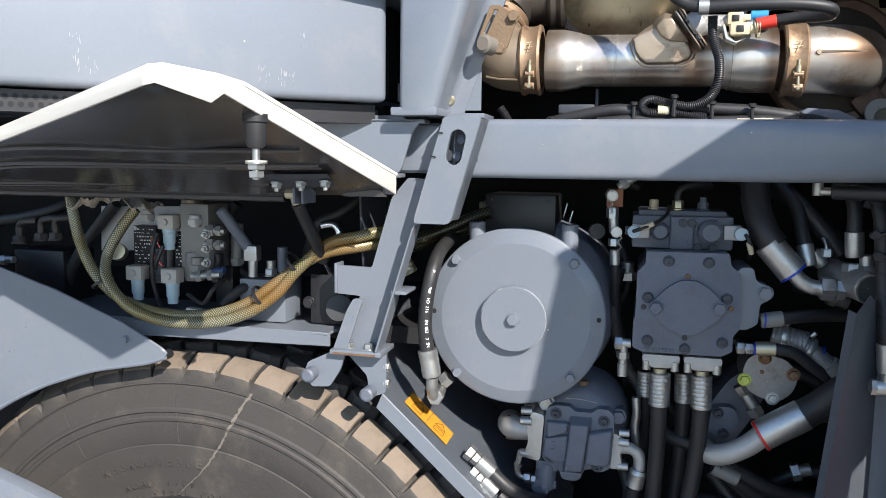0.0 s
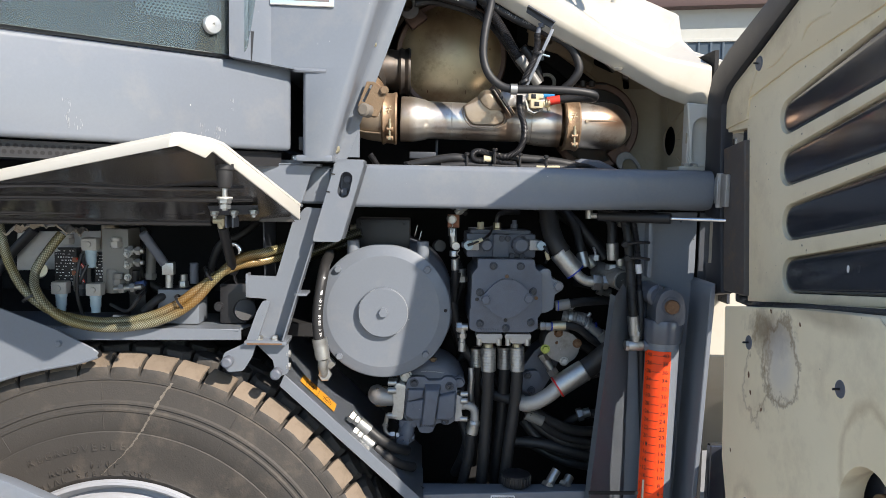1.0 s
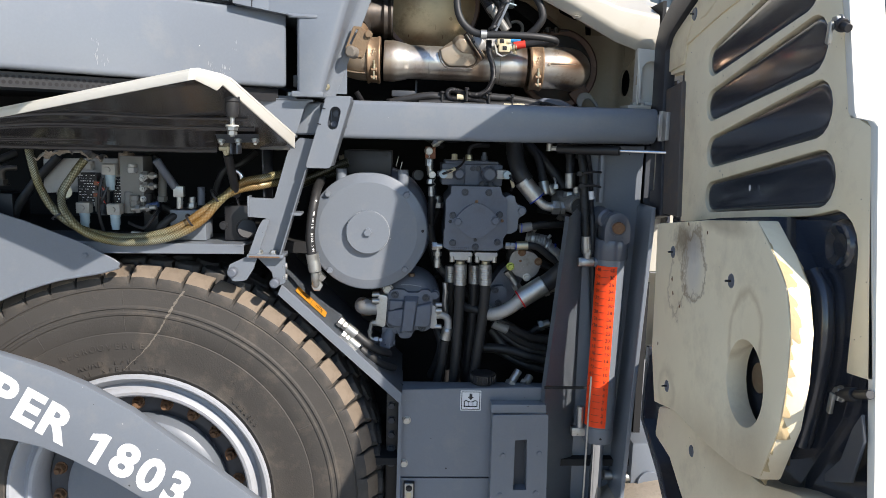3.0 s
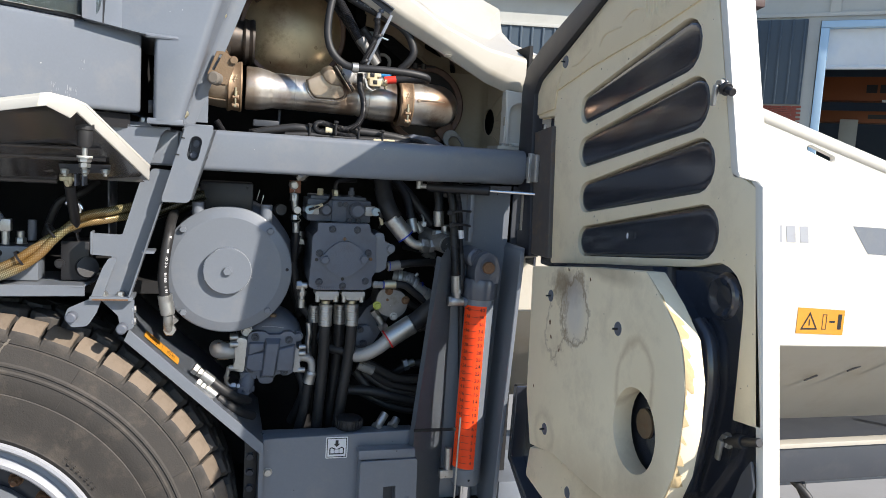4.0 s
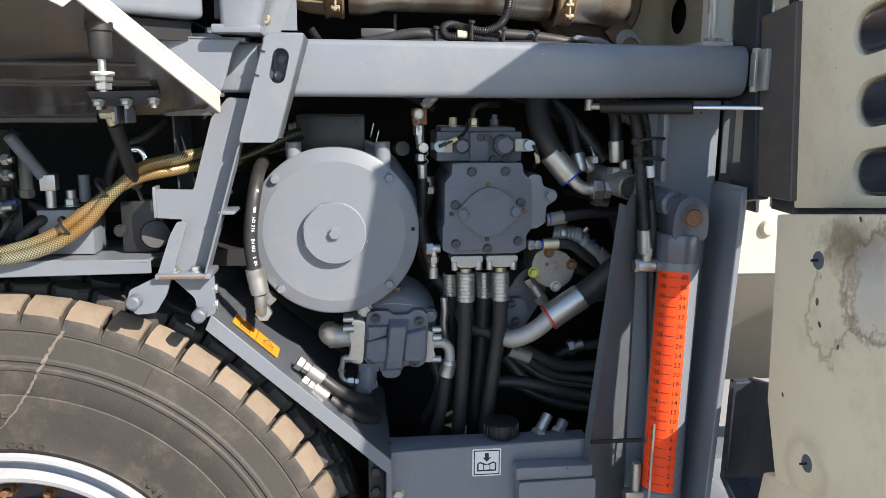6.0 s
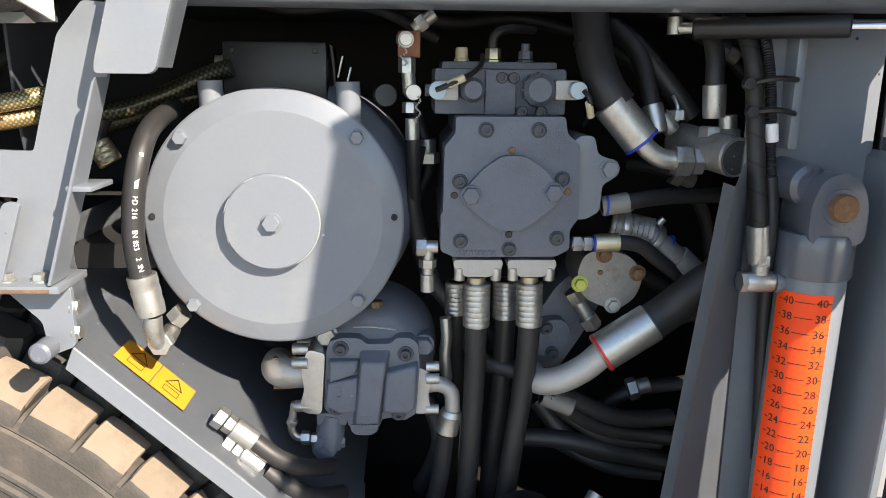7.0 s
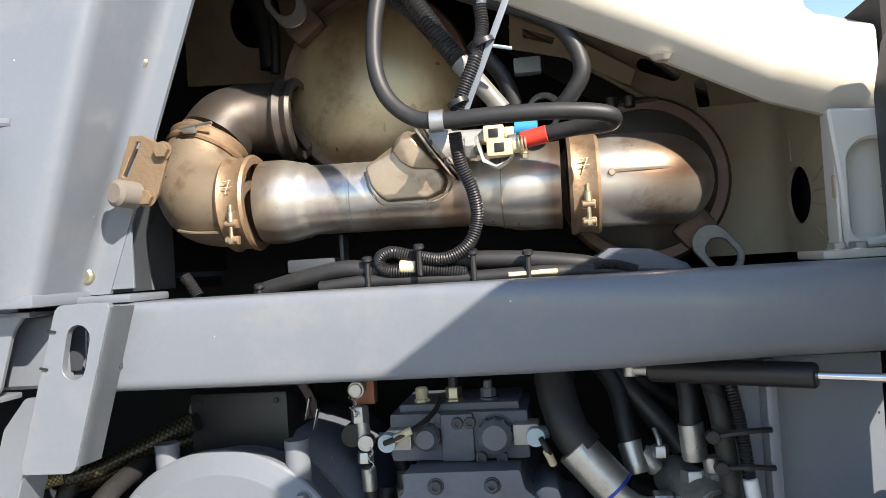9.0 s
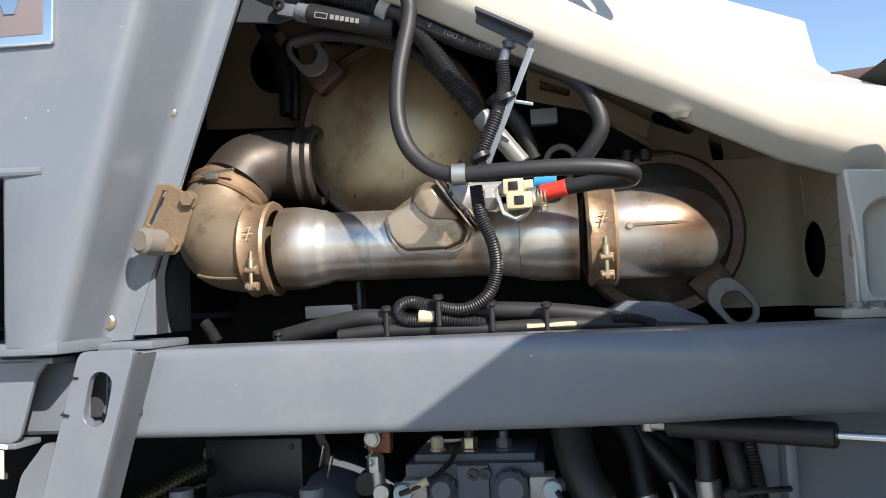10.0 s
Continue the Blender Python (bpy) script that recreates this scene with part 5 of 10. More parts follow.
def main_pump():
    t = thing("hydraulic_pump", "large dark grey cast hydraulic pump block", "pump", (0.3, 0.1, 1.42))
    Yf = 0.048
    out = [(0.228, 1.594), (0.369, 1.595), (0.373, 1.573), (0.389, 1.56), (0.392, 1.463), (0.381, 1.447),
           (0.382, 1.421), (0.364, 1.411), (0.229, 1.41), (0.21, 1.418), (0.21, 1.467), (0.213, 1.472), (0.214, 1.556), (0.228, 1.573)]
    face = part("end_plate", plate(out, Yf, 0.045, bevel=0.003, round_by=0.004, segs=2), GREY_DULL, t, "cast end plate with socket screws")
    body = [(a * 0.97 + 0.3 * 0.03, b * 0.97 + 1.5 * 0.03) for a, b in out]
    part("casing", plate(body, Yf + 0.045, 0.2, bevel=0.004), GREY_DULL, t)
    dia = [(0.235, 1.497), (0.264, 1.53), (0.288, 1.546), (0.316, 1.546), (0.342, 1.53), (0.367, 1.501), (0.363, 1.486),
           (0.336, 1.463), (0.316, 1.449), (0.288, 1.448), (0.264, 1.463), (0.239, 1.485)]
    cap = part("cover_plate", plate(dia, 0.035, 0.014, bevel=0.0015, round_by=0.008), GREY_DULL, t, "diamond-shaped cover plate")
    for p in ((0.248, 0.035, 1.495), (0.355, 0.035, 1.499)):
        part("bolt", hexagon(p, -Y, 0.02, 0.009), GREY_DULL, cap)
    for p in ((0.267, 0.047, 1.578), (0.335, 0.047, 1.578), (0.236, 0.047, 1.432), (0.364, 0.047, 1.436), (0.301, 0.047, 1.421), (0.234, 0.047, 1.511), (0.368, 0.047, 1.515)):
        part("socket_screw", join(socket(p, -Y, 0.0078, 0.006), rod(Vector(p) - Y * 0.0004, Vector(p) + Y * 0.003, 0.0102, n=18)), GREY_DARK, face)
    for p in ((0.301, 0.047, 1.552), (0.227, 0.047, 1.493), (0.376, 0.047, 1.498), (0.3, 0.047, 1.441)):
        part("plug_hole", rod(Vector(p) - Y * 0.0006, Vector(p) + Y * 0.003, 0.0048, n=14), RUST if p[0] > 0.3 else BLACK, face)
    for k in range(9):
        x0 = (0.231, 0.045, 1.416)[0] + k * 0.006
        part("cast_mark", span((x0, 0.046, (0.231, 0.045, 1.413)[2]), (x0 + 0.0035, 0.049, (0.231, 0.045, 1.419)[2]), 0.0005), GREY_DULL, face)
    # control block on top
    a, b = Vector((0.202, 0.11, 1.658)), Vector((0.38, 0.11, 1.594))
    top = part("control_block", soften(span((a.x, 0.105, b.z), (b.x, 0.24, a.z - 0.003), 0), 0.005, 2), GREY_DULL, t, "cast control block")
    part("raised_rib", soften(span(((0.269, 0.1, 1.638)[0], 0.097, b.z), ((0.311, 0.1, 1.639)[0], 0.12, (0.269, 0.1, 1.654)[2]), 0), 0.004, 2), GREY_DULL, top)
    part("head_block", soften(span(((0.212, 0.1, 1.652)[0], 0.12, a.z - 0.01), ((0.369, 0.1, 1.653)[0], 0.23, a.z + 0.006), 0), 0.004, 2), GREY_DULL, top)
    for p, r in (((0.252, 0.095, 1.627), 0.016), ((0.339, 0.09, 1.628), 0.021)):
        teeth = lathe([(0, -0.018), (r * 0.72, -0.018), (r * 0.86, -0.014), (r, -0.01), (r, 0.012), (r * 1.12, 0.014), (r * 1.12, 0.025), (0, 0.025)], p, Y, 28)
        kn = part("plug", teeth, GREY_DULL, top, "screwed grey plug")
        for k in range(12):
            g = 2 * math.pi * k / 12
            part("notch", box(Vector(p) + Vector((r * math.cos(g), 0.0, r * math.sin(g))), (0.003, 0.016, 0.003), 0.0005), GREY_DULL, kn)
    for p in ((0.291, 0.1, 1.643), (0.307, 0.1, 1.643), (0.319, 0.1, 1.599), (0.345, 0.1, 1.599)):
        part("socket_screw", socket(p, -Y, 0.0075, 0.008), GREY_DARK, top)
    q = Vector((0.24, 0.14, 1.659))
    part("capped_fitting", join(hexagon(q, Z, 0.018, 0.009, False), rod(q + Z * 0.008, q + Z * 0.024, 0.0085, n=16, bevel=0.002)), CLEAR_Y, top, "pale dust cap on a fitting")
    q = Vector((0.283, 0.14, 1.659))
    part("screw_fitting", join(hexagon(q, Z, 0.022, 0.008, False), hexagon(q + Z * 0.009, Z, 0.019, 0.014, False)), ZINC_Y, top, "brass-coloured screw fitting")
    part("fitting_hose", sweep([q + Z * 0.022, q + Z * 0.036, q + Vector((0.008, 0.0, 0.046)), q + Vector((0.03, 0.01, 0.05)), q + Vector((0.06, 0.03, 0.05))], 0.0065, 10), BLACK, top)
    q = Vector((0.328, 0.14, 1.659))
    part("screw_fitting", join(hexagon(q, Z, 0.02, 0.008, False), hexagon(q + Z * 0.009, Z, 0.017, 0.011, False), rod(q + Z * 0.018, q + Z * 0.03, 0.006)), GREY_DULL, top)
    # solenoids with plugs and short leads
    for s, p, q in ((-1, (0.233, 0.1, 1.626), (0.201, 0.1, 1.626)), (1, (0.361, 0.1, 1.628), (0.393, 0.1, 1.628))):
        sol = part("solenoid", soften(span((min(p[0], q[0]), 0.085, p[2] - 0.013), (max(p[0], q[0]), 0.125, p[2] + 0.013), 0), 0.003, 2), ALU, t, "solenoid coil with a clear plug")
        part("plug", rod((q[0] + s * -0.004, 0.085, q[2]), (q[0] + s * -0.004, 0.068, q[2]), 0.0115, n=18), CLEAR, sol)
        part("cap_nut", rod((q[0], 0.1, q[2]), (q[0] + s * 0.012, 0.1, q[2]), 0.008), GREY_DULL, sol)
    part("lead", sweep([(0.203, 0.066, 1.627), (0.222, 0.06, 1.635), (0.246, 0.07, 1.646), (0.263, 0.1, 1.659), (0.267, 0.12, 1.672)], 0.0035, 8), BLACK, t)
    part("cable_marker", rod((0.217, 0.062, 1.633), (0.239, 0.064, 1.643), 0.0052, n=12), CLEAR_Y, t)
    part("lead", sweep([(0.395, 0.066, 1.628), (0.402, 0.06, 1.616), (0.407, 0.08, 1.598), (0.41, 0.12, 1.58)], 0.0035, 8), BLACK, t)
    part("cable_marker", rod((0.401, 0.063, 1.614), (0.408, 0.075, 1.594), 0.005, n=12), CLEAR_Y, t)
    # lighter side housing
    side = [(0.378, 1.558), (0.394, 1.571), (0.412, 1.569), (0.417, 1.546), (0.439, 1.538), (0.447, 1.527), (0.441, 1.515), (0.425, 1.506), (0.423, 1.47), (0.405, 1.459), (0.384, 1.459)]
    sd = part("side_housing", plate(side, 0.062, 0.12, bevel=0.004, round_by=0.006, segs=2), GREY, t, "lighter side housing")
    part("bolt", hexagon((0.433, 0.062, 1.527), -Y, 0.02, 0.01), GREY, sd)
    # flanges and thick pressure hoses below
    for x, fx in (((0.262, 0.07, 1.403)[0], 0.033), ((0.335, 0.07, 1.403)[0], 0.033)):
        z = (0.262, 0.07, 1.403)[2]
        fl = part("flange", plate([(x - fx, z), (x + fx, z), (x + fx, z - 0.012), (x + 0.016, z - 0.024), (x - 0.016, z - 0.024), (x - fx, z - 0.012)], 0.062, 0.05, bevel=0.003, round_by=0.005, segs=2), ALU, t, "bright split flange")
        for s in (-1, 1):
            part("bolt", rod((x + s * 0.025, 0.068, z - 0.012), (x + s * 0.025, 0.068, z - 0.03), 0.0075, n=14), ZINC, fl)
    part("drain_elbow", join(rod((0.208, 0.08, 1.417), (0.184, 0.08, 1.417), 0.009), hexagon((0.192, 0.08, 1.417), -X, 0.022, 0.014, False), rod((0.195, 0.08, 1.417), (0.194, 0.08, 1.375), 0.008), hexagon((0.194, 0.08, 1.4), -Z, 0.021, 0.012, False), rod((0.194, 0.08, 1.379), (0.194, 0.08, 1.354), 0.0095)), ZINC, t, "zinc-plated elbow fitting")


main_pump()

hose([(0.263, 0.085, 1.364), (0.263, 0.085, 1.292), (0.263, 0.1, 1.196), (0.258, 0.11, 1.071), (0.251, 0.14, 0.903)], 0.0155, "thick black pressure hose with a zinc ferrule hanging from the pump", [(0, 0.062, ZINC)])
hose([(0.336, 0.085, 1.365), (0.338, 0.085, 1.293), (0.334, 0.1, 1.197), (0.321, 0.11, 1.071), (0.31, 0.14, 0.903)], 0.0155, "thick black pressure hose with a zinc ferrule hanging from the pump", [(0, 0.062, ZINC)])
hose([(0.31, 0.14, 1.354), (0.311, 0.14, 1.288), (0.309, 0.16, 1.168), (0.299, 0.17, 1.035), (0.295, 0.19, 0.866)], 0.0155, "thick black pressure hose behind the others", [(0, 0.058, ZINC)])
hose([(0.239, 0.16, 1.346), (0.24, 0.16, 1.298), (0.24, 0.2, 1.149), (0.236, 0.22, 1.005)], 0.014, "thick black pressure hose in the shade", [(0, 0.05, ZINC)])
for p in ((0.262, 0.085, 1.374), (0.336, 0.085, 1.375)):
    single("hose_stub", rod(p, Vector(p) - Z * 0.016, 0.0125, n=20), ZINC_Y, "short plated stub between flange and hose ferrule", "fitting", "hose fittings")


def gear_pump():
    t = thing("gear_pump", "small grey cast gear pump with bright side flanges", "pump", (0.1, 0.1, 1.13))
    body = part("body", plate([(0.053, 1.266), (0.058, 1.281), (0.075, 1.286), (0.1, 1.285), (0.11, 1.276), (0.143, 1.277), (0.152, 1.286), (0.172, 1.285), (0.182, 1.275), (0.184, 1.243), (0.179, 1.171), (0.162, 1.16), (0.148, 1.166), (0.131, 1.163), (0.126, 1.151), (0.083, 1.151), (0.079, 1.166), (0.056, 1.172), (0.048, 1.18)], 0.082, 0.12, bevel=0.004, round_by=0.005, segs=2), GREY_DULL, t)

    def raised(pts, y0, y1, slope):
        """A boss that narrows towards the front."""
        bm = bmesh.new()
        cx, cz = sum(p[0] for p in pts) / len(pts), sum(p[1] for p in pts) / len(pts)
        rows = [[bm.verts.new((cx + (x - cx) * f, y, cz + (z - cz) * f)) for x, z in pts] for y, f in ((y0, 1.0), (y0 * 0.3 + y1 * 0.7, slope + 0.04), (y1, slope))]
        for p, q in zip(rows, rows[1:]):
            for i in range(len(p)):
                j = (i + 1) % len(p)
                bm.faces.new((p[i], p[j], q[j], q[i]))
        bm.faces.new(rows[-1])
        bmesh.ops.recalc_face_normals(bm, faces=bm.faces)
        return soften(bm, 0.0045, 3, 20)

    part("centre_rib", raised([(0.1, 1.268), (0.143, 1.268), (0.135, 1.205), (0.129, 1.155), (0.088, 1.155), (0.094, 1.205)], 0.083, 0.06, 0.8), GREY_DULL, body)
    part("side_boss", raised([(0.056, 1.256), (0.1, 1.256), (0.096, 1.236), (0.076, 1.228), (0.056, 1.222)], 0.083, 0.07, 0.9), GREY_DULL, body)
    part("side_boss", raised([(0.053, 1.224), (0.1, 1.232), (0.097, 1.176), (0.07, 1.174), (0.049, 1.186)], 0.083, 0.071, 0.9), GREY_DULL, body)
    part("side_boss", raised([(0.134, 1.24), (0.182, 1.252), (0.179, 1.182), (0.168, 1.174), (0.129, 1.176)], 0.083, 0.068, 0.9), GREY_DULL, body)
    part("foot", plate([(0.085, 1.156), (0.126, 1.156), (0.124, 1.146), (0.115, 1.14), (0.094, 1.14), (0.086, 1.146)], 0.078, 0.05, bevel=0.003, round_by=0.004, segs=2), GREY_DULL, body)
    for p in ((0.073, 0.081, 1.27), (0.164, 0.081, 1.262), (0.066, 0.081, 1.181), (0.154, 0.081, 1.172)):
        part("socket_screw", join(socket(p, -Y, 0.0075, 0.008), rod(p, Vector(p) + Y * 0.006, 0.0115, n=18)), GREY_DARK, body)
    for x, z, hgt in ((0.07, 1.212, 0.022), (0.16, 1.215, 0.026)):
        for k in range(4):
            part("cast_mark", box((x + 0.002 * (k % 2), 0.0695, z - hgt / 2 + hgt * k / 3), (0.006, 0.0014, 0.0045), 0.0004), GREY_DULL, body)
    part("cast_frame", plate([(0.097, 1.178), (0.118, 1.178), (0.116, 1.161), (0.095, 1.161)], 0.0595, 0.0012, bevel=0.0003, holes=[[(0.099, 1.176), (0.116, 1.176), (0.1145, 1.163), (0.097, 1.163)]]), GREY_DULL, body)
    for k in range(3):
        part("cast_mark", box((0.101 + k * 0.005, 0.0592, 1.1695), (0.0025, 0.0012, 0.009), 0.0003), GREY_DULL, body)
    # suction side: flange with its screws and the fat elbow
    fl = part("flange", plate([(0.024, 1.262), (0.03, 1.272), (0.052, 1.266), (0.046, 1.18), (0.041, 1.175), (0.021, 1.178), (0.016, 1.19), (0.022, 1.212), (0.019, 1.24)], 0.072, 0.075, bevel=0.003, round_by=0.006, segs=2), ZINC, t, "worn bright flange")
    for y, z in ((0.085, 1.269), (0.075, 1.252), (0.08, 1.185), (0.13, 1.262)):
        part("screw", lathe([(0, -0.013), (0.0035, -0.013), (0.0035, -0.018), (0.0075, -0.018), (0.0085, -0.016), (0.0085, 0.004), (0, 0.004)], (0.024, y, z), X, 16), ZINC, fl)
    el = part("suction_elbow", sweep([(0.024, 0.105, 1.226), (0.004, 0.104, 1.2265), (-0.012, 0.108, 1.227), (-0.022, 0.124, 1.226), (-0.025, 0.15, 1.224)], 0.021, 24, 6, ends=[0.0215, 0.0225, 0.024, 0.0245, 0.023]), ALU, t, "cast elbow stained brown")
    for sg in (1, -1):
        part("elbow_ear", soften(span((-0.026, 0.1, 1.2255 + sg * 0.0205 - 0.004), (0.004, 0.125, 1.2255 + sg * 0.0205 + 0.004), 0), 0.0035, 2), RUST_TAN, el)
    # pressure side
    fr = part("flange", plate([(0.183, 1.24), (0.198, 1.232), (0.2, 1.214), (0.196, 1.196), (0.2, 1.18), (0.196, 1.169), (0.178, 1.169)], 0.086, 0.055, bevel=0.003, round_by=0.005, segs=2), ALU, t, "bright square flange")
    for y, z in ((0.09, 1.24), (0.083, 1.224), (0.09, 1.174)):
        part("screw", lathe([(0, 0.016), (0.003, 0.016), (0.003, 0.019), (0.0068, 0.019), (0.0075, 0.017), (0.0075, 0), (0, 0)], (0.193, y, z), X, 16), ZINC, fr)
    part("outlet_tube", sweep([(0.196, 0.105, 1.206), (0.21, 0.105, 1.2065), (0.223, 0.105, 1.202), (0.2315, 0.105, 1.19), (0.2325, 0.105, 1.165)], 0.0112, 18, ends=[0.0125, 0.0115, 0.0112, 0.0112, 0.0112]), ALU, t)
    part("ferrule", lathe([(0.01, 0), (0.0145, 0), (0.0165, 0.004), (0.0175, 0.008), (0.0165, 0.01), (0.017, 0.03), (0.0165, 0.036), (0.01, 0.037)], (0.232, 0.105, 1.166), (-0.22, 0, -1), 22), ZINC, t)
    # relief valve hanging below, pipe elbow at its side
    rv = part("relief_valve", join(lathe([(0, 0), (0.02, 0), (0.0215, 0.004), (0.0205, 0.03), (0.018, 0.05), (0, 0.05)], (0.05, 0.098, 1.113), (0.18, 0.1, 1), 24), soften(span((0.036, 0.088, 1.15), (0.08, 0.13, 1.17), 0), 0.004, 2)), GREY_DULL, t, "cast relief valve")
    part("valve_cap", lathe([(0, -0.012), (0.004, -0.012), (0.004, -0.006), (0.015, -0.006), (0.018, -0.002), (0.018, 0.02), (0, 0.02)], (0.047, 0.085, 1.117), Y, 24), GREY_DULL, rv)
    part("cap_screw", hexagon((0.066, 0.098, 1.121), X, 0.016, 0.01, False), GREY_DULL, rv)
    part("pipe_elbow", join(sweep([(0.006, 0.09, 1.186), (0.002, 0.09, 1.164), (0.0, 0.09, 1.146), (0.006, 0.09, 1.134), (0.019, 0.09, 1.1305)], 0.0058, 12), hexagon((0.014, 0.09, 1.131), X, 0.018, 0.012, False), hexagon((0.028, 0.09, 1.129), X, 0.016, 0.009, False), rod((-0.001, 0.09, 1.152), (0.003, 0.09, 1.16), 0.008, n=14)), ZINC, t, "small plated pipe elbow")
    back = part("bell_housing", lathe([(0, 0), (0.058, 0), (0.07, 0.006), (0.084, 0.03), (0.092, 0.06), (0.094, 0.1), (0, 0.1)], (0.117, 0.105, 1.244), Y, 48), GREY_DULL, t, "domed cast bell housing")
    part("parting_seam", sweep([(0.09, 0.092, 1.298), (0.117, 0.09, 1.299), (0.15, 0.092, 1.294)], 0.0012, 6), SCUFF_GLINT, back)
    for p, af in (((0.052, 0.11, 1.281), 0.024), ((0.19, 0.11, 1.266), 0.023)):
        part("bolt", join(hexagon(p, -Y, af, 0.014), rod(p, Vector(p) + Y * 0.04, af * 0.62, n=18)), ZINC if p[0] < 0.1 else GREY_DULL, back)
    part("brass_plug", join(rod((0.121, 0.125, 1.318), (0.121, 0.125, 1.305), 0.0075, n=14), hexagon((0.121, 0.125, 1.318), Z, 0.018, 0.009, False)), RUST_TAN, back)


gear_pump()
hose([(0.2235, 0.105, 1.13), (0.214, 0.12, 1.037), (0.186, 0.15, 0.9)], 0.0138, "black hose leading down from the gear pump")
single("steel_line", sweep([(0.222, 0.13, 1.3), (0.224, 0.13, 1.27), (0.222, 0.135, 1.24), (0.226, 0.14, 1.2)], 0.0085, 14), ZINC, "bent bright steel line behind the gear pump", "pipe", "hose fittings")


def filter_motor():
    t = thing("hydraulic_motor", "small cast aluminium hydraulic motor with corroded bolts", "motor", (0.42, 0.12, 1.33))
    pts = [(0.409, 1.366), (0.419, 1.398), (0.445, 1.406), (0.487, 1.396), (0.508, 1.367), (0.498, 1.333), (0.469, 1.312), (0.422, 1.332)]
    b = part("body", plate(pts, 0.118, 0.09, bevel=0.006, round_by=0.014, segs=3), CAST_WORN, t)
    for p, m in (((0.415, 0.118, 1.354), LIME), ((0.498, 0.118, 1.37), RUST), ((0.465, 0.118, 1.322), ZINC), ((0.448, 0.118, 1.397), RUST)):
        part("bolt", join(hexagon(p, -Y, 0.015, 0.008), rod(Vector(p) - Y * 0.0005, Vector(p) + Y * 0.003, 0.0125, n=16)), m, b)
    part("plug", rod(Vector((0.444, 0.118, 1.371)) - Y * 0.002, (0.444, 0.12, 1.371), 0.004, n=12), RUST, b)
    rear = part("rear_casting", plate([(0.353, 1.262), (0.396, 1.331), (0.436, 1.365), (0.478, 1.332), (0.44, 1.254), (0.4, 1.191), (0.354, 1.209)], 0.19, 0.08, bevel=0.01, round_by=0.012, segs=2), GREY_DULL, t, "dull cast casing behind the motor")
    for p_ in ((0.377, 0.163, 1.272), (0.388, 0.163, 1.231)):
        part("bolt", join(socket(p_, -Y, 0.008, 0.008), rod(p_, Vector(p_) + Y * 0.003, 0.011, n=14)), GREY_DARK, rear)
    part("flange", plate([(0.366, 1.282), (0.406, 1.286), (0.419, 1.256), (0.396, 1.222), (0.359, 1.23)], 0.165, 0.04, bevel=0.004, round_by=0.014, segs=2), GREY_DULL, t)
    part("fitting", join(hexagon((0.411, 0.15, 1.335), (0.7, 0, -1), 0.024, 0.02, False), rod((0.411, 0.15, 1.335), (0.449, 0.15, 1.277), 0.011), hexagon((0.436, 0.15, 1.294), (0.7, 0, -1), 0.027, 0.018, False)), ZINC, t)


filter_motor()

# silver pipe bend and sleeve
sp = thing("suction_pipe", "bright bent suction pipe clamped into a black hose", "pipe", (0.353, 0.08, 1.227))
part("bend", sweep([(0.349, 0.13, 1.215), (0.36, 0.1, 1.212), (0.387, 0.085, 1.221), (0.42, 0.08, 1.241), (0.445, 0.08, 1.264)], 0.0195, 24), ALU, sp)
part("sleeve", rod((0.439, 0.08, 1.261), (0.512, 0.08, 1.309), 0.0285, n=32, bevel=0.002), ZINC, sp, "wide crimped sleeve")
part("ring", lathe([(0.02, 0), (0.0295, 0), (0.0295, 0.004), (0.02, 0.004)], (0.441, 0.08, 1.262), Vector((0.512, 0.08, 1.309)) - Vector((0.439, 0.08, 1.261)), 32), RED, sp, "red ring")
hose([(0.507, 0.08, 1.305), (0.535, 0.08, 1.326), (0.567, 0.07, 1.358), (0.621, 0.06, 1.402)], 0.0265, "wide black suction hose", n=20)

# return hose with blue ring at the top of the bay
rh = thing("return_hose", "wide black return hose with a plated elbow and blue ring", "hose", (0.411, 0.12, 1.736), "hoses")
part("tube", sweep([(0.406, 0.14, 1.765), (0.413, 0.13, 1.723), (0.417, 0.11, 1.674), (0.43, 0.09, 1.632), (0.447, 0.085, 1.608)], 0.0245, 18), RUBBER, rh)
part("sleeve", rod((0.435, 0.085, 1.613), (0.48, 0.08, 1.561), 0.0255, n=28, bevel=0.0015), ZINC, rh)
part("ring", lathe([(0.015, 0), (0.0262, 0), (0.0262, 0.004), (0.015, 0.004)], (0.4775, 0.0803, 1.5639), Vector((0.48, 0.08, 1.561)) - Vector((0.435, 0.085, 1.613)), 28), BLUE, rh)
part("elbow", sweep([(0.477, 0.08, 1.564), (0.493, 0.08, 1.548), (0.511, 0.08, 1.539), (0.536, 0.08, 1.537)], 0.0135, 18), ZINC, rh)
part("nut", join(hexagon((0.524, 0.078, 1.537), X, 0.038, 0.022, False), hexagon((0.548, 0.076, 1.537), X, 0.034, 0.014, False), rod((0.546, 0.077, 1.537), (0.58, 0.075, 1.537), 0.012, n=18)), ZINC, rh)
part("clip", lathe([(0.0235, 0), (0.0262, 0), (0.0262, 0.008), (0.0235, 0.008)], (0.415, 0.12, 1.695), (0.1, -0.1, -1), 20), BLACK, rh)

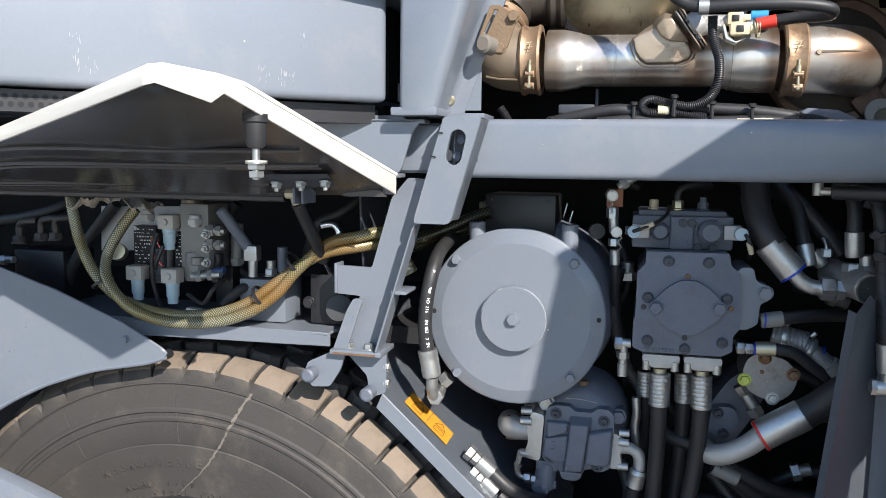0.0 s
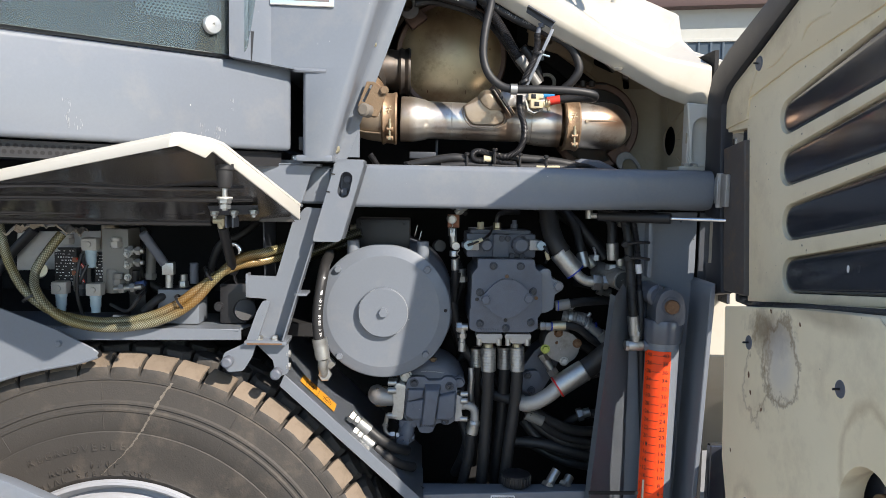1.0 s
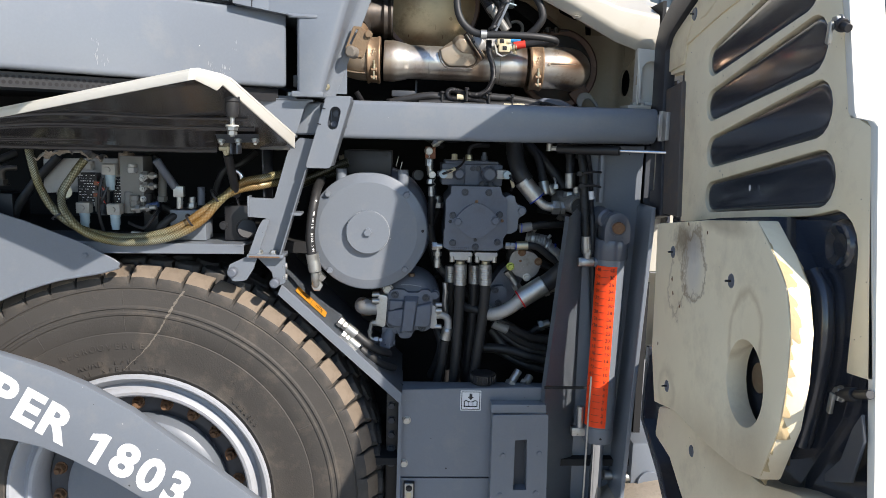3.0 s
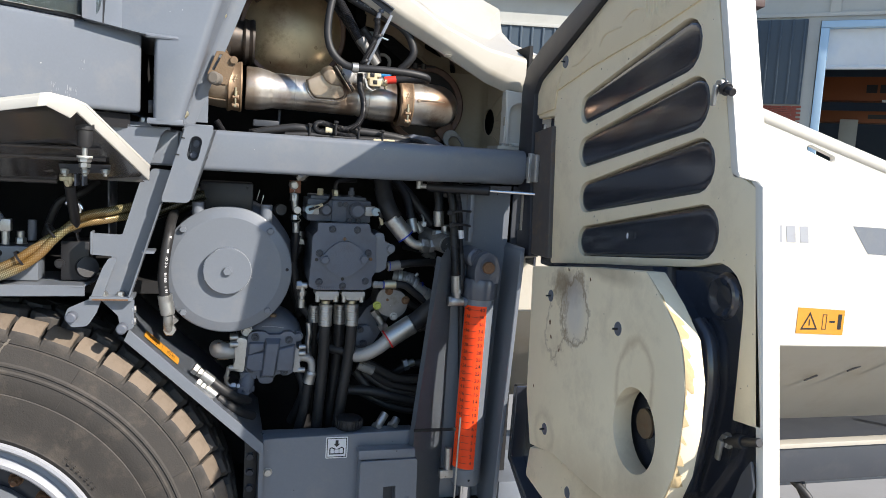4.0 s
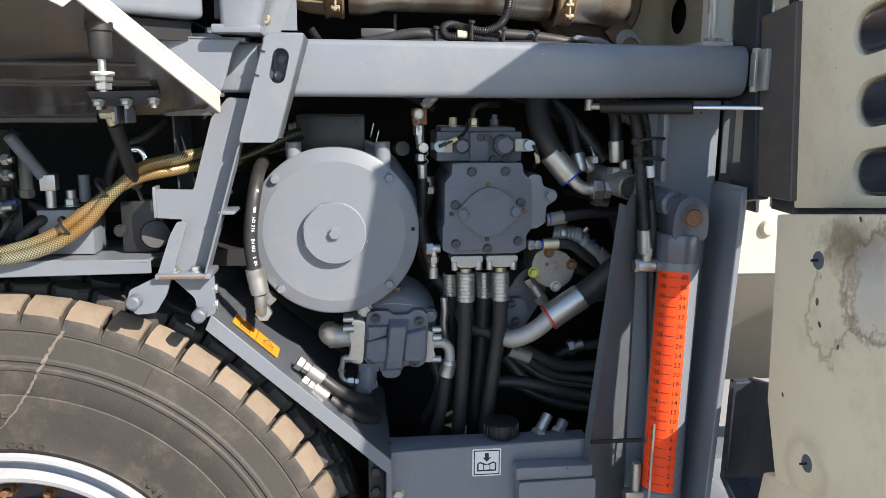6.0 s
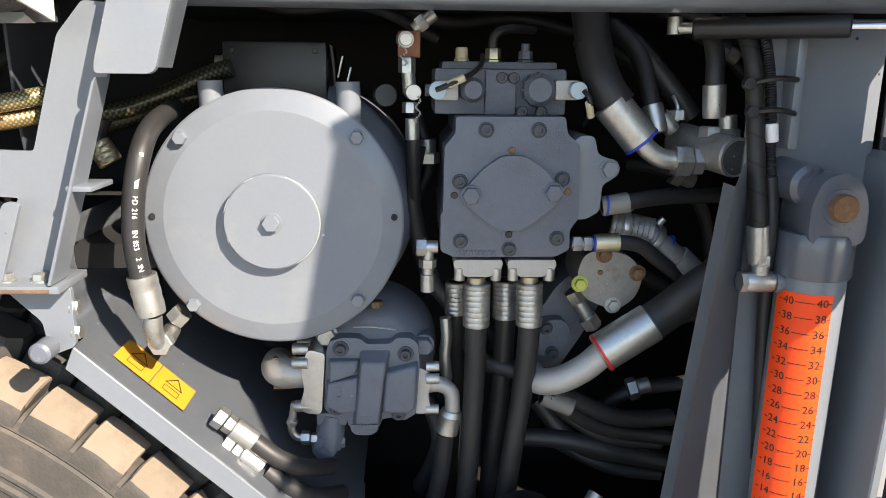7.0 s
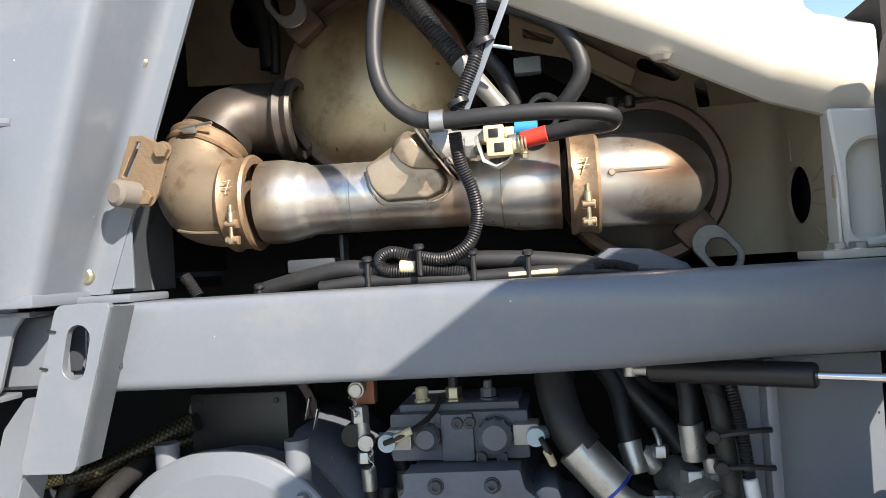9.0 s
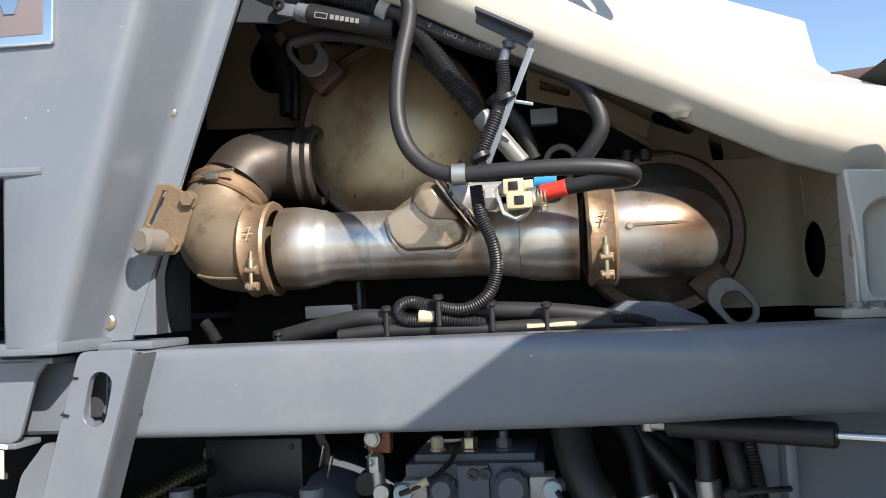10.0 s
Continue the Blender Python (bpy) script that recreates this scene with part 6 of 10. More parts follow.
mb = thing("manifold", "round-ended steel manifold with screwed fittings", "manifold", (0.586, 0.06, 1.538))
part("barrel", lathe([(0, 0), (0.024, 0), (0.0265, 0.003), (0.0265, 0.12), (0, 0.12)], (0.591, 0.035, 1.546), (-0.3, 1, 0.1), 32), CAST_WORN, mb)
part("end_cap", lathe([(0, -0.001), (0.0225, -0.001), (0.0235, 0), (0, 0)], (0.591, 0.034, 1.546), (-0.3, 1, 0.1), 32), STAMPED, mb, "stamped round end cap, dark and mottled")
part("cap_ring", lathe([(0.0225, -0.002), (0.0255, -0.002), (0.0265, 0.001), (0.0225, 0.001)], (0.591, 0.034, 1.546), (-0.3, 1, 0.1), 36), ZINC, mb)
part("fitting", join(hexagon((0.571, 0.08, 1.567), Z, 0.026, 0.016, False), hexagon((0.597, 0.08, 1.564), Z, 0.03, 0.016, False), rod((0.597, 0.08, 1.563), (0.594, 0.08, 1.598), 0.012)), ZINC, mb)
hose([(0.575, 0.08, 1.595), (0.572, 0.08, 1.637), (0.572, 0.09, 1.681), (0.562, 0.12, 1.736)], 0.0125, "black hose rising from the manifold", [(0, 0.044, ZINC, 1)])
hose([(0.51, 0.11, 1.572), (0.501, 0.12, 1.614), (0.491, 0.15, 1.674), (0.458, 0.18, 1.719)], 0.012, "black hose behind the manifold", [(0, 0.04, ZINC, 1)])
hose([(0.534, 0.12, 1.574), (0.512, 0.12, 1.6), (0.501, 0.15, 1.638), (0.49, 0.18, 1.682)], 0.010, "thin black hose behind the manifold", [(0, 0.03, ZINC, 1)])
hose([(0.571, 0.15, 1.591), (0.525, 0.16, 1.649), (0.484, 0.17, 1.693), (0.446, 0.2, 1.727)], 0.015, "black hose crossing the top of the bay")
single("bent_pipe", sweep([(0.539, 0.12, 1.587), (0.539, 0.12, 1.607), (0.535, 0.13, 1.621)], 0.0035, 8), ZINC, "thin bent steel pipe behind the manifold", "pipe", "hose fittings")
single("pipe_nut", hexagon((0.539, 0.12, 1.589), Z, 0.02, 0.014, False), ZINC, "plated hexagon nut on the thin pipe", "fitting", "hose fittings")

# side hoses of the pump
hose([(0.432, 0.085, 1.473), (0.472, 0.085, 1.48), (0.529, 0.11, 1.483), (0.651, 0.16, 1.479)], 0.0115, "black hose with blue-ringed ferrule beside the pump", [(0, 0.038, GREENISH, 1)])
single("hose_ring", lathe([(0.008, 0), (0.0145, 0), (0.0145, 0.003), (0.008, 0.003)], (0.436, 0.085, 1.474), X, 20), BLUE, "blue plastic hose ring", "ring", "hose rings")
hose([(0.426, 0.085, 1.422), (0.46, 0.085, 1.423), (0.492, 0.09, 1.416), (0.525, 0.1, 1.391), (0.582, 0.12, 1.354), (0.68, 0.16, 1.317)], 0.0105, "black hose curving under the motor", [(0, 0.034, ZINC_Y, 1)])
single("union_nut", join(hexagon((0.394, 0.085, 1.421), X, 0.019, 0.013, False), hexagon((0.409, 0.085, 1.421), X, 0.018, 0.012, False), rod((0.392, 0.085, 1.421), (0.428, 0.085, 1.421), 0.007)), ZINC, "plated union on the pump", "fitting", "hose fittings")
single("hose_ring", lathe([(0.006, 0), (0.0115, 0), (0.0115, 0.003), (0.006, 0.003)], (0.422, 0.085, 1.421), X, 20), BLUE, "blue plastic hose ring", "ring", "hose rings")
hose([(0.462, 0.14, 1.437), (0.5, 0.13, 1.43), (0.54, 0.12, 1.402), (0.581, 0.12, 1.366)], 0.0185, "hose in clear protective sleeve behind the motor", [(0, 0.06, CAST_WORN), (-1, 0.04, GREENISH, 1)], material=CAST_WORN)
for k, (p, dr) in enumerate((((0.478, 0.136, 1.4345), (1, 0, -0.15)), ((0.52, 0.126, 1.417), (0.8, 0, -0.5)))):
    single("crimp_collar", join(lathe([(0.016, -0.005), (0.0245, -0.005), (0.0255, 0), (0.0245, 0.005), (0.016, 0.005)], p, dr, 24), rod(Vector(p) + Vector((0.004, -0.004, 0.024)), Vector(p) + Vector((0.012, -0.006, 0.033)), 0.005, n=10)), ZINC, "steel crimp collar on the sleeved hose", "clamp", "hose clamps")
single("hose_ring", lathe([(0.01, 0), (0.021, 0), (0.021, 0.003), (0.01, 0.003)], (0.536, 0.125, 1.408), (0.8, 0, -0.6), 20), BLUE, "blue plastic hose ring", "ring", "hose rings")
hose([(0.37, 0.13, 1.176), (0.394, 0.13, 1.166), (0.474, 0.16, 1.107), (0.613, 0.2, 1.068)], 0.012, "black hose with plated end low in the bay", [(0, 0.05, GREENISH, 1)])
hose([(0.232, 0.2, 1.301), (0.274, 0.16, 1.229), (0.33, 0.14, 1.212), (0.411, 0.14, 1.17), (0.498, 0.16, 1.125), (0.587, 0.18, 1.116)], 0.014, "black hose sagging across the bay")
hose([(0.334, 0.18, 1.086), (0.418, 0.17, 1.083), (0.52, 0.17, 1.056), (0.616, 0.2, 1.021)], 0.015, "black hose low in the bay")
hose([(0.18, 0.16, 1.547), (0.172, 0.15, 1.471), (0.201, 0.17, 1.353), (0.241, 0.18, 1.265), (0.231, 0.22, 1.005)], 0.013, "black hose between generator and pump")
hose([(0.373, 0.2, 1.139), (0.451, 0.18, 1.064), (0.598, 0.2, 1.031)], 0.014, "black hose low in the bay")
hose([(0.199, 0.16, 1.16), (0.217, 0.14, 1.096), (0.189, 0.2, 0.988)], 0.014, "black hose low in the bay")
hose([(0.395, 0.2, 1.134), (0.481, 0.17, 1.088), (0.579, 0.2, 1.062)], 0.012, "black hose low in the bay")
hose([(0.383, 0.22, 1.074), (0.488, 0.19, 1.028), (0.582, 0.2, 1.006)], 0.012, "black hose low in the bay")

# printed hose on the left of the generator
lh = thing("printed_hose", "black hose with white print and a bent plated end", "hose", (-0.151, 0.03, 1.589), "hoses")
pts = [(-0.146, 0.12, 1.599), (-0.148, 0.03, 1.581), (-0.15, -0.015, 1.551), (-0.157, -0.028, 1.501), (-0.16, -0.03, 1.449), (-0.155, -0.028, 1.4)]
part("tube", sweep(pts, 0.0132, 16), RUBBER, lh)
a, b = Vector((-0.155, -0.028, 1.405)), Vector((-0.146, -0.025, 1.351))
part("ferrule", lathe([(0.01, 0), (0.0178, 0), (0.018, 0.012), (0.0172, 0.014), (0.018, 0.02), (0.0172, 0.03), (0.018, 0.036), (0.017, 0.05), (0.01, 0.052)], a, b - a, 24), ZINC, lh)
part("elbow", sweep([a.lerp(b, 0.95), (-0.147, -0.02, 1.329), (-0.145, 0, 1.308), (-0.151, 0.06, 1.306)], 0.0115, 16), ZINC, lh)
part("nut", hexagon((-0.143, -0.005, 1.313), -Y, 0.028, 0.014, False), ZINC, lh)
part("nut", hexagon((-0.146, 0.06, 1.32), (0.7, 0, 0.7), 0.026, 0.018, False), ZINC, lh)
run = [Vector(p) for p in pts[2:]]
cp = resample(curve_points(run, 10), 0.0014)
word = "----------  HD 216   EN 853  2 SN  16"
for i, ch in enumerate(word):
    k = 2 + i * 3
    if ch == " " or k + 1 >= len(cp):
        continue
    d = (cp[k + 1] - cp[k - 1]).normalized()
    o = (Vector((0.262, -0.881, 1.659)) - cp[k])
    o = (o - d * o.dot(d)).normalized()
    fr = facing(cp[k] + o * 0.0134, d, o.cross(d))
    if ch == "-":
        part("print_bar", transformed(plate([(-0.0024, -0.0022), (0.002, -0.0022), (0.002, 0.0022), (-0.0024, 0.0022)], 0.001, 0.001, "z", bevel=0), fr), WHITE, lh)
    else:
        lettering(ch, 0.0085, fr, WHITE, lh, "print")

# braided cable of the generator
hose([(-0.068, 0.12, 1.652), (-0.099, 0.12, 1.642), (-0.148, 0.11, 1.619), (-0.198, 0.09, 1.599), (-0.232, 0.07, 1.593)], 0.0125, "sheathed braided cable running to the generator", material=BRAID_DARK, name="braided_cable")
hose([(-0.092, 0.16, 1.621), (-0.161, 0.14, 1.603), (-0.214, 0.12, 1.582), (-0.256, 0.1, 1.573)], 0.0125, "sheathed braided cable running to the generator", material=BRAID_DARK, name="braided_cable")
hose([(-0.226, 0.08, 1.589), (-0.235, 0.07, 1.561), (-0.217, 0.07, 1.53)], 0.013, "black hose beside the strut", [(-1, 0.03, ZINC_Y)])
# fittings on the arch sheet
for k, (p, q) in enumerate((((-0.083, 0, 1.21), (-0.036, 0, 1.172)), ((-0.075, 0, 1.173), (-0.021, 0, 1.129)))):
    d = (Vector(q) - Vector(p)).normalized()
    h = thing("return_line", "black return line with plated screw fittings", "hose", p, "hoses")
    part("tube", sweep([q, Vector(q) + d * 0.04, Vector(q) + d * 0.08 + Y * 0.02, Vector(q) + d * 0.12 + Y * 0.07], 0.0125, 14), RUBBER, h)
    part("ferrule", rod(Vector(p) + d * 0.028, Vector(p) + d * 0.062, 0.0145, n=20), ZINC, h)
    part("nut", join(hexagon(Vector(p), d, 0.026, 0.014, False), hexagon(Vector(p) + d * 0.016, d, 0.022, 0.012, False)), ZINC, h)

# copper-brown test coupling with chain
tc = thing("test_coupling", "brown bracket with plated test couplings and a small chain", "fitting", (0.168, 0.1, 1.686))
part("bracket", box((0.168, 0.12, 1.685), (0.03, 0.02, 0.034), 0.002), COPPER, tc)
part("coupling", join(rod((0.164, 0.09, 1.69), (0.161, 0.12, 1.691), 0.011), rod((0.164, 0.085, 1.69), (0.163, 0.1, 1.69), 0.0085), hexagon((0.165, 0.1, 1.648), Z, 0.02, 0.02, False), rod((0.169, 0.1, 1.621), (0.166, 0.1, 1.659), 0.009), hexagon((0.169, 0.1, 1.596), Z, 0.018, 0.014, False), rod((0.172, 0.1, 1.589), (0.173, 0.1, 1.56), 0.0095)), ZINC, tc)
part("coupling", join(rod((0.174, 0.12, 1.704), (0.202, 0.12, 1.725), 0.0085), hexagon((0.18, 0.12, 1.709), (0.8, 0, 0.6), 0.02, 0.012, False)), ZINC, tc)
part("knob", rod((0.174, 0.085, 1.623), (0.172, 0.105, 1.623), 0.0105, n=18), ZINC, tc)
ch = None
for k in range(12):
    p = Vector((0.161, 0.085, 1.683)) + Vector((-0.006 + 0.009 * abs(math.sin(k * 0.5)), 0, -0.0022 * k))
    b = rod(p, p + Vector((0.002, 0, -0.002)), 0.0012, n=6, bevel=0)
    ch = b if ch is None else join(ch, b)
part("chain", ch, ZINC, tc)
ch = None
for k in range(14):
    p = Vector((0.179, 0.085, 1.618)) + Vector((0.003 * math.sin(k * 0.9), 0, -0.0024 * k))
    b = rod(p, p + Vector((0.002, 0, -0.002)), 0.0012, n=6, bevel=0)
    ch = b if ch is None else join(ch, b)
part("chain", ch, ZINC, tc)
hose([(0.174, 0.1, 1.562), (0.174, 0.11, 1.53), (0.178, 0.16, 1.453)], 0.009, "thin black hose below the test coupling")
single("round_plug", rod((0.136, 0.16, 1.617), (0.132, 0.2, 1.615), 0.016, n=20), BLACK, "round black plug behind the generator", "plug")

# filler cap behind the cover panel
fc = thing("filler_cap", "ribbed black filler cap on a neck", "cap", (0.337, 0.05, 1.028))
part("neck", rod((0.338, 0.05, 0.999), (0.337, 0.05, 1.037), 0.03), BLACK, fc)
part("cap", lathe([(0, 0.03), (0.028, 0.03), (0.036, 0.026), (0.037, 0.0), (0, 0.0)], (0.337, 0.05, 1.019), Z, 36), BLACK, fc)
for k in range(24):
    g = 2 * math.pi * k / 24
    part("grip", box(Vector((0.337, 0.05, 1.019)) + Vector((0.037 * math.cos(g), 0.037 * math.sin(g), 0.012)), (0.004, 0.004, 0.022), 0.001), BLACK, fc)
for p, q in (((0.417, 0.05, 1.009), (0.445, 0.07, 1.047)), ((0.461, 0.05, 1.009), (0.48, 0.07, 1.03))):
    single("pipe_stub", join(rod(p, q, 0.012), hexagon(p, Vector(q) - Vector(p), 0.03, 0.012, False)), ZINC, "short plated pipe stub", "fitting", "hose fittings")

# hoses and lines deep in the bay
for pts, r in (([(0.129, 0.3, 1.757), (0.229, 0.3, 1.725), (0.348, 0.32, 1.734), (0.482, 0.3, 1.693), (0.605, 0.3, 1.61)], 0.012), ([(0.527, 0.26, 1.762), (0.58, 0.24, 1.722), (0.631, 0.22, 1.691), (0.682, 0.22, 1.645)], 0.011),
               ([(0.545, 0.2, 1.742), (0.6, 0.18, 1.726), (0.662, 0.18, 1.705), (0.721, 0.2, 1.721)], 0.009), ([(0.407, 0.3, 1.39), (0.493, 0.28, 1.359), (0.597, 0.26, 1.302), (0.682, 0.26, 1.22), (0.718, 0.28, 1.075)], 0.013),
               ([(0.175, 0.3, 1.258), (0.229, 0.3, 1.296), (0.302, 0.28, 1.228), (0.358, 0.28, 1.112)], 0.011), ([(-0.116, 0.26, 1.768), (-0.008, 0.24, 1.736), (0.101, 0.26, 1.746), (0.213, 0.28, 1.7)], 0.009),
               ([(0.463, 0.22, 1.206), (0.533, 0.2, 1.259), (0.623, 0.2, 1.286), (0.685, 0.22, 1.324)], 0.012), ([(0.454, 0.24, 1.074), (0.527, 0.22, 1.142), (0.629, 0.22, 1.161), (0.712, 0.24, 1.19)], 0.012),
               ([(0.174, 0.24, 1.595), (0.199, 0.22, 1.516), (0.172, 0.24, 1.428), (0.204, 0.26, 1.309)], 0.01), ([(0.516, 0.26, 1.512), (0.573, 0.22, 1.501), (0.626, 0.22, 1.443), (0.656, 0.24, 1.353)], 0.01)):
    hose(pts, r, "black hose deep in the bay behind the pump")
for p, d in (((0.618, 0.2, 1.692), (1, 0, -0.5)), ((0.654, 0.17, 1.703), (1, 0, -0.3)), ((0.57, 0.21, 1.504), (1, 0, -0.4)), ((0.531, 0.19, 1.265), (1, 0, 0.4)), ((0.196, 0.21, 1.517), (0, 0, 1)), ((0.524, 0.21, 1.15), (1, 0, 0.3))):
    single("hose_nut", join(hexagon(p, d, 0.032, 0.016, False), rod(p, Vector(p) + Vector(d).normalized() * 0.036, 0.0125, n=16)), ZINC, "plated union nut on a hose deep in the bay", "hose fitting", "hose fittings")
# ---- exhaust system above the tube ----
def exhaust():
    t = thing("exhaust_pipe", "heat-tinted stainless exhaust pipe with band clamps", "exhaust pipe", (0.2, 0.17, 1.9))
    yc = 0.17
    # necked middle pipe
    ax0 = Vector((0.028, yc, 1.946))
    ax1 = Vector((0.45, yc, 1.939))
    d = (ax1 - ax0)
    prof = [(0.04, 0), (0.0575, 0.001), (0.0585, 0.006), (0.0585, 0.03), (0.0565, 0.042), (0.0528, 0.058), (0.0524, 0.063), (0.0496, 0.068), (0.0485, 0.075), (0.0482, 0.13), (0.0487, 0.1305), (0.0487, 0.133), (0.0482, 0.1335), (0.0482, 0.3), (0.0468, 0.3035), (0.0468, 0.307), (0.0492, 0.311), (0.0505, 0.325), (0.0562, 0.35), (0.0578, 0.362), (0.0578, 0.40), (0.059, 0.412), (0.04, 0.414)]
    part("middle_pipe", lathe(prof, ax0, d, 56), STEEL, t, "bright stainless pipe")
    for s in (0.335,):
        part("seam", lathe([(0.046, 0), (0.0542, 0.0), (0.0544, 0.0012), (0.046, 0.0024)], ax0 + d.normalized() * s, d, 48), STEEL_HOT, t)
    # pressed injection pot welded onto the pipe
    def hull(pts, bevel):
        bm = bmesh.new()
        vs = [bm.verts.new(p) for p in pts]
        bmesh.ops.convex_hull(bm, input=vs)
        bmesh.ops.delete(bm, geom=[v for v in bm.verts if not v.link_faces], context="VERTS")
        bmesh.ops.dissolve_limit(bm, angle_limit=radians(12), verts=bm.verts[:], edges=bm.edges[:])
        return soften(bm, bevel, 3, 15)

    low = [(0.186, 1.978), (0.192, 1.952), (0.203, 1.936), (0.214, 1.929), (0.27, 1.929), (0.291, 1.937), (0.297, 1.952)]
    pot = part("injection_pot", hull([(x, 0.132 - 0.01 * (1.98 - z) / 0.05, z) for x, z in low] + [(x * 0.94 + 0.245 * 0.06, 0.108, z * 0.92 + 1.955 * 0.08) for x, z in low] + [(0.225, 0.13, 2.006), (0.2565, 0.128, 2.015), (0.232, 0.108, 1.996), (0.265, 0.106, 1.985), (0.19, 0.17, 1.97), (0.29, 0.17, 1.95)], 0.0035), STEEL_HOT, t, "pressed stainless injection pot", 40)
    part("pot_neck", hull([(0.222, 0.135, 2.0), (0.229, 0.125, 2.013), (0.244, 0.12, 2.022), (0.258, 0.12, 2.018), (0.228, 0.1, 1.993), (0.24, 0.093, 2.006), (0.256, 0.092, 2.006), (0.272, 0.096, 1.986), (0.252, 0.098, 1.968), (0.238, 0.1, 1.978), (0.29, 0.11, 1.965)], 0.005), STEEL_HOT, pot, "stepped neck of the pot", 40)
    part("weld", sweep([(0.184, 0.124, 1.972), (0.19, 0.118, 1.95), (0.2, 0.115, 1.934), (0.211, 0.113, 1.9255), (0.24, 0.112, 1.9245), (0.272, 0.113, 1.9245), (0.293, 0.116, 1.934), (0.301, 0.12, 1.95)], 0.0012, 8), STEEL_HOT, pot, "rusty weld bead")
    f0, f1 = Vector((0.261, 0.098, 2.018)), Vector((0.307, 0.094, 1.951))
    fd = (f1 - f0).normalized()
    fn = Vector((-fd.z, 0, fd.x))
    turn = Matrix((fd, Y, fn)).transposed().to_4x4()
    for o, w, mat in ((0.0, 0.056, STEEL), (0.006, 0.052, DRUM_DARK), (0.011, 0.054, STEEL_HOT)):
        m = turn.copy()
        m.translation = (f0 + f1) / 2 + fn * o + Y * 0.016
        part("nozzle_flange", transformed(plate(rounded([(-0.042, -w / 2), (0.041, -w / 2), (0.041, w / 2), (-0.042, w / 2)], 0.012), 0.0015, 0.003, "z", bevel=0.0008), m), mat, pot)
    # nozzle body, heat shield and couplers
    nb = part("nozzle", join(lathe([(0, 0), (0.02, 0), (0.024, 0.006), (0.022, 0.018), (0.016, 0.026), (0, 0.028)], (0.289, 0.1, 1.99), (0.8, -0.2, 0.55), 24), rod((0.296, 0.098, 1.985), (0.343, 0.092, 1.99), 0.0115, n=20), rod((0.3, 0.105, 2.003), (0.35, 0.1, 2.001), 0.01, n=18), hexagon((0.325, 0.094, 1.988), (1, 0, 0.05), 0.026, 0.012, False)), ALU, t, "cast injection nozzle")
    for p in ((0.283, 0.085, 1.996), (0.3, 0.088, 1.97)):
        part("screw", socket(p, (0.7, -0.6, 0.4), 0.005, 0.006), GREY_DARK, nb)
    part("heat_shield", transformed(plate(rounded([(0.343, 1.992), (0.349, 1.97), (0.362, 1.961), (0.378, 1.966), (0.384, 1.975), (0.38, 1.968), (0.363, 1.9585), (0.346, 1.966), (0.339, 1.99)], 0.002), 0.074, 0.03, bevel=0.0005), Matrix.Identity(4)), STEEL, nb, "bright bent heat shield")
    for p, q in (((0.348, 0.092, 2.002), (0.374, 0.09, 2.001)), ((0.352, 0.083, 1.981), (0.384, 0.08, 1.983))):
        p, q = Vector(p), Vector(q)
        k = part("quick_coupler", join(soften(box((p + q) / 2, ((q - p).length, 0.022, 0.021), 0), 0.003, 2), rod(q, q + X * 0.012, 0.0085, n=16)), CLEAR_Y, t, "cream plastic coupler")
        part("clip", soften(box((p + q) / 2 + Vector((0, -0.0115, 0)), (0.012, 0.002, 0.011), 0), 0.001), BLACK, k)
    for x in (0.392, 0.396, 0.4):
        part("clamp_ring", lathe([(0.0095, -0.001), (0.0115, -0.001), (0.0115, 0.001), (0.0095, 0.001)], (x, 0.08, 1.985), (1, 0, 0.1), 20), ZINC_Y, nb)
    part("clamp_screw", hexagon((0.398, 0.074, 1.973), -Z, 0.008, 0.007), ZINC_Y, nb)
    # band clamps
    for p0, hx in ((Vector((0.0, yc, 1.947)), 0.005), (Vector((0.47, yc, 1.939)), 0.47)):
        cl = part("band_clamp", lathe([(0.055, -0.02), (0.0655, -0.02), (0.068, -0.016), (0.064, -0.008), (0.0645, 0.006), (0.068, 0.015), (0.0655, 0.019), (0.055, 0.019)], p0, X, 56), CLAMP, t, "bronze-tinted band clamp")
        b = p0 + Vector((0.002, -0.064, -0.02))
        part("clamp_bolt", join(rod(b + Z * 0.014, b - Z * 0.036, 0.0028, n=10), hexagon(b - Z * 0.032, -Z, 0.009, 0.007, False), rod(b + Z * 0.004, b - Z * 0.01, 0.005, n=12)), ZINC_Y, cl, "plated clamp bolt")
        for u0, v0, u1, v1 in ((-0.006, 0.024, 0.006, 0.026), (0.004, 0.026, -0.003, 0.008), (-0.006, 0.016, 0.007, 0.017)):
            part("chalk_mark", sweep([p0 + Vector((u0, -0.0668 + 0.006 * abs(v0 - 0.01) * 10 * 0.1, v0)), p0 + Vector((u1, -0.0668 + 0.006 * abs(v1 - 0.01) * 10 * 0.1, v1))], 0.0007, 5), CLEAR_Y, cl)
        for dz in (-0.012, -0.034):
            part("trunnion", join(rod(b - Vector((0.008, 0, 0)) + Z * dz, b + Vector((0.008, 0, 0)) + Z * dz, 0.0045, n=12), box(b + Vector((0, 0.006, dz)), (0.018, 0.01, 0.012), 0.002)), CLAMP, cl)
    # left elbow that turns up and back
    elbow = [(0.0, yc, 1.947), (-0.03, yc, 1.948), (-0.062, yc + 0.004, 1.957), (-0.082, yc + 0.022, 1.985), (-0.083, yc + 0.045, 2.02), (-0.07, yc + 0.06, 2.05)]
    part("elbow", sweep(elbow, 0.056, 40, 6, ends=[0.06, 0.0605, 0.0605, 0.059, 0.057, 0.055]), STEEL_HOT, t, "brown-tinted elbow")
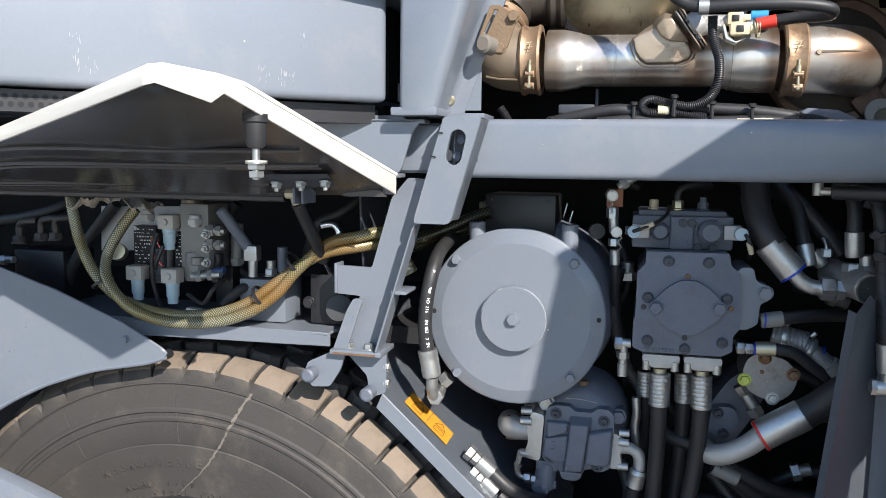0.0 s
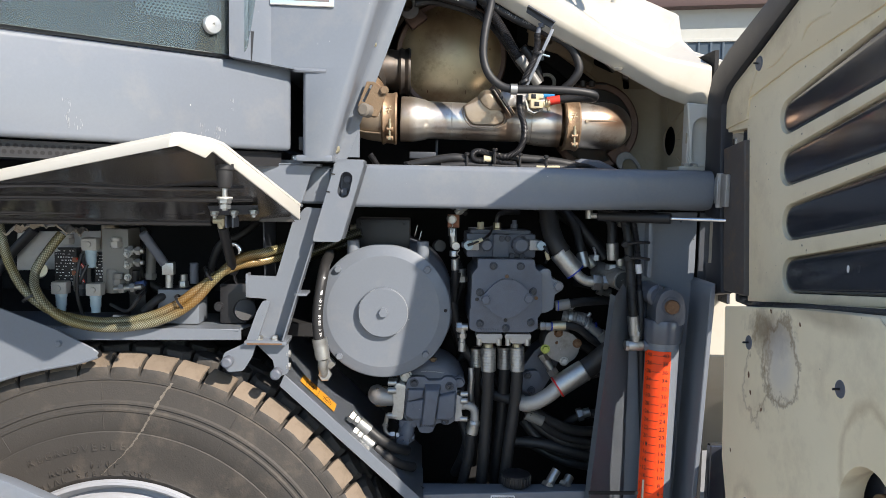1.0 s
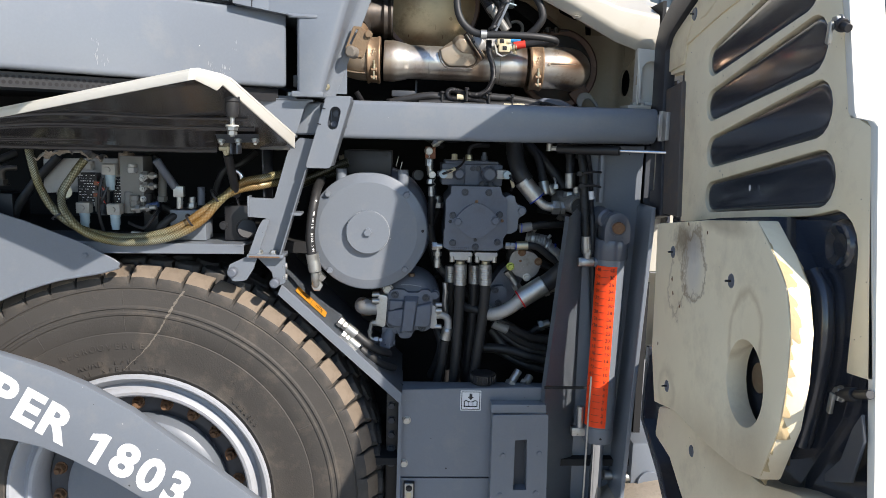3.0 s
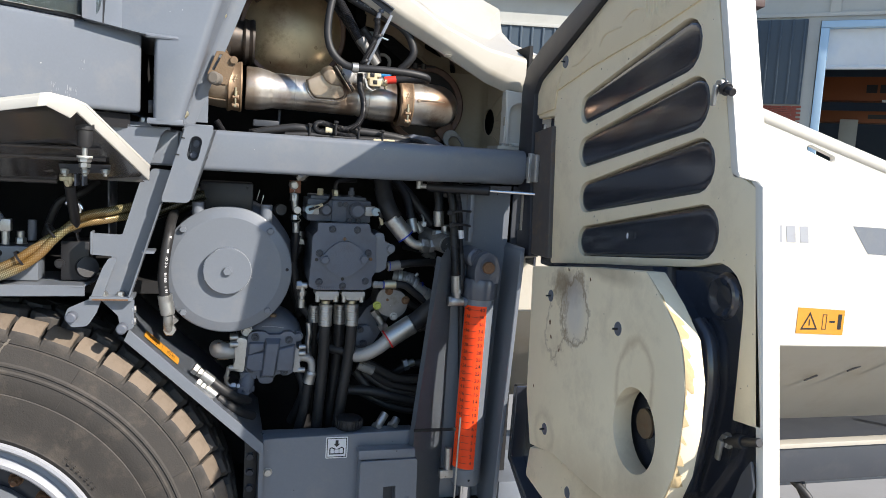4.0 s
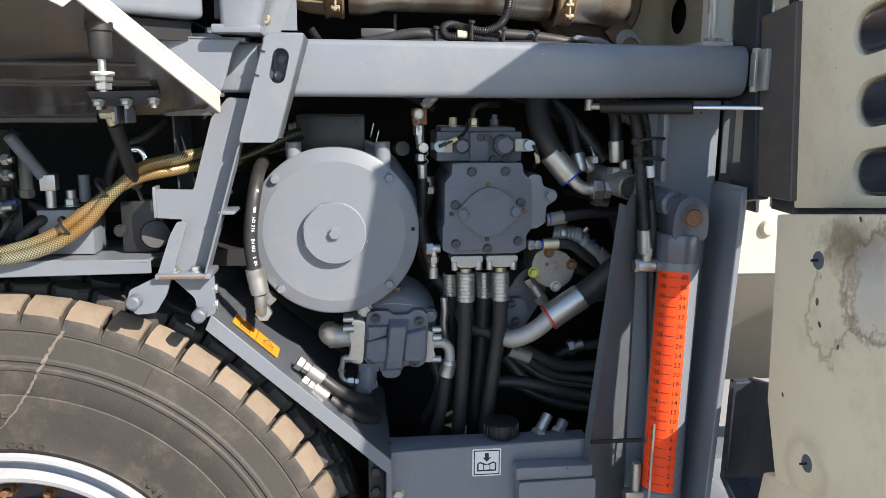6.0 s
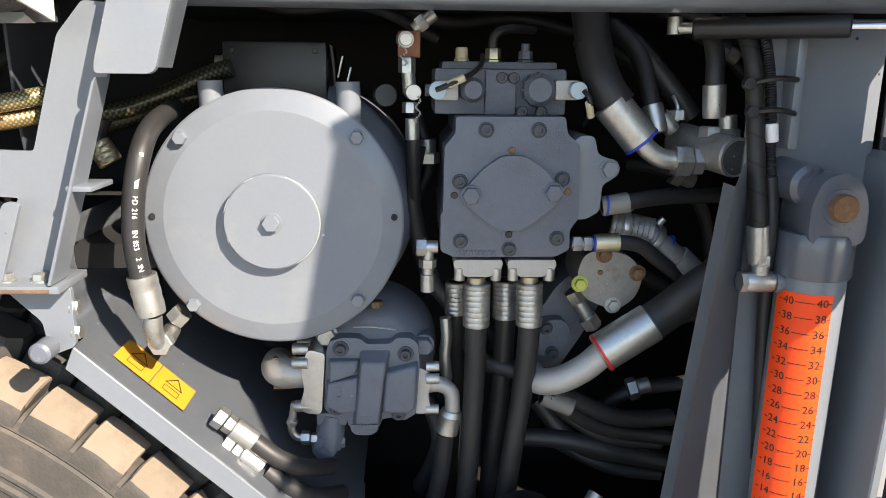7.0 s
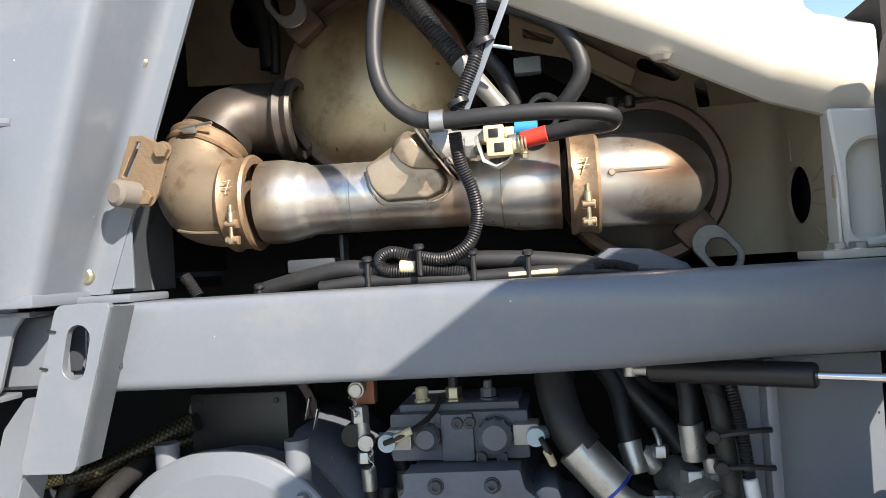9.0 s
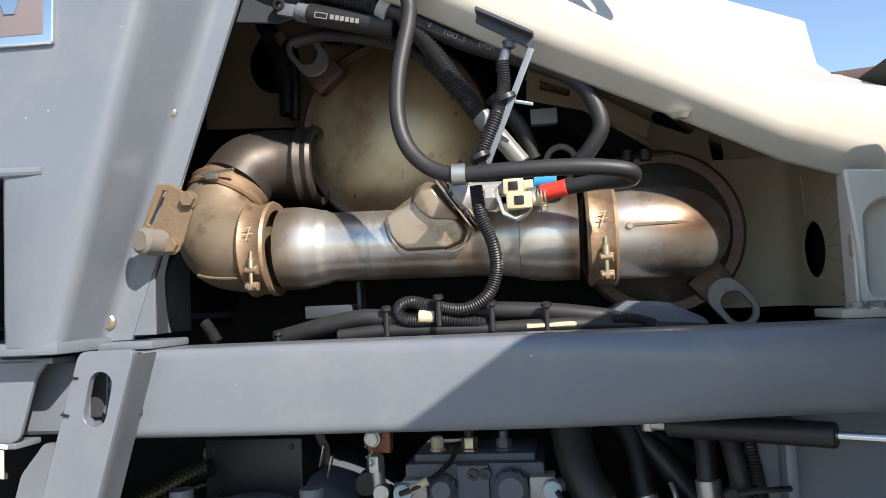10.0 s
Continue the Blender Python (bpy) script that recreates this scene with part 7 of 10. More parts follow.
    part("weld", sweep([(-0.085, yc - 0.04, 1.913), (-0.06, yc - 0.047, 1.908), (-0.03, yc - 0.049, 1.906), (-0.022, yc - 0.049, 1.906)], 0.0022, 6), STEEL_HOT, t)
    up = part("band_clamp", lathe([(0.05, -0.012), (0.059, -0.012), (0.0615, -0.008), (0.0585, 0), (0.0615, 0.008), (0.059, 0.012), (0.05, 0.012)], (-0.078, yc + 0.052, 2.035), (0.25, 0.45, 0.9), 48), CLAMP, t)
    part("clamp_bolt", join(rod((-0.09, yc - 0.012, 2.06), (-0.04, yc - 0.012, 2.064), 0.0028, n=8), box((-0.075, yc - 0.01, 2.058), (0.02, 0.008, 0.012), 0.002)), ZINC, up)
    part("elbow", sweep([(-0.07, yc + 0.06, 2.05), (-0.055, yc + 0.08, 2.078), (-0.02, yc + 0.1, 2.088), (0.02, yc + 0.11, 2.085)], 0.054, 40, 6), DRUM_DARK, t)
    part("band_clamp", lathe([(0.05, -0.016), (0.061, -0.016), (0.064, -0.01), (0.06, 0), (0.064, 0.01), (0.061, 0.016), (0.05, 0.016)], (0.036, yc + 0.11, 2.083), X, 48), DRUM_DARK, t)
    # right end: blunt elbow into the second drum
    end = [(0.47, yc, 1.939), (0.5, yc, 1.94), (0.545, yc + 0.006, 1.94), (0.58, yc + 0.035, 1.94), (0.592, yc + 0.09, 1.94)]
    part("end_elbow", sweep(end, 0.059, 44, 6, ends=[0.06, 0.0605, 0.061, 0.061, 0.061]), STEEL, t, "blunt elbow with a lengthwise weld")
    part("weld", sweep([(0.5, yc - 0.0605, 1.946), (0.55, yc - 0.056, 1.947), (0.59, yc - 0.035, 1.948), (0.625, yc + 0.002, 1.949)], 0.0022, 6), STEEL_HOT, t)
    part("rivet", rod((0.503, yc - 0.06, 1.945), (0.503, yc - 0.064, 1.945), 0.0045, n=12), STEEL_HOT, t)
    # mounting plate with rubber stop at the pillar
    mp = part("mount_plate", plate([(-0.046, 2.012), (-0.03, 2.012), (-0.002, 1.996), (-0.001, 1.985), (-0.015, 1.943), (-0.026, 1.93), (-0.055, 1.935), (-0.067, 1.956)], -0.05, 0.006, bevel=0.001, holes=[[(-0.038, 2.005), (-0.033, 2.004), (-0.051, 1.964), (-0.057, 1.967)]]), RUST_TAN, t, "rusty slotted mounting plate")
    part("rubber_stop", lathe([(0, -0.008), (0.011, -0.008), (0.0155, -0.004), (0.0155, 0.022), (0, 0.022)], (-0.05, -0.07, 1.945), (0.35, 1, -0.05), 24), CHALK, mp)
    for p in ((-0.006, -0.05, 1.992), (-0.028, -0.05, 1.94)):
        part("bolt", hexagon(p, -Y, 0.016, 0.008), RUST_TAN, mp)


exhaust()


def drums():
    t = thing("filter_drum", "tarnished steel filter drum with a domed end", "drum", (0.18, 0.4, 2.12))
    c = Vector((0.163, 0.325, 2.135))
    R = 0.148
    part("shell", lathe([(0.0, -0.044), (0.04, -0.0425), (0.08, -0.037), (0.112, -0.026), (0.133, -0.012), (0.142, 0.0), (R, 0.002), (R + 0.004, 0.008), (R, 0.014), (R - 0.004, 0.3), (0, 0.3)], c, Y, 72), DRUM, t)
    part("rim_band", lathe([(R - 0.008, -0.004), (R + 0.003, -0.006), (R + 0.007, -0.002), (R + 0.008, 0.012), (R + 0.004, 0.02), (R - 0.006, 0.02)], c, Y, 72), RIM_RUST, t, "rust-tinted rolled rim")
    def lifting_eye(m, mat, owner, label=""):
        eye = part("lifting_eye", transformed(plate(slot_of((0, -0.014), (0, 0.014), 0.026, 0.026, 12), 0, 0.008, bevel=0.0015, holes=[slot_of((0, 0.0), (0, 0.014), 0.0165, 0.0165, 10)]), m), mat, owner, label)
        part("eye_foot", transformed(soften(span((-0.027, 0.002, -0.062), (0.027, 0.03, -0.026), 0), 0.006, 2), m), RIM_RUST, eye, "rusty welded foot")
    lifting_eye(pose(0.037, 0.275, 2.262, 0, -38, 0), CAST_WORN, t, "steel lifting eye on a rusty foot")
    t2 = thing("catalyst_drum", "second steel drum behind the pipe end", "drum", (0.57, 0.4, 1.94))
    c2 = Vector((0.558, 0.262, 1.945))
    R = 0.112
    part("shell", lathe([(0.05, -0.006), (0.1, -0.004), (R, 0.004), (R + 0.003, 0.012), (R, 0.02), (R, 0.3), (0, 0.3)], c2, Y, 64), DRUM_DARK, t2)
    part("rim_band", lathe([(R - 0.012, -0.002), (R - 0.01, -0.006), (R + 0.004, -0.007), (R + 0.009, -0.002), (R + 0.01, 0.01), (R + 0.004, 0.018), (R - 0.012, 0.018)], c2, Y, 64), RIM_RUST, t2, "rust-tinted rolled rim")
    lifting_eye(pose(0.65, 0.24, 1.84, 0, 140, 0), CAST_WORN, t2)
    lifting_eye(pose(0.42, 0.275, 2.05, 0, 20, 0), CAST_WORN, t2)
    part("clamp_rod", join(rod((0.5, 0.255, 2.055), (0.585, 0.255, 2.06), 0.003, n=8), rod((0.52, 0.25, 2.05), (0.52, 0.25, 2.066), 0.008, n=12), rod((0.545, 0.25, 2.05), (0.545, 0.25, 2.066), 0.008, n=12)), DRUM_DARK, t2)


drums()

# coolant hoses, conduits and their bracket
coolant = hose([(0.236, 0.04, 2.282), (0.245, 0.04, 2.237), (0.244, 0.04, 2.209), (0.231, 0.03, 2.142), (0.229, 0.025, 2.085), (0.242, 0.02, 2.045), (0.27, 0.015, 2.018), (0.304, 0.01, 2.009), (0.36, 0.005, 2.009), (0.431, 0.005, 2.008), (0.479, 0.01, 2.004), (0.501, 0.02, 1.999), (0.498, 0.04, 1.994), (0.466, 0.065, 1.997), (0.425, 0.08, 1.995), (0.386, 0.085, 1.989)], 0.0098, "black coolant hose looping over the exhaust pipe", n=16, name="coolant_hose", steps=6)
part("marking_tape", rod((0.427, 0.079, 1.995), (0.395, 0.084, 1.99), 0.0107, n=20), TAPE_RED, coolant, "red marking tape")
single("hose_tape", rod((0.387, 0.096, 2.007), (0.415, 0.094, 2.006), 0.0095, n=20), TAPE_BLUE, "blue marking tape on the rear coolant hose", "tape")
part("clip", lathe([(0.0098, -0.005), (0.0112, -0.005), (0.0112, 0.005), (0.0098, 0.005)], (0.385, 0.085, 1.988), (1, 0, 0.1), 20), ZINC, coolant, "steel end clip")
part("clip", lathe([(0.009, -0.008), (0.013, -0.008), (0.013, 0.008), (0.009, 0.008)], (0.302, 0.01, 2.009), (1, 0, 0), 20), ZINC, coolant, "grey steel clip")


def conduit(pts, r, label):
    return single("corrugated_conduit", sweep(pts, r, 12, 8, r * 0.13, r * 0.38), BLACK, label, "conduit", "conduits", angle=60)


conduit([(0.319, 0.03, 1.997), (0.322, 0.04, 1.963), (0.334, 0.05, 1.929), (0.336, 0.06, 1.895), (0.323, 0.06, 1.865), (0.293, 0.06, 1.85), (0.257, 0.065, 1.855), (0.226, 0.065, 1.862), (0.211, 0.065, 1.854), (0.221, 0.065, 1.839), (0.271, 0.065, 1.838), (0.319, 0.07, 1.831)], 0.0085, "black corrugated conduit looped over the tube")
single("conduit_label", rod((0.237, 0.064, 1.843), (0.257, 0.064, 1.842), 0.0092, n=16), CLEAR_Y, "cream label round the looped conduit", "label")
conduit([(0.215, 0.1, 2.252), (0.245, 0.09, 2.216), (0.28, 0.09, 2.164), (0.307, 0.09, 2.12), (0.327, 0.09, 2.092)], 0.0128, "thick black corrugated conduit over the drum")
conduit([(0.1, 0.1, 2.292), (0.152, 0.09, 2.271), (0.2, 0.09, 2.251)], 0.0135, "thick black corrugated conduit under the hood edge")
single("conduit_end", rod((0.199, 0.09, 2.253), (0.212, 0.09, 2.244), 0.0155, n=20), SOCKET_GREY, "pale collar joining two thick conduits", "fitting")
conduit([(0.1, 0.13, 2.285), (0.13, 0.12, 2.263), (0.2, 0.12, 2.22), (0.253, 0.12, 2.183), (0.296, 0.12, 2.132), (0.331, 0.12, 2.082), (0.366, 0.12, 2.045)], 0.0095, "black corrugated conduit in the shade under the hood")
single("conduit_end", join(rod((0.324, 0.09, 2.097), (0.334, 0.09, 2.084), 0.0135, n=20), rod((0.333, 0.09, 2.086), (0.374, 0.09, 2.031), 0.0115, n=20)), GREENISH, "grey tube and sleeve below the thick conduit", "fitting")
single("cable_tie", rod((0.368, 0.045, 2.1), (0.392, 0.04, 2.093), 0.0022, n=8), CLEAR, "pale blue cable tie end by the strap", "cable tie", "cable ties")
conduit([(0.358, 0.03, 2.145), (0.359, 0.03, 2.117), (0.35, 0.02, 2.081), (0.332, 0.02, 2.04), (0.321, 0.02, 2.009)], 0.0085, "black corrugated conduit tied to a bracket")
line = [(0.2, 0.09, 2.252), (0.239, 0.085, 2.231), (0.276, 0.085, 2.209), (0.319, 0.085, 2.187), (0.39, 0.085, 2.159), (0.438, 0.085, 2.136), (0.463, 0.085, 2.108), (0.474, 0.085, 2.071), (0.46, 0.09, 2.044), (0.441, 0.1, 2.025)]
printed = hose(line, 0.0108, "black rubber hose with grey print under the hood edge")
run = resample(curve_points(line), 0.0054)
for i, ch in enumerate("8 - 10X3.5 - EPDM - 6 bar - 125\u00b0C"):
    if ch != " ":
        a = (run[i + 15] - run[i + 13]).normalized()
        lettering(ch, 0.0085, facing(run[i + 14] - Y * 0.0112, a, Vector((-a.z, 0, a.x))), HOSE_PRINT, printed, "print")
hose([(0.336, 0.13, 2.131), (0.371, 0.14, 2.089), (0.387, 0.15, 2.047)], 0.011, "black hose in the shade behind the drum")
hose([(0.062, 0.14, 2.234), (0.111, 0.14, 2.24), (0.194, 0.13, 2.218), (0.257, 0.12, 2.189)], 0.009, "black hose above the filter drum")
br = thing("conduit_bracket", "thin grey strap bracket under the hood edge", "bracket", (0.367, 0.03, 2.172))
part("strap", box((Vector((0.394, 0.02, 2.155)) + Vector((0.335, 0.02, 2.021))) / 2, (0.008, 0.003, (Vector((0.394, 0.02, 2.155)) - Vector((0.335, 0.02, 2.021))).length), 0.001, (0, -math.degrees(math.atan2((0.335, 0.02, 2.021)[0] - (0.394, 0.02, 2.155)[0], (0.394, 0.02, 2.155)[2] - (0.335, 0.02, 2.021)[2])), 0)), GREY, br)
part("foot", plate([(0.332, 2.207), (0.398, 2.17), (0.392, 2.155), (0.329, 2.193)], 0.02, 0.004, bevel=0.001), GREY_DARK, br)
part("bolt", join(hexagon((0.368, 0.028, 2.168), -Z, 0.013, 0.008), rod((0.364, 0.03, 2.16), (0.358, 0.03, 2.142), 0.006, n=12)), GREY_DULL, br)
part("foot_fold", plate([(0.332, 2.207), (0.398, 2.17), (0.396, 2.167), (0.33, 2.203)], 0.004, 0.018, bevel=0.0005), GREY_DARK, br)
for p in ((0.361, 0.02, 2.097), (0.327, 0.015, 2.029)):
    part("cable_tie", lathe([(0.0105, -0.003), (0.013, -0.003), (0.013, 0.003), (0.0105, 0.003)], p, (0.35, 0, -0.9), 16), BLACK, br)
gs = thing("hood_gas_spring", "black gas spring under the hood", "gas spring", (0.013, 0.1, 2.265))
part("barrel", rod((0.098, 0.1, 2.256), (0.215, 0.1, 2.226), 0.015, n=24, bevel=0.002), BLACK, gs)
ln = facing((0.118, 0.0843, 2.247), (0.117, 0, -0.03), (0.03, 0, 0.117))
part("emblem", transformed(plate([(-0.008, -0.004), (0.01, -0.004), (0.01, 0.004), (-0.008, 0.004)], 0, 0.0006, "z", bevel=0, holes=[[(-0.0068, -0.0028), (0.0088, -0.0028), (0.0088, 0.0028), (-0.0068, 0.0028)]]), ln), HOSE_PRINT, gs, "pale outlined emblem")
for k in range(6):
    part("print_bar", transformed(span((0.014 + k * 0.007, -0.0032, -0.0004), (0.0192 + k * 0.007, 0.0032, 0.0002), 0), ln), HOSE_PRINT, gs)
part("end_fitting", join(rod((0.082, 0.1, 2.261), (0.099, 0.1, 2.256), 0.0125, n=16), box((0.07, 0.102, 2.264), (0.03, 0.012, 0.018), 0.003, (0, 14, 0))), GREY_DULL, gs, "forked end fitting")
part("mount_plate", plate([(-0.08, 2.33), (0.01, 2.3), (0.085, 2.282), (0.09, 2.262), (0.05, 2.252), (-0.03, 2.262), (-0.1, 2.25)], 0.11, 0.005, bevel=0.001), GREY_DARK, gs, "dark mounting plate")
part("bolt", socket((0.057, 0.104, 2.272), -Y, 0.009, 0.01), BLACK, gs)
# black pipe and lines behind the elbow
hose([(-0.08, 0.4, 2.37), (-0.051, 0.4, 2.307), (-0.04, 0.4, 2.255), (-0.039, 0.4, 2.2)], 0.017, "black hose rising behind the elbow")
hose([(-0.04, 0.36, 2.33), (-0.02, 0.36, 2.3), (-0.012, 0.36, 2.25), (-0.015, 0.36, 2.18)], 0.008, "thin black line behind the elbow", [(0, 0.02, ZINC, 1)])
# cable bundle lying behind the tube with ties
hose([(0.042, 0.09, 1.822), (0.107, 0.08, 1.836), (0.168, 0.075, 1.845), (0.232, 0.08, 1.837), (0.297, 0.085, 1.847), (0.389, 0.085, 1.843), (0.457, 0.085, 1.834), (0.491, 0.09, 1.824)], 0.0115, "black cable bundle behind the tube", name="cable_bundle")
hose([(0.132, 0.07, 1.823), (0.205, 0.07, 1.828), (0.312, 0.07, 1.825), (0.415, 0.07, 1.826), (0.517, 0.08, 1.821)], 0.009, "black cable bundle behind the tube", name="cable_bundle")
conduit([(0.473, 0.07, 1.83), (0.496, 0.07, 1.831), (0.522, 0.07, 1.823)], 0.006, "small black corrugated conduit")
conduit([(-0.044, 0.06, 1.849), (-0.036, 0.06, 1.838), (-0.027, 0.06, 1.823)], 0.008, "short black corrugated conduit")
for p in ((0.196, 0.062, 1.854), (0.264, 0.05, 1.865), (0.328, 0.06, 1.855), (0.394, 0.062, 1.85), (0.049, 0.075, 1.829)):
    tie = thing("cable_tie_mount", "black cable tie with its stud", "cable tie", p, "cable ties")
    part("stud", join(lathe([(0, 0.004), (0.006, 0.004), (0.007, 0), (0.003, -0.003), (0, -0.003)], p, (0, -0.3, 1), 14), rod(p, Vector(p) - Z * 0.034, 0.0035, n=8)), BLACK, tie)
single("plug_housing", soften(plate([(0.368, 1.83), (0.429, 1.83), (0.429, 1.824), (0.368, 1.822)], 0.06, 0.02, bevel=0.002), 0), CLEAR_Y, "cream plug connector on the cable bundle", "connector")
single("valve_cover", soften(plate([(0.451, 1.823), (0.495, 1.851), (0.544, 1.847), (0.593, 1.824), (0.596, 1.813)], 0.12, 0.15, bevel=0.006), 0), GREY_DULL, "grey cast cover on the engine", "cover")
single("engine_bracket", join(box((0.087, 0.2, 1.854), (0.07, 0.05, 0.018), 0.003), box((0.124, 0.22, 1.87), (0.006, 0.03, 0.05), 0.001)), GREY_DARK, "dark cast bracket on top of the engine", "bracket")
# ---- hood and inner walls ----
def hood():
    t = thing("engine_hood", "cream painted engine hood with a sloping front member", "hood", (0.5, 0.1, 2.0))
    lowx = [(0.04, 2.312), (0.256, 2.207), (0.391, 2.133), (0.543, 2.058), (0.66, 1.997), (0.708, 1.976)]
    def crease(x):
        return -0.53 * (x - 0.41) + 2.193 + max(0, x - 0.6) * 0.35 + max(0, 0.6 - x) * 0.08
    def back(x):
        return crease(x) + 0.075
    bm = bmesh.new()
    rows = []
    for x in (-0.05, 0.04, 0.256, 0.391, 0.543, 0.66, 0.74, 0.765):
        zl = np.interp(x, [p[0] for p in lowx] + [0.775], [p[1] for p in lowx] + [1.962]) if x >= 0.04 else 2.312 + (0.04 - x) * 0.487
        zc = crease(x)
        prof = [(0.004, zl + 0.006), (0.0, zl), (-0.006, zl + 0.001), (-0.025, zl + 0.02), (-0.029, zl + 0.026), (-0.031, zl + 0.034), (-0.031, zl + 0.038), (-0.03, zc - 0.01), (-0.0295, zc - 0.006), (-0.026, zc), (-0.02, zc + 0.003), (-0.016, zc + 0.0045), (0.106, zc + 0.048), (0.11, zc + 0.05), (0.11, zc + 0.04), (0.02, zc + 0.0), (0.0, zc - 0.02)]
        rows.append([bm.verts.new((0.43 + (x - 0.43) * 1.089, y + 0.075, 1.868 + (z - 1.868) * 1.089)) for y, z in prof])
    for r, s in zip(rows, rows[1:]):
        for i in range(len(r)):
            j = (i + 1) % len(r)
            bm.faces.new((r[i], r[j], s[j], s[i]))
    bm.faces.new(rows[0])
    bm.faces.new(rows[-1][::-1])
    bmesh.ops.recalc_face_normals(bm, faces=bm.faces)
    part("sloping_member", bm, CREAM, t, "sloping cream hollow member", 30)
    part("drip_knob", lathe([(0, -0.006), (0.008, -0.006), (0.014, 0), (0, 0.004)], (0.566, 0.066, 2.073), Z, 16), CREAM, t)
    # raised centre of the hood with its step
    pts = [(-0.517, 2.714), (0.261, 2.487), (0.3, 2.487), (0.821, 2.281), (0.834, 2.211), (0.873, 2.177), (1.428, 2.02), (1.428, 1.836), (0.883, 1.978), (0.65, 2.108), (0.417, 2.325), (-0.517, 2.688)]
    part("hood_top", plate(pts, 0.392, 0.63, bevel=0.004), CREAM, t, "cream hood top with a step")
    bm = bmesh.new()
    rows = []
    edge = [(*p, xb) for p, xb in zip(pts[:7], (-0.45, 0.2, 0.24, 0.68, 0.72, 0.77, 1.3))]
    p, q = edge[2], edge[3]
    edge[3:3] = [tuple(a + (b - a) * f for a, b in zip(p, q)) for f in (0.15, 0.3, 0.45, 0.6, 0.7, 0.8, 0.9)]
    for xt, zt, xb in edge:
        zb = 1.868 + (crease(0.43 + (xb - 0.43) / 1.089) + 0.045 - 1.868) * 1.089
        top = [Vector(p) for p in ((xb, 0.18, zb), (xb * 0.95 + xt * 0.05, 0.19, zb * 0.95 + zt * 0.05), (xb * 0.45 + xt * 0.55, 0.29, zb * 0.42 + zt * 0.58), (xt, 0.39, zt - 0.004), (xt, 0.396, zt - 0.004))]
        rows.append([bm.verts.new(p) for p in top + [p - Z * 0.012 for p in top[::-1]]])
    for p, q in zip(rows, rows[1:]):
        for k in range(10):
            bm.faces.new((p[k], q[k], q[(k + 1) % 10], p[(k + 1) % 10]))
    bm.faces.new(rows[0])
    bm.faces.new(rows[-1][::-1])
    bmesh.ops.recalc_face_normals(bm, faces=bm.faces)
    part("hood_slope", bm, CREAM, t, "sloping cream hood sheet", 20)
    part("hood_rail", rod((0.7, 0.3, 2.13), (1.3, 0.2, 1.98), 0.018, n=16), CREAM, t)
    part("lining_strip", plate([(0.018, 2.33), (0.15, 2.305), (0.25, 2.262), (0.25, 2.23), (0.15, 2.262), (0.036, 2.287)], 0.42, 0.006, bevel=0.001), CREAM_SOOT_SHADE, t, "cream strip behind the gas spring")
    # right-hand end: cream post, foot and inner wall with round holes
    part("end_post", plate([(0.736, 1.99), (0.802, 1.985), (0.802, 1.833), (0.747, 1.833), (0.745, 1.9)], 0.04, 0.012, bevel=0.003, holes=[rounded([(0.754, 1.844), (0.794, 1.844), (0.794, 1.953), (0.77, 1.953), (0.754, 1.938)], 0.014)]), WHITE_EDGE, t, "cream post with a rounded recess")
    part("post_recess", plate([(0.748, 1.84), (0.8, 1.84), (0.8, 1.962), (0.748, 1.962)], 0.062, 0.004, bevel=0), WHITE_EDGE, t)
    part("post_edge", plate([(0.05, 1.833), (0.085, 1.833), (0.085, 1.99), (0.05, 1.99)], 0.7425, 0.004, "x", bevel=0.001), WHITE_EDGE, t)
    part("post_slot", plate(rounded([(0.05, 1.89), (0.058, 1.89), (0.058, 1.916), (0.05, 1.916)], 0.003), 0.741, 0.002, "x", bevel=0), CREAM_DULL, t)
    part("post_foot", soften(span((0.708, 0.0, 1.8225), (0.772, 0.09, 1.832), 0), 0.002), CREAM, t)
    for x in (0.728, 0.75):
        part("bolt", hexagon((x, 0.018, 1.832), Z, 0.017, 0.008), ZINC, t)
    bm = plate([(0.03, 1.83), (0.322, 1.83), (0.322, 2.05), (0.03, 1.985)], 0.772, 0.005, "x", bevel=0.0, holes=[oval((0.28, 1.91), 0.038, 0.041, 28)])
    for v in bm.verts:
        v.co.x -= (v.co.y - 0.28) * 0.11
    part("inner_wall", bm, CREAM_DULL, t, "dull cream inner end wall with a round hole")
    bm = bmesh.new()
    bend = [(0.7675, 0.32), (0.766, 0.336), (0.758, 0.347), (0.742, 0.353), (0.71, 0.3555), (0.656, 0.357)]
    strip = [[bm.verts.new((x + o, y + o, z)) for z, o in ((1.83, 0.0), (2.06, 0.0), (2.06, 0.003), (1.83, 0.003))] for x, y in bend]
    for p, q in zip(strip, strip[1:]):
        for k in range(4):
            bm.faces.new((p[k], q[k], q[(k + 1) % 4], p[(k + 1) % 4]))
    bm.faces.new(strip[0])
    bm.faces.new(strip[-1][::-1])
    bmesh.ops.recalc_face_normals(bm, faces=bm.faces)
    part("inner_corner", bm, CREAM_DULL, t, "rounded corner of the inner wall", 60)
    slot1 = slot_of((0.582, 2.135), (0.626, 2.116), 0.011)
    slot2 = slot_of((0.664, 2.096), (0.668, 2.066), 0.009)
    # panel colour carries dirt and the shade under the hood
    part("inner_panel", plate([(0.379, 2.30), (0.379, 2.218), (0.561, 2.095), (0.625, 2.045), (0.65, 1.96), (0.655, 1.83), (0.772, 1.83), (0.772, 2.08), (0.6, 2.2)], 0.36, 0.006, bevel=0.0, holes=[slot1, slot2]), CREAM_SOOT_SHADE, t, "dull cream inner panel with long slots")
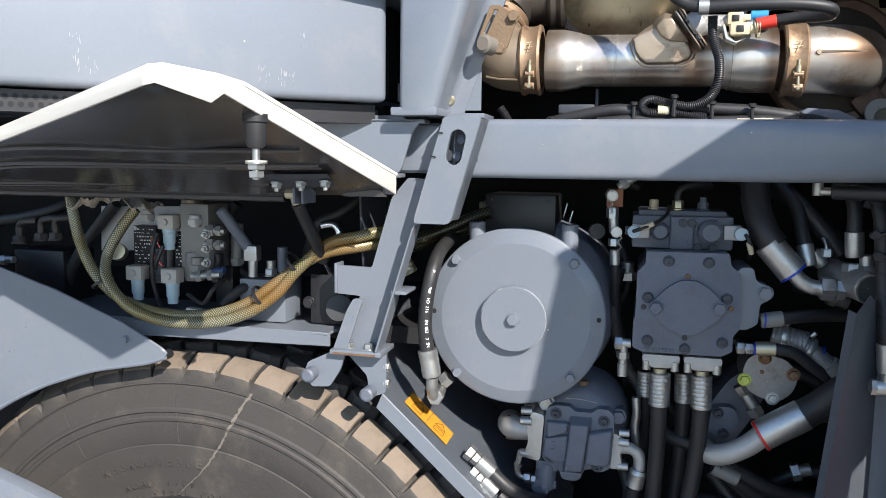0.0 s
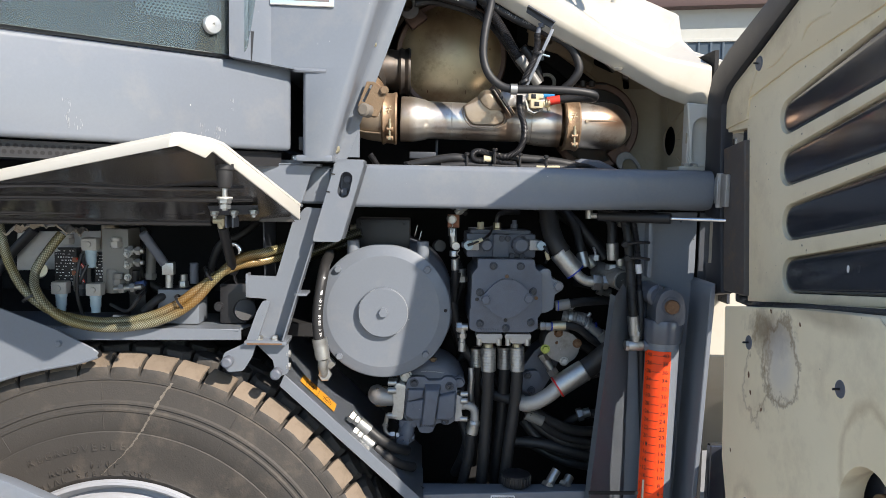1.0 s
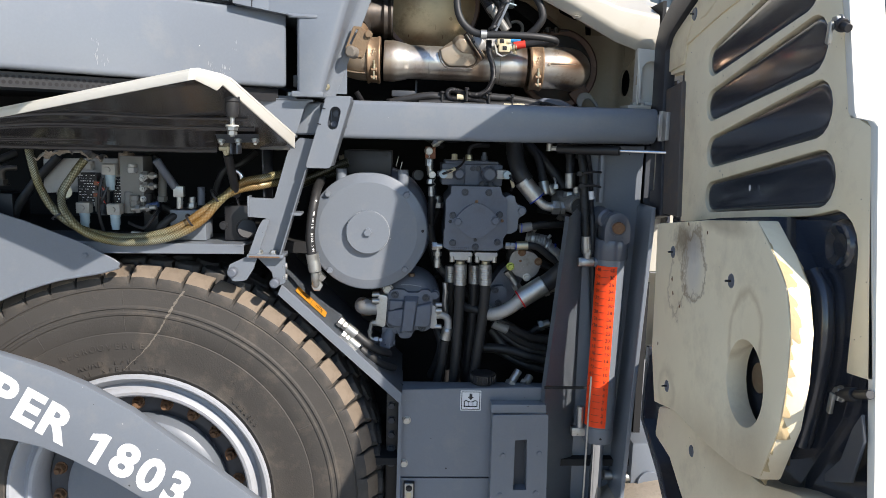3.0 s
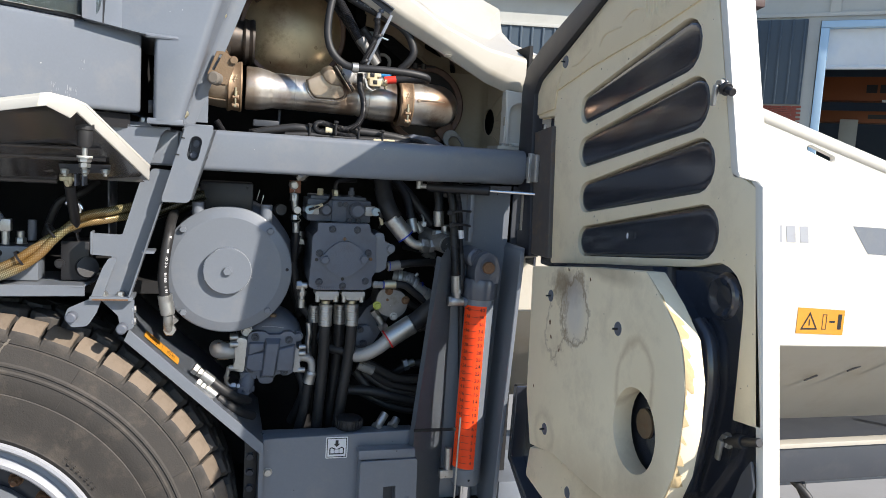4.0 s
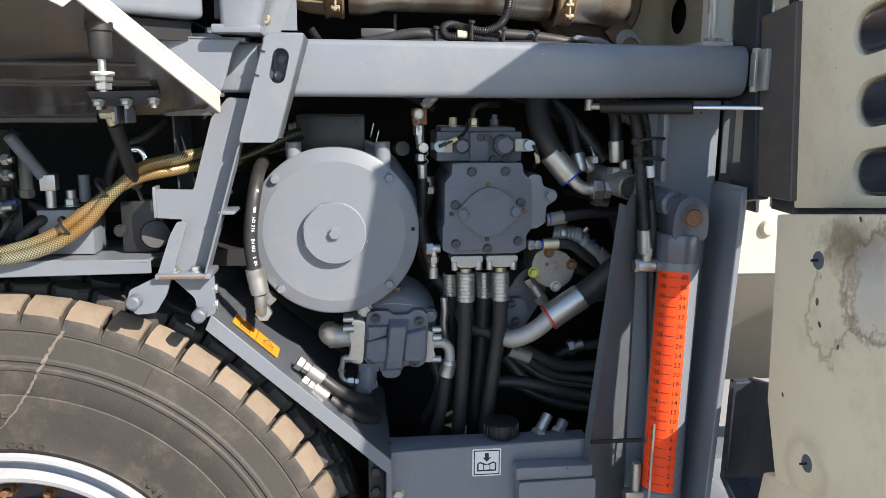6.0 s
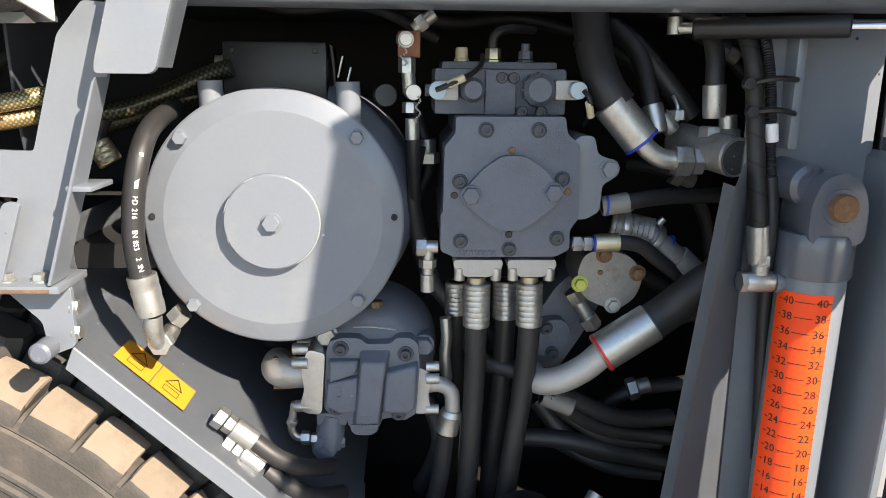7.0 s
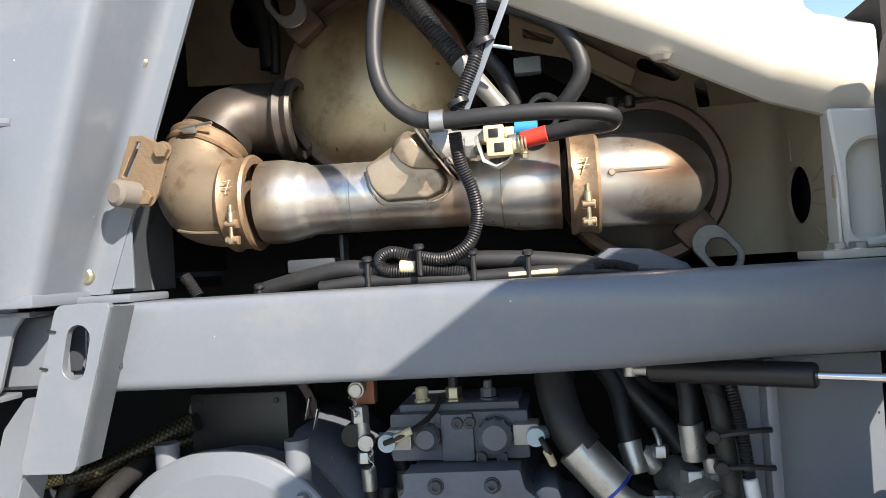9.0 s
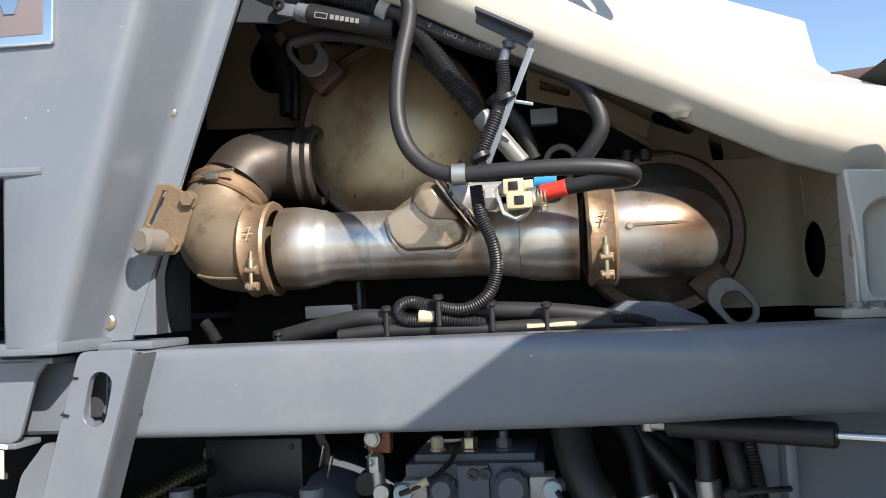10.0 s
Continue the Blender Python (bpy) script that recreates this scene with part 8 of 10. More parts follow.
    part("panel_lip", sweep([(0.379, 0.356, 2.218), (0.561, 0.356, 2.095), (0.62, 0.356, 2.05)], 0.005, 8), CREAM_SOOT_SHADE, t)
    # added black backing, so the slots and the gap behind them look dark
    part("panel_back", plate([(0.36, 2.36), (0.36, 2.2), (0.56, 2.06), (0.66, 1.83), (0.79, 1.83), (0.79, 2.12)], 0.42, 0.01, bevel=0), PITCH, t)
    part("soot_wall", plate(rounded([(-0.4, 2.22), (-0.02, 2.2), (0.06, 2.32), (0.08, 2.5), (-0.4, 2.5)], 0.03), 0.5, 0.006, bevel=0, holes=[oval((-0.1, 2.33), 0.05, 0.06, 20), slot_of((0.0, 2.3), (0.02, 2.38), 0.02)]), CREAM_SOOT_SHADE, t, "grimy cream inner wall behind the drum")
    part("inner_bracket", plate([(0.38, 2.222), (0.457, 2.192), (0.567, 2.122), (0.558, 2.097), (0.463, 2.15), (0.377, 2.173)], 0.33, 0.005, bevel=0.001, holes=[[(0.4, 2.203), (0.448, 2.184), (0.443, 2.174), (0.399, 2.189)]]), CREAM_SOOT_SHADE, t, "dull cream bracket under the hood")
    part("sensor_plug", soften(span(((0.382, 0.33, 2.155)[0], 0.325, (0.381, 0.33, 2.132)[2]), ((0.424, 0.33, 2.151)[0], 0.35, (0.382, 0.33, 2.157)[2]), 0), 0.003), CLEAR, t)
    for k, (y0, z0, y1, z1) in enumerate(((0.1, 1.98, 0.23, 1.925), (0.12, 1.86, 0.235, 1.895), (0.17, 2.0, 0.26, 1.955), (0.3, 2.02, 0.295, 1.96), (0.06, 1.9, 0.23, 1.912), (0.2, 1.845, 0.26, 1.868))):
        part("crease", sweep([(0.7715 - (y0 - 0.28) * 0.11, y0, z0), (0.771 - ((y0 + y1) / 2 - 0.28) * 0.11, (y0 + y1) / 2, (z0 + z1) / 2 + 0.006), (0.7715 - (y1 - 0.28) * 0.11, y1, z1)], 0.0018, 6, 6), CREAM_DULL, t)
    # added black sheet that stops sun coming through the wall's round hole
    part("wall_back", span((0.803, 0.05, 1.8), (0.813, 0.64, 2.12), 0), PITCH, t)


hood()


def mirror():
    t = thing("wing_mirror", "black wing mirror on a white tubular bracket", "mirror", (0.5, -0.06, 2.2))
    eye = Vector((-0.054, -1.998, 1.836))
    back = Matrix.Translation(eye + Z * 0.03) @ Matrix.Scale(1.078, 4) @ Matrix.Translation(-eye)
    part("bracket_tube", transformed(sweep([(0.30, -0.02, 2.27), (0.33, -0.07, 2.32), (0.42, -0.1, 2.385), (0.48, -0.1, 2.44), (0.56, -0.1, 2.46), (0.592, -0.1, 2.43), (0.588, -0.1, 2.36), (0.575, -0.1, 2.315), (0.54, -0.095, 2.285), (0.525, -0.08, 2.255), (0.52, -0.07, 2.22), (0.516, -0.06, 2.18)], 0.0115, 16), back), WHITE_EDGE, t, "white tubular bracket")
    part("carrier", transformed(soften(span((0.487, -0.115, 2.30), (0.556, -0.095, 2.46), 0), 0.008, 3), back), WHITE_EDGE, t)
    part("housing", transformed(soften(span((0.452, -0.13, 2.305), (0.528, -0.07, 2.46), 0), 0.018, 4), back), BLACK, t, "black plastic housing")
    part("knob", transformed(lathe([(0, 0), (0.016, 0), (0.014, -0.014), (0.007, -0.018), (0.007, -0.03), (0, -0.03)], (0.49, -0.1, 2.3), Z, 20), back), BLACK, t)
    part("cable", transformed(sweep([(0.45, -0.1, 2.32), (0.43, -0.1, 2.325), (0.42, -0.1, 2.345), (0.4, -0.1, 2.365)], 0.005, 10), back), BLACK, t)
    part("cable_plug", transformed(box((0.445, -0.1, 2.318), (0.028, 0.014, 0.014), 0.002), back), BLACK, t)


mirror()
single("exhaust_tailpipe", rod((0.56, 0.75, 2.2), (0.61, 0.75, 3.2), 0.058, n=28), SOCKET_GREY, "pale grey exhaust stack behind the hood", "exhaust stack")
# ---- lift cylinder on the column ----
def lift_cylinder():
    t = thing("lift_cylinder", "grey hydraulic lift cylinder with an orange height scale", "hydraulic cylinder", (0.675, -0.02, 0.9))
    r = 0.0415
    top, bot = Vector((0.679, -0.02, 1.42)), Vector((0.671, -0.02, 0.915))
    part("barrel", rod(bot, top, r, n=48, bevel=0.002), GREY, t)
    part("head", lathe([(0, 0), (0.0445, 0), (0.0465, 0.003), (0.0465, 0.05), (0.044, 0.056), (0, 0.056)], (0.6785, -0.02, 1.405), Z, 40), GREY_GLOSS, t)
    eye = rounded([(0.647, 1.45), (0.718, 1.45), (0.718, 1.5), (0.706, 1.53), (0.682, 1.539), (0.659, 1.53), (0.647, 1.5)], 0.018, 5)
    e = part("eye", plate(eye, -0.06, 0.075, bevel=0.003, segs=2), GREY_GLOSS, t)
    part("pin", lathe([(0, -0.012), (0.0155, -0.012), (0.017, -0.009), (0.017, 0.02), (0, 0.02)], (0.683, -0.06, 1.497), Y, 28), RUST, e, "rusty pivot pin")
    part("pin_ring", lathe([(0.017, -0.002), (0.0225, -0.002), (0.0235, 0.002), (0.017, 0.002)], (0.683, -0.06, 1.497), Y, 28), GREY_GLOSS, e)
    part("trunnion", soften(rod((0.648, 0.034, 1.524), (0.66, -0.03, 1.518), 0.026, n=28, bevel=0.006), 0), GREY_GLOSS, t)
    part("gland", lathe([(0, 0), (0.04, 0), (0.0425, 0.004), (0.0425, 0.04), (0.041, 0.046), (0, 0.046)], (0.6705, -0.02, 0.869), Z, 40), GREY, t)
    part("piston_rod", rod((0.669, -0.02, 0.45), (0.6705, -0.02, 0.875), 0.0195, n=32), CHROME, t, "bright piston rod")
    part("gland_hole", rod((0.668, -0.0625, 0.888), (0.668, -0.058, 0.888), 0.004, n=10), PITCH, t)
    # scale film wrapped round the barrel
    def on(ang, z, o=0.0):
        c = bot.lerp(top, (z - bot.z) / (top.z - bot.z))
        g = radians(ang)
        return Vector((c.x + (r + o) * math.sin(g), c.y - (r + o) * math.cos(g), z))
    a0, a1, z0, z1 = -88, 12, 0.92, 1.388
    bm = bmesh.new()
    cols = [[bm.verts.new(on(a0 + (a1 - a0) * i / 14, z, 0.0006)) for z in (z0, (z0 + z1) / 2, z1)] for i in range(15)]
    for p, q in zip(cols, cols[1:]):
        for j in range(2):
            bm.faces.new((p[j], q[j], q[j + 1], p[j + 1]))
    film = part("scale_film", bm, ORANGE, t, "bright orange scale film")
    marks = [str(n) for n in range(40, -1, -2)] + ["2", "4"]
    step = 0.02
    for k, s in enumerate(marks):
        z = 1.377 - k * step
        for ang in (-60, -5):
            g = radians(ang)
            fr = facing(on(ang, z, 0.0007), (math.cos(g), math.sin(g), 0), Z)
            lettering(s, 0.0145, fr, INK, film, "scale_number", 0.0002)
        pts = [on(a, z, 0.0008) for a in (-48, -38, -28, -18)]
        part("scale_line", sweep(pts, 0.0006, 4, 1, smooth=False), INK, film)
        for a in ((-78, -72), (6, 11)):
            part("scale_line", sweep([on(a[0], z, 0.0008), on(a[1], z, 0.0008)], 0.0006, 4), INK, film)
    part("pointer_rod", sweep([(0.630, -0.066, 1.075), (0.627, -0.066, 0.88), (0.625, -0.066, 0.6)], 0.0028, 8), ZINC, t)
    # pipe fittings on its left
    eb = part("elbow_block", join(lathe([(0, 0), (0.0125, 0), (0.0135, 0.002), (0.0135, 0.034), (0.012, 0.037), (0, 0.037)], (0.593, -0.02, 1.395), X, 24), lathe([(0, 0), (0.011, 0), (0.012, 0.012), (0, 0.012)], (0.611, -0.02, 1.405), Z, 20)), ZINC, t, "plated elbow fitting")
    part("nut", join(hexagon((0.586, -0.02, 1.395), X, 0.024, 0.009, False), hexagon((0.61, -0.02, 1.417), Z, 0.025, 0.014, False)), ZINC, eb)
    part("socket_boss", lathe([(0, 0), (0.0135, 0), (0.015, 0.004), (0.016, 0.02), (0, 0.02)], (0.63, -0.02, 1.395), X, 24), GREY_GLOSS, t)
    part("lower_fitting", join(box((0.611, -0.02, 0.897), (0.04, 0.026, 0.024), 0.003), rod((0.616, -0.02, 0.902), (0.615, -0.02, 0.971), 0.010)), ZINC, t)
    part("tee", join(rod((0.636, -0.01, 1.437), (0.652, -0.01, 1.437), 0.007), hexagon((0.64, -0.01, 1.437), X, 0.016, 0.008, False)), ZINC, t)


lift_cylinder()
hose([(0.608, -0.02, 1.421), (0.603, -0.02, 1.471), (0.601, -0.005, 1.534), (0.597, 0.01, 1.616), (0.592, 0.02, 1.673), (0.582, 0.05, 1.718), (0.55, 0.1, 1.774)], 0.0112, "spiral-wrapped black hose on the column", [(0, 0.048, ZINC, 1)], SPIRAL)
single("corrugated_conduit", sweep([(0.605, 0.05, 1.718), (0.609, 0.02, 1.685), (0.616, 0.01, 1.629), (0.62, 0.005, 1.565), (0.622, 0, 1.523)], 0.0075, 12, 8, 0.0011, 0.0032), BLACK, "black corrugated conduit on the column", "conduit", "conduits", angle=60)
hose([(0.622, 0, 1.525), (0.625, -0.005, 1.488), (0.625, -0.01, 1.449), (0.631, 0, 1.391), (0.638, 0.01, 1.331), (0.65, 0.01, 1.134)], 0.009, "black cable running down the column", name="cable")
single("cable_label", rod((0.618, 0.004, 1.592), (0.621, 0.004, 1.569), 0.0082, n=14), WHITE, "white paper label round the column cable", "label")
for z in (180, 238):
    tie = thing("long_cable_tie", "long black cable tie with its free end", "cable tie", (0.583, 0, 1.642), "cable ties")
    a, b = Vector(((0.583, 0, 1.642)[0], 0, 0)), 0
    p = {180: (0.581, -0.002, 1.64), 238: (0.588, -0.002, 1.606)}[z]
    q = {180: (0.642, -0.002, 1.645), 238: (0.643, -0.002, 1.604)}[z]
    part("strap", sweep([p, (Vector(p) + Vector(q)) / 2 + Vector((0, -0.012, 0.004)), q], 0.0035, 6), BLACK, tie)
    part("lock", rod(Vector(p) - Y * 0.008, Vector(p) + Y * 0.004, 0.0075, n=14), BLACK, tie)

# ---- gas spring of the door ----
gsd = thing("door_gas_spring", "black gas spring between frame and open door", "gas spring", (0.508, 0.056, 1.707))
g0, g1 = Vector((0.505, 0.058, 1.707)), Vector((0.80, -0.1, 1.706))
part("ball_joint", join(rod(g0 + Vector((0, 0.0, 0.014)), g0 - Z * 0.008, 0.009), rod(g0, g0.lerp(g1, 0.08), 0.007)), ZINC, gsd)
part("barrel", rod(g0.lerp(g1, 0.07), g0.lerp(g1, 0.6), 0.0135, n=22, bevel=0.002), BLACK, gsd)
part("piston_rod", rod(g0.lerp(g1, 0.58), g1, 0.0045, n=12), CHROME, gsd)


# ---- open access door ----
def pillow(p, q, r1, r2, x0, rise, n=10):
    """A long rounded bulge in the door's plane that rises towards -x."""
    bm = bmesh.new()
    rings = []
    for f, h in ((1.0, 0.0), (0.975, 0.5), (0.93, 0.8), (0.86, 0.93), (0.78, 0.98), (0.6, 1.0)):
        rings.append([bm.verts.new((x0 - rise * h, a, b)) for a, b in slot_of(p, q, r1 * f, r2 * f, n)])
    for r, s in zip(rings, rings[1:]):
        for i in range(len(r)):
            j = (i + 1) % len(r)
            bm.faces.new((r[i], r[j], s[j], s[i]))
    bm.faces.new(rings[-1])
    bmesh.ops.recalc_face_normals(bm, faces=bm.faces)
    return bm


def access_door():
    t = thing("access_door", "open white access door lined with cream foam and dark louvres", "door", (0.8, -0.05, 1.0))
    right = [(-0.787, 2.333), (-0.932, 1.792), (-0.94, 1.783), (-0.985, 1.777), (-0.997, 1.768), (-1.09, 1.2), (-1.13, 0.75)]
    rim_top = [(-0.012, 1.519), (0.0, 1.598), (-0.038, 1.602), (-0.037, 1.7), (-0.022, 1.709), (0.014, 1.711), (0.029, 1.807), (0.034, 2), (0.006, 2.05), (-0.083, 2.096), (-0.43, 2.218), (-0.74, 2.309), (-0.782, 2.325)]
    low = [(-0.4, 0.72), (-0.22, 0.86), (-0.06, 0.95), (-0.07, 1.17), (-0.31, 1.22), (-0.335, 1.515)]
    upper = [(min(a, -0.095), b) for a, b in rim_top if b > 1.78] + right[:2] + [(-0.936, 1.782), (-0.095, 1.782)]
    part("outer_skin", plate(upper, 0.848, 0.014, "x", bevel=0.003), WHITE_EDGE, t, "white painted outer skin")
    part("outer_skin", plate([(-0.08, 1.79), (-0.93, 1.79), (-0.94, 1.783)] + right[3:] + low + [(-0.08, 1.519)], 0.827, 0.008, "x", bevel=0.002), WHITE_EDGE, t, "white painted outer skin")
    # white return edge
    bm = bmesh.new()
    edge = [(a, b) for a, b in right]
    rows = [[bm.verts.new((x, a + o, b)) for x, o in ((0.8, 0.0), (0.802, -0.003), (0.8 + d - 0.006, -0.003), (0.8 + d, 0.0), (0.8 + d, 0.012), (0.8, 0.012))] for (a, b), d in zip(edge, (0.062, 0.062, 0.06, 0.038, 0.036, 0.034, 0.034))]
    for r, s in zip(rows, rows[1:]):
        for i in range(6):
            j = (i + 1) % 6
            bm.faces.new((r[i], r[j], s[j], s[i]))
    bmesh.ops.recalc_face_normals(bm, faces=bm.faces)
    part("return_edge", bm, WHITE_EDGE, t, "bright white return edge")
    # dark rim at hinge side and top
    inner = [(-0.106, 1.537), (-0.068, 1.81), (-0.057, 1.977), (-0.084, 2.012), (-0.157, 2.046), (-0.46, 2.175), (-0.735, 2.288), (-0.782, 2.30)]
    part("rim", plate(rim_top + inner[::-1], 0.782, 0.03, "x", bevel=0.004, segs=2), RIM_DARK, t, "dark moulded rim")
    part("liner", plate([(min(a * 0.99 - 0.004, -0.105), b) for a, b in rim_top] + [(a + 0.012, b) for a, b in right] + low, 0.818, 0.008, "x", bevel=0.001), SHELL_DARK, t, "dark glossy moulded liner")
    part("rim", plate([(-0.07, 1.17), (-0.095, 1.17), (-0.085, 0.96), (-0.24, 0.885), (-0.41, 0.745), (-0.4, 0.72), (-0.22, 0.86), (-0.06, 0.95)], 0.78, 0.06, "x", bevel=0.003), SHELL_DARK, t)
    part("hinge_return", plate([(-0.026, 1.5), (0.05, 1.5), (0.05, 1.9), (-0.026, 1.9)], 0.83, 0.008, "x", bevel=0.001), SHELL_DARK, t)
    # hinge
    part("hinge_plate", plate([(-0.066, 1.872), (-0.181, 1.887), (-0.217, 1.547), (-0.102, 1.544)], 0.789, 0.03, "x", bevel=0.002), STRIP, t)
    part("hinge", join(box((0.783, -0.1, 1.775), (0.012, 0.034, 0.075), 0.004), rod((0.778, -0.08, 1.735), (0.778, -0.08, 1.815), 0.008)), ALU, t, "steel hinge")
    part("hinge_pad", box((0.763, -0.1, 1.775), (0.004, 0.018, 0.06), 0.003), ZINC, t)
    # upper foam with four long slots
    sl = [((-0.353, 1.923), (-0.748, 2.019)), ((-0.363, 1.822), (-0.789, 1.91)), ((-0.385, 1.716), (-0.822, 1.799)), ((-0.395, 1.613), (-0.853, 1.682))]
    radii = [(0.030, 0.045), (0.031, 0.045), (0.031, 0.045), (0.030, 0.044)]
    foam = [(-0.023, 1.91), (-0.031, 1.982), (-0.102, 2.021), (-0.24, 2.077), (-0.524, 2.205), (-0.715, 2.285), (-0.775, 2.303), (-0.92, 1.792), (-0.985, 1.768), (-1.06, 1.392), (-0.988, 1.383),
            (-0.986, 1.555), (-0.984, 1.58), (-0.976, 1.602), (-0.961, 1.619), (-0.941, 1.63), (-0.915, 1.635), (-0.834, 1.616), (-0.21, 1.535), (-0.164, 1.914)]
    f = part("upper_foam", plate(foam, 0.80, 0.03, "x", bevel=0.003, holes=[slot_of(p, q, a + 0.005, b + 0.005, 9) for (p, q), (a, b) in zip(sl, radii)], segs=2), FOAM, t, "cream sound-proofing foam with four long slots")
    for (p, q), (a, b) in zip(sl, radii):
        lv = part("louvre", pillow(p, q, a + 0.0045, b + 0.0045, 0.823, 0.018), SHELL_DARK, t, "glossy dark louvre moulding")
    part("paint_fleck", transformed(plate(oval((0, 0), 0.0035, 0.0065, 10), 0, 0.0008, "x", bevel=0), Matrix.Translation((0.7955, -0.601, 1.648))), WHITE, t)
    for p in ((0.794, -0.222, 2.045), (0.794, -0.757, 2.19)):
        w = part("fixing_washer", lathe([(0, -0.002), (0.014, -0.0015), (0.016, 0.001), (0, 0.002)], p, X, 20), GREY_DULL, f)
        part("fixing_pin", rod(Vector(p) - X * 0.012, p, 0.002, n=8), BLACK, w)
    # tan strip along the top, gathered round its pins
    strip = [(-0.026, 1.915), (-0.17, 1.932), (-0.176, 1.977), (-0.378, 2.021), (-0.64, 2.064), (-0.815, 2.101), (-0.84, 2.108), (-0.786, 2.298), (-0.715, 2.284), (-0.524, 2.204), (-0.24, 2.076), (-0.102, 2.02), (-0.032, 1.981)]
    ts = part("foam_strip", plate(strip, 0.795, 0.006, "x", bevel=0.002, segs=2), FOAM_TAN, t, "tan foam strip, wrinkled round its pins")
    rng = random.Random(21)
    for k in range(15):
        y = -0.6 - 0.0145 * k + rng.uniform(-0.003, 0.003)
        z = 2.083 + (-0.6 - y) * 0.16 + rng.uniform(0, 0.012)
        part("wrinkle", sweep([(0.796, y, z), (0.7948, y + 0.002, z + 0.012), (0.7948, y + 0.005 + rng.uniform(-0.003, 0.003), z + 0.026 + rng.uniform(0, 0.016)), (0.797, y + 0.008, z + 0.05)], 0.0022, 6, 4), FOAM_TAN, ts)
    for pts in ([(-0.751, 2.187), (-0.71, 2.2), (-0.66, 2.215)], [(-0.751, 2.187), (-0.79, 2.17), (-0.815, 2.12)], [(-0.751, 2.187), (-0.775, 2.22), (-0.772, 2.28)], [(-0.26, 2.03), (-0.3, 2.035), (-0.36, 2.06)], [(-0.215, 2.038), (-0.19, 2.0), (-0.176, 1.98)], [(-0.5, 2.1), (-0.55, 2.118), (-0.6, 2.112)], [(-0.4, 2.06), (-0.43, 2.085), (-0.5, 2.09)]):
        part("wrinkle", sweep([(0.7965, *pts[0]), (0.7945, *pts[1]), (0.797, *pts[2])], 0.003, 6, 6), FOAM_TAN, ts)
    # lower foam block
    rim_px = [(-0.844, 1.607), (-0.912, 1.561), (-0.966, 1.513), (-0.99, 1.447), (-0.993, 1.365), (-0.981, 1.285), (-0.932, 1.177)]
    out_px = [(-0.795, 1.6), (-0.865, 1.57), (-0.923, 1.531), (-0.95, 1.484), (-0.957, 1.412), (-0.95, 1.312), (-0.934, 1.246), (-0.854, 1.135)]
    blk = [(-0.327, 1.541), (-0.615, 1.582)] + rim_px + [(-0.854, 1.158), (-0.707, 1.146), (-0.523, 1.146), (-0.389, 1.119), (-0.346, 1.237), (-0.337, 1.404)]
    hole = oval((-0.847, 1.318), 0.073, 0.077, 30)
    g = part("lower_foam", plate(blk, 0.702, 0.04, "x", bevel=0.004, holes=[hole], segs=2), FOAM, t, "thick cream foam block, torn and stained, with a round hole")
    for y, z, r in [(-0.455, 1.431, 0.006), (-0.466, 1.4, 0.005), (-0.513, 1.381, 0.004), (-0.532, 1.564, 0.004), (-0.636, 1.559, 0.004), (-0.39, 1.263, 0.004)]:
        part("tear", transformed(plate(oval((0, 0), r * 0.55, r, 9, (z * 900) % 70 - 35), 0, 0.0012, "x", bevel=0), Matrix.Translation((0.7012, y, z))), RUST, g, "small brown hole in the foam")
    part("foam_backing", plate([(a_ * 0.9 - 0.01, b_) for a_, b_ in blk], 0.757, 0.07, "x", bevel=0), SHELL_DARK, t)
    bm = bmesh.new()
    random.seed(4)
    fine = lambda P, k: [tuple(v) for v in resample(curve_points([(0.0, *p) for p in P], 6), 0.011)][:k]
    A, B_ = fine(rim_px, 99), fine(out_px, 99)
    k = min(len(A), len(B_))
    A = [A[int(i * (len(A) - 1) / (k - 1))] for i in range(k)]
    B_ = [B_[int(i * (len(B_) - 1) / (k - 1))] for i in range(k)]
    rows = []
    for i in range(k):
        row = []
        for f_ in (0.0, 0.25, 0.5, 0.75, 1.0):
            y_, z_ = A[i][1] * (1 - f_) + B_[i][1] * f_, A[i][2] * (1 - f_) + B_[i][2] * f_
            j_ = random.uniform(-0.008, 0.008) * (f_ > 0)
            row.append(bm.verts.new((0.704 + 0.05 * f_, y_ + j_ - 0.006 * math.sin(math.pi * f_), z_ + j_ * 0.5)))
        rows.append(row)
    for r_, s_ in zip(rows, rows[1:]):
        for i in range(4):
            bm.faces.new((r_[i], r_[i + 1], s_[i + 1], s_[i]))
    bmesh.ops.recalc_face_normals(bm, faces=bm.faces)
    part("cut_edge", bm, FOAM_CUT, g, "rough cut foam edge", 80)
    part("hole_back", span((0.7555, -0.93, 1.2), (0.7565, -0.72, 1.42), 0), SHELL_DARK, t)
    part("hole_knob", rod((0.75, -0.804, 1.314), Vector((0.75, -0.804, 1.314)) + X * 0.006, 0.028, n=24), RUST_TAN, t)
    for p in ((0.702, -0.763, 1.486), (0.702, -0.448, 1.491), (0.702, -0.469, 1.185)):
        w = part("fixing_washer", lathe([(0, -0.001), (0.013, -0.001), (0.015, 0.002), (0, 0.004)], p, X, 20), GREY_DULL, g)
        part("fixing_pin", rod(Vector(p) - X * 0.012, p, 0.002, n=8), BLACK, w)
    # foam below the block
    lowf = [(-0.243, 1.055), (-0.371, 1.093), (-0.573, 1.094), (-0.816, 1.116), (-0.919, 1.151), (-1.026, 1.179), (-1.078, 1.154), (-0.436, 0.795), (-0.443, 0.9), (-0.343, 0.957), (-0.227, 0.97)]
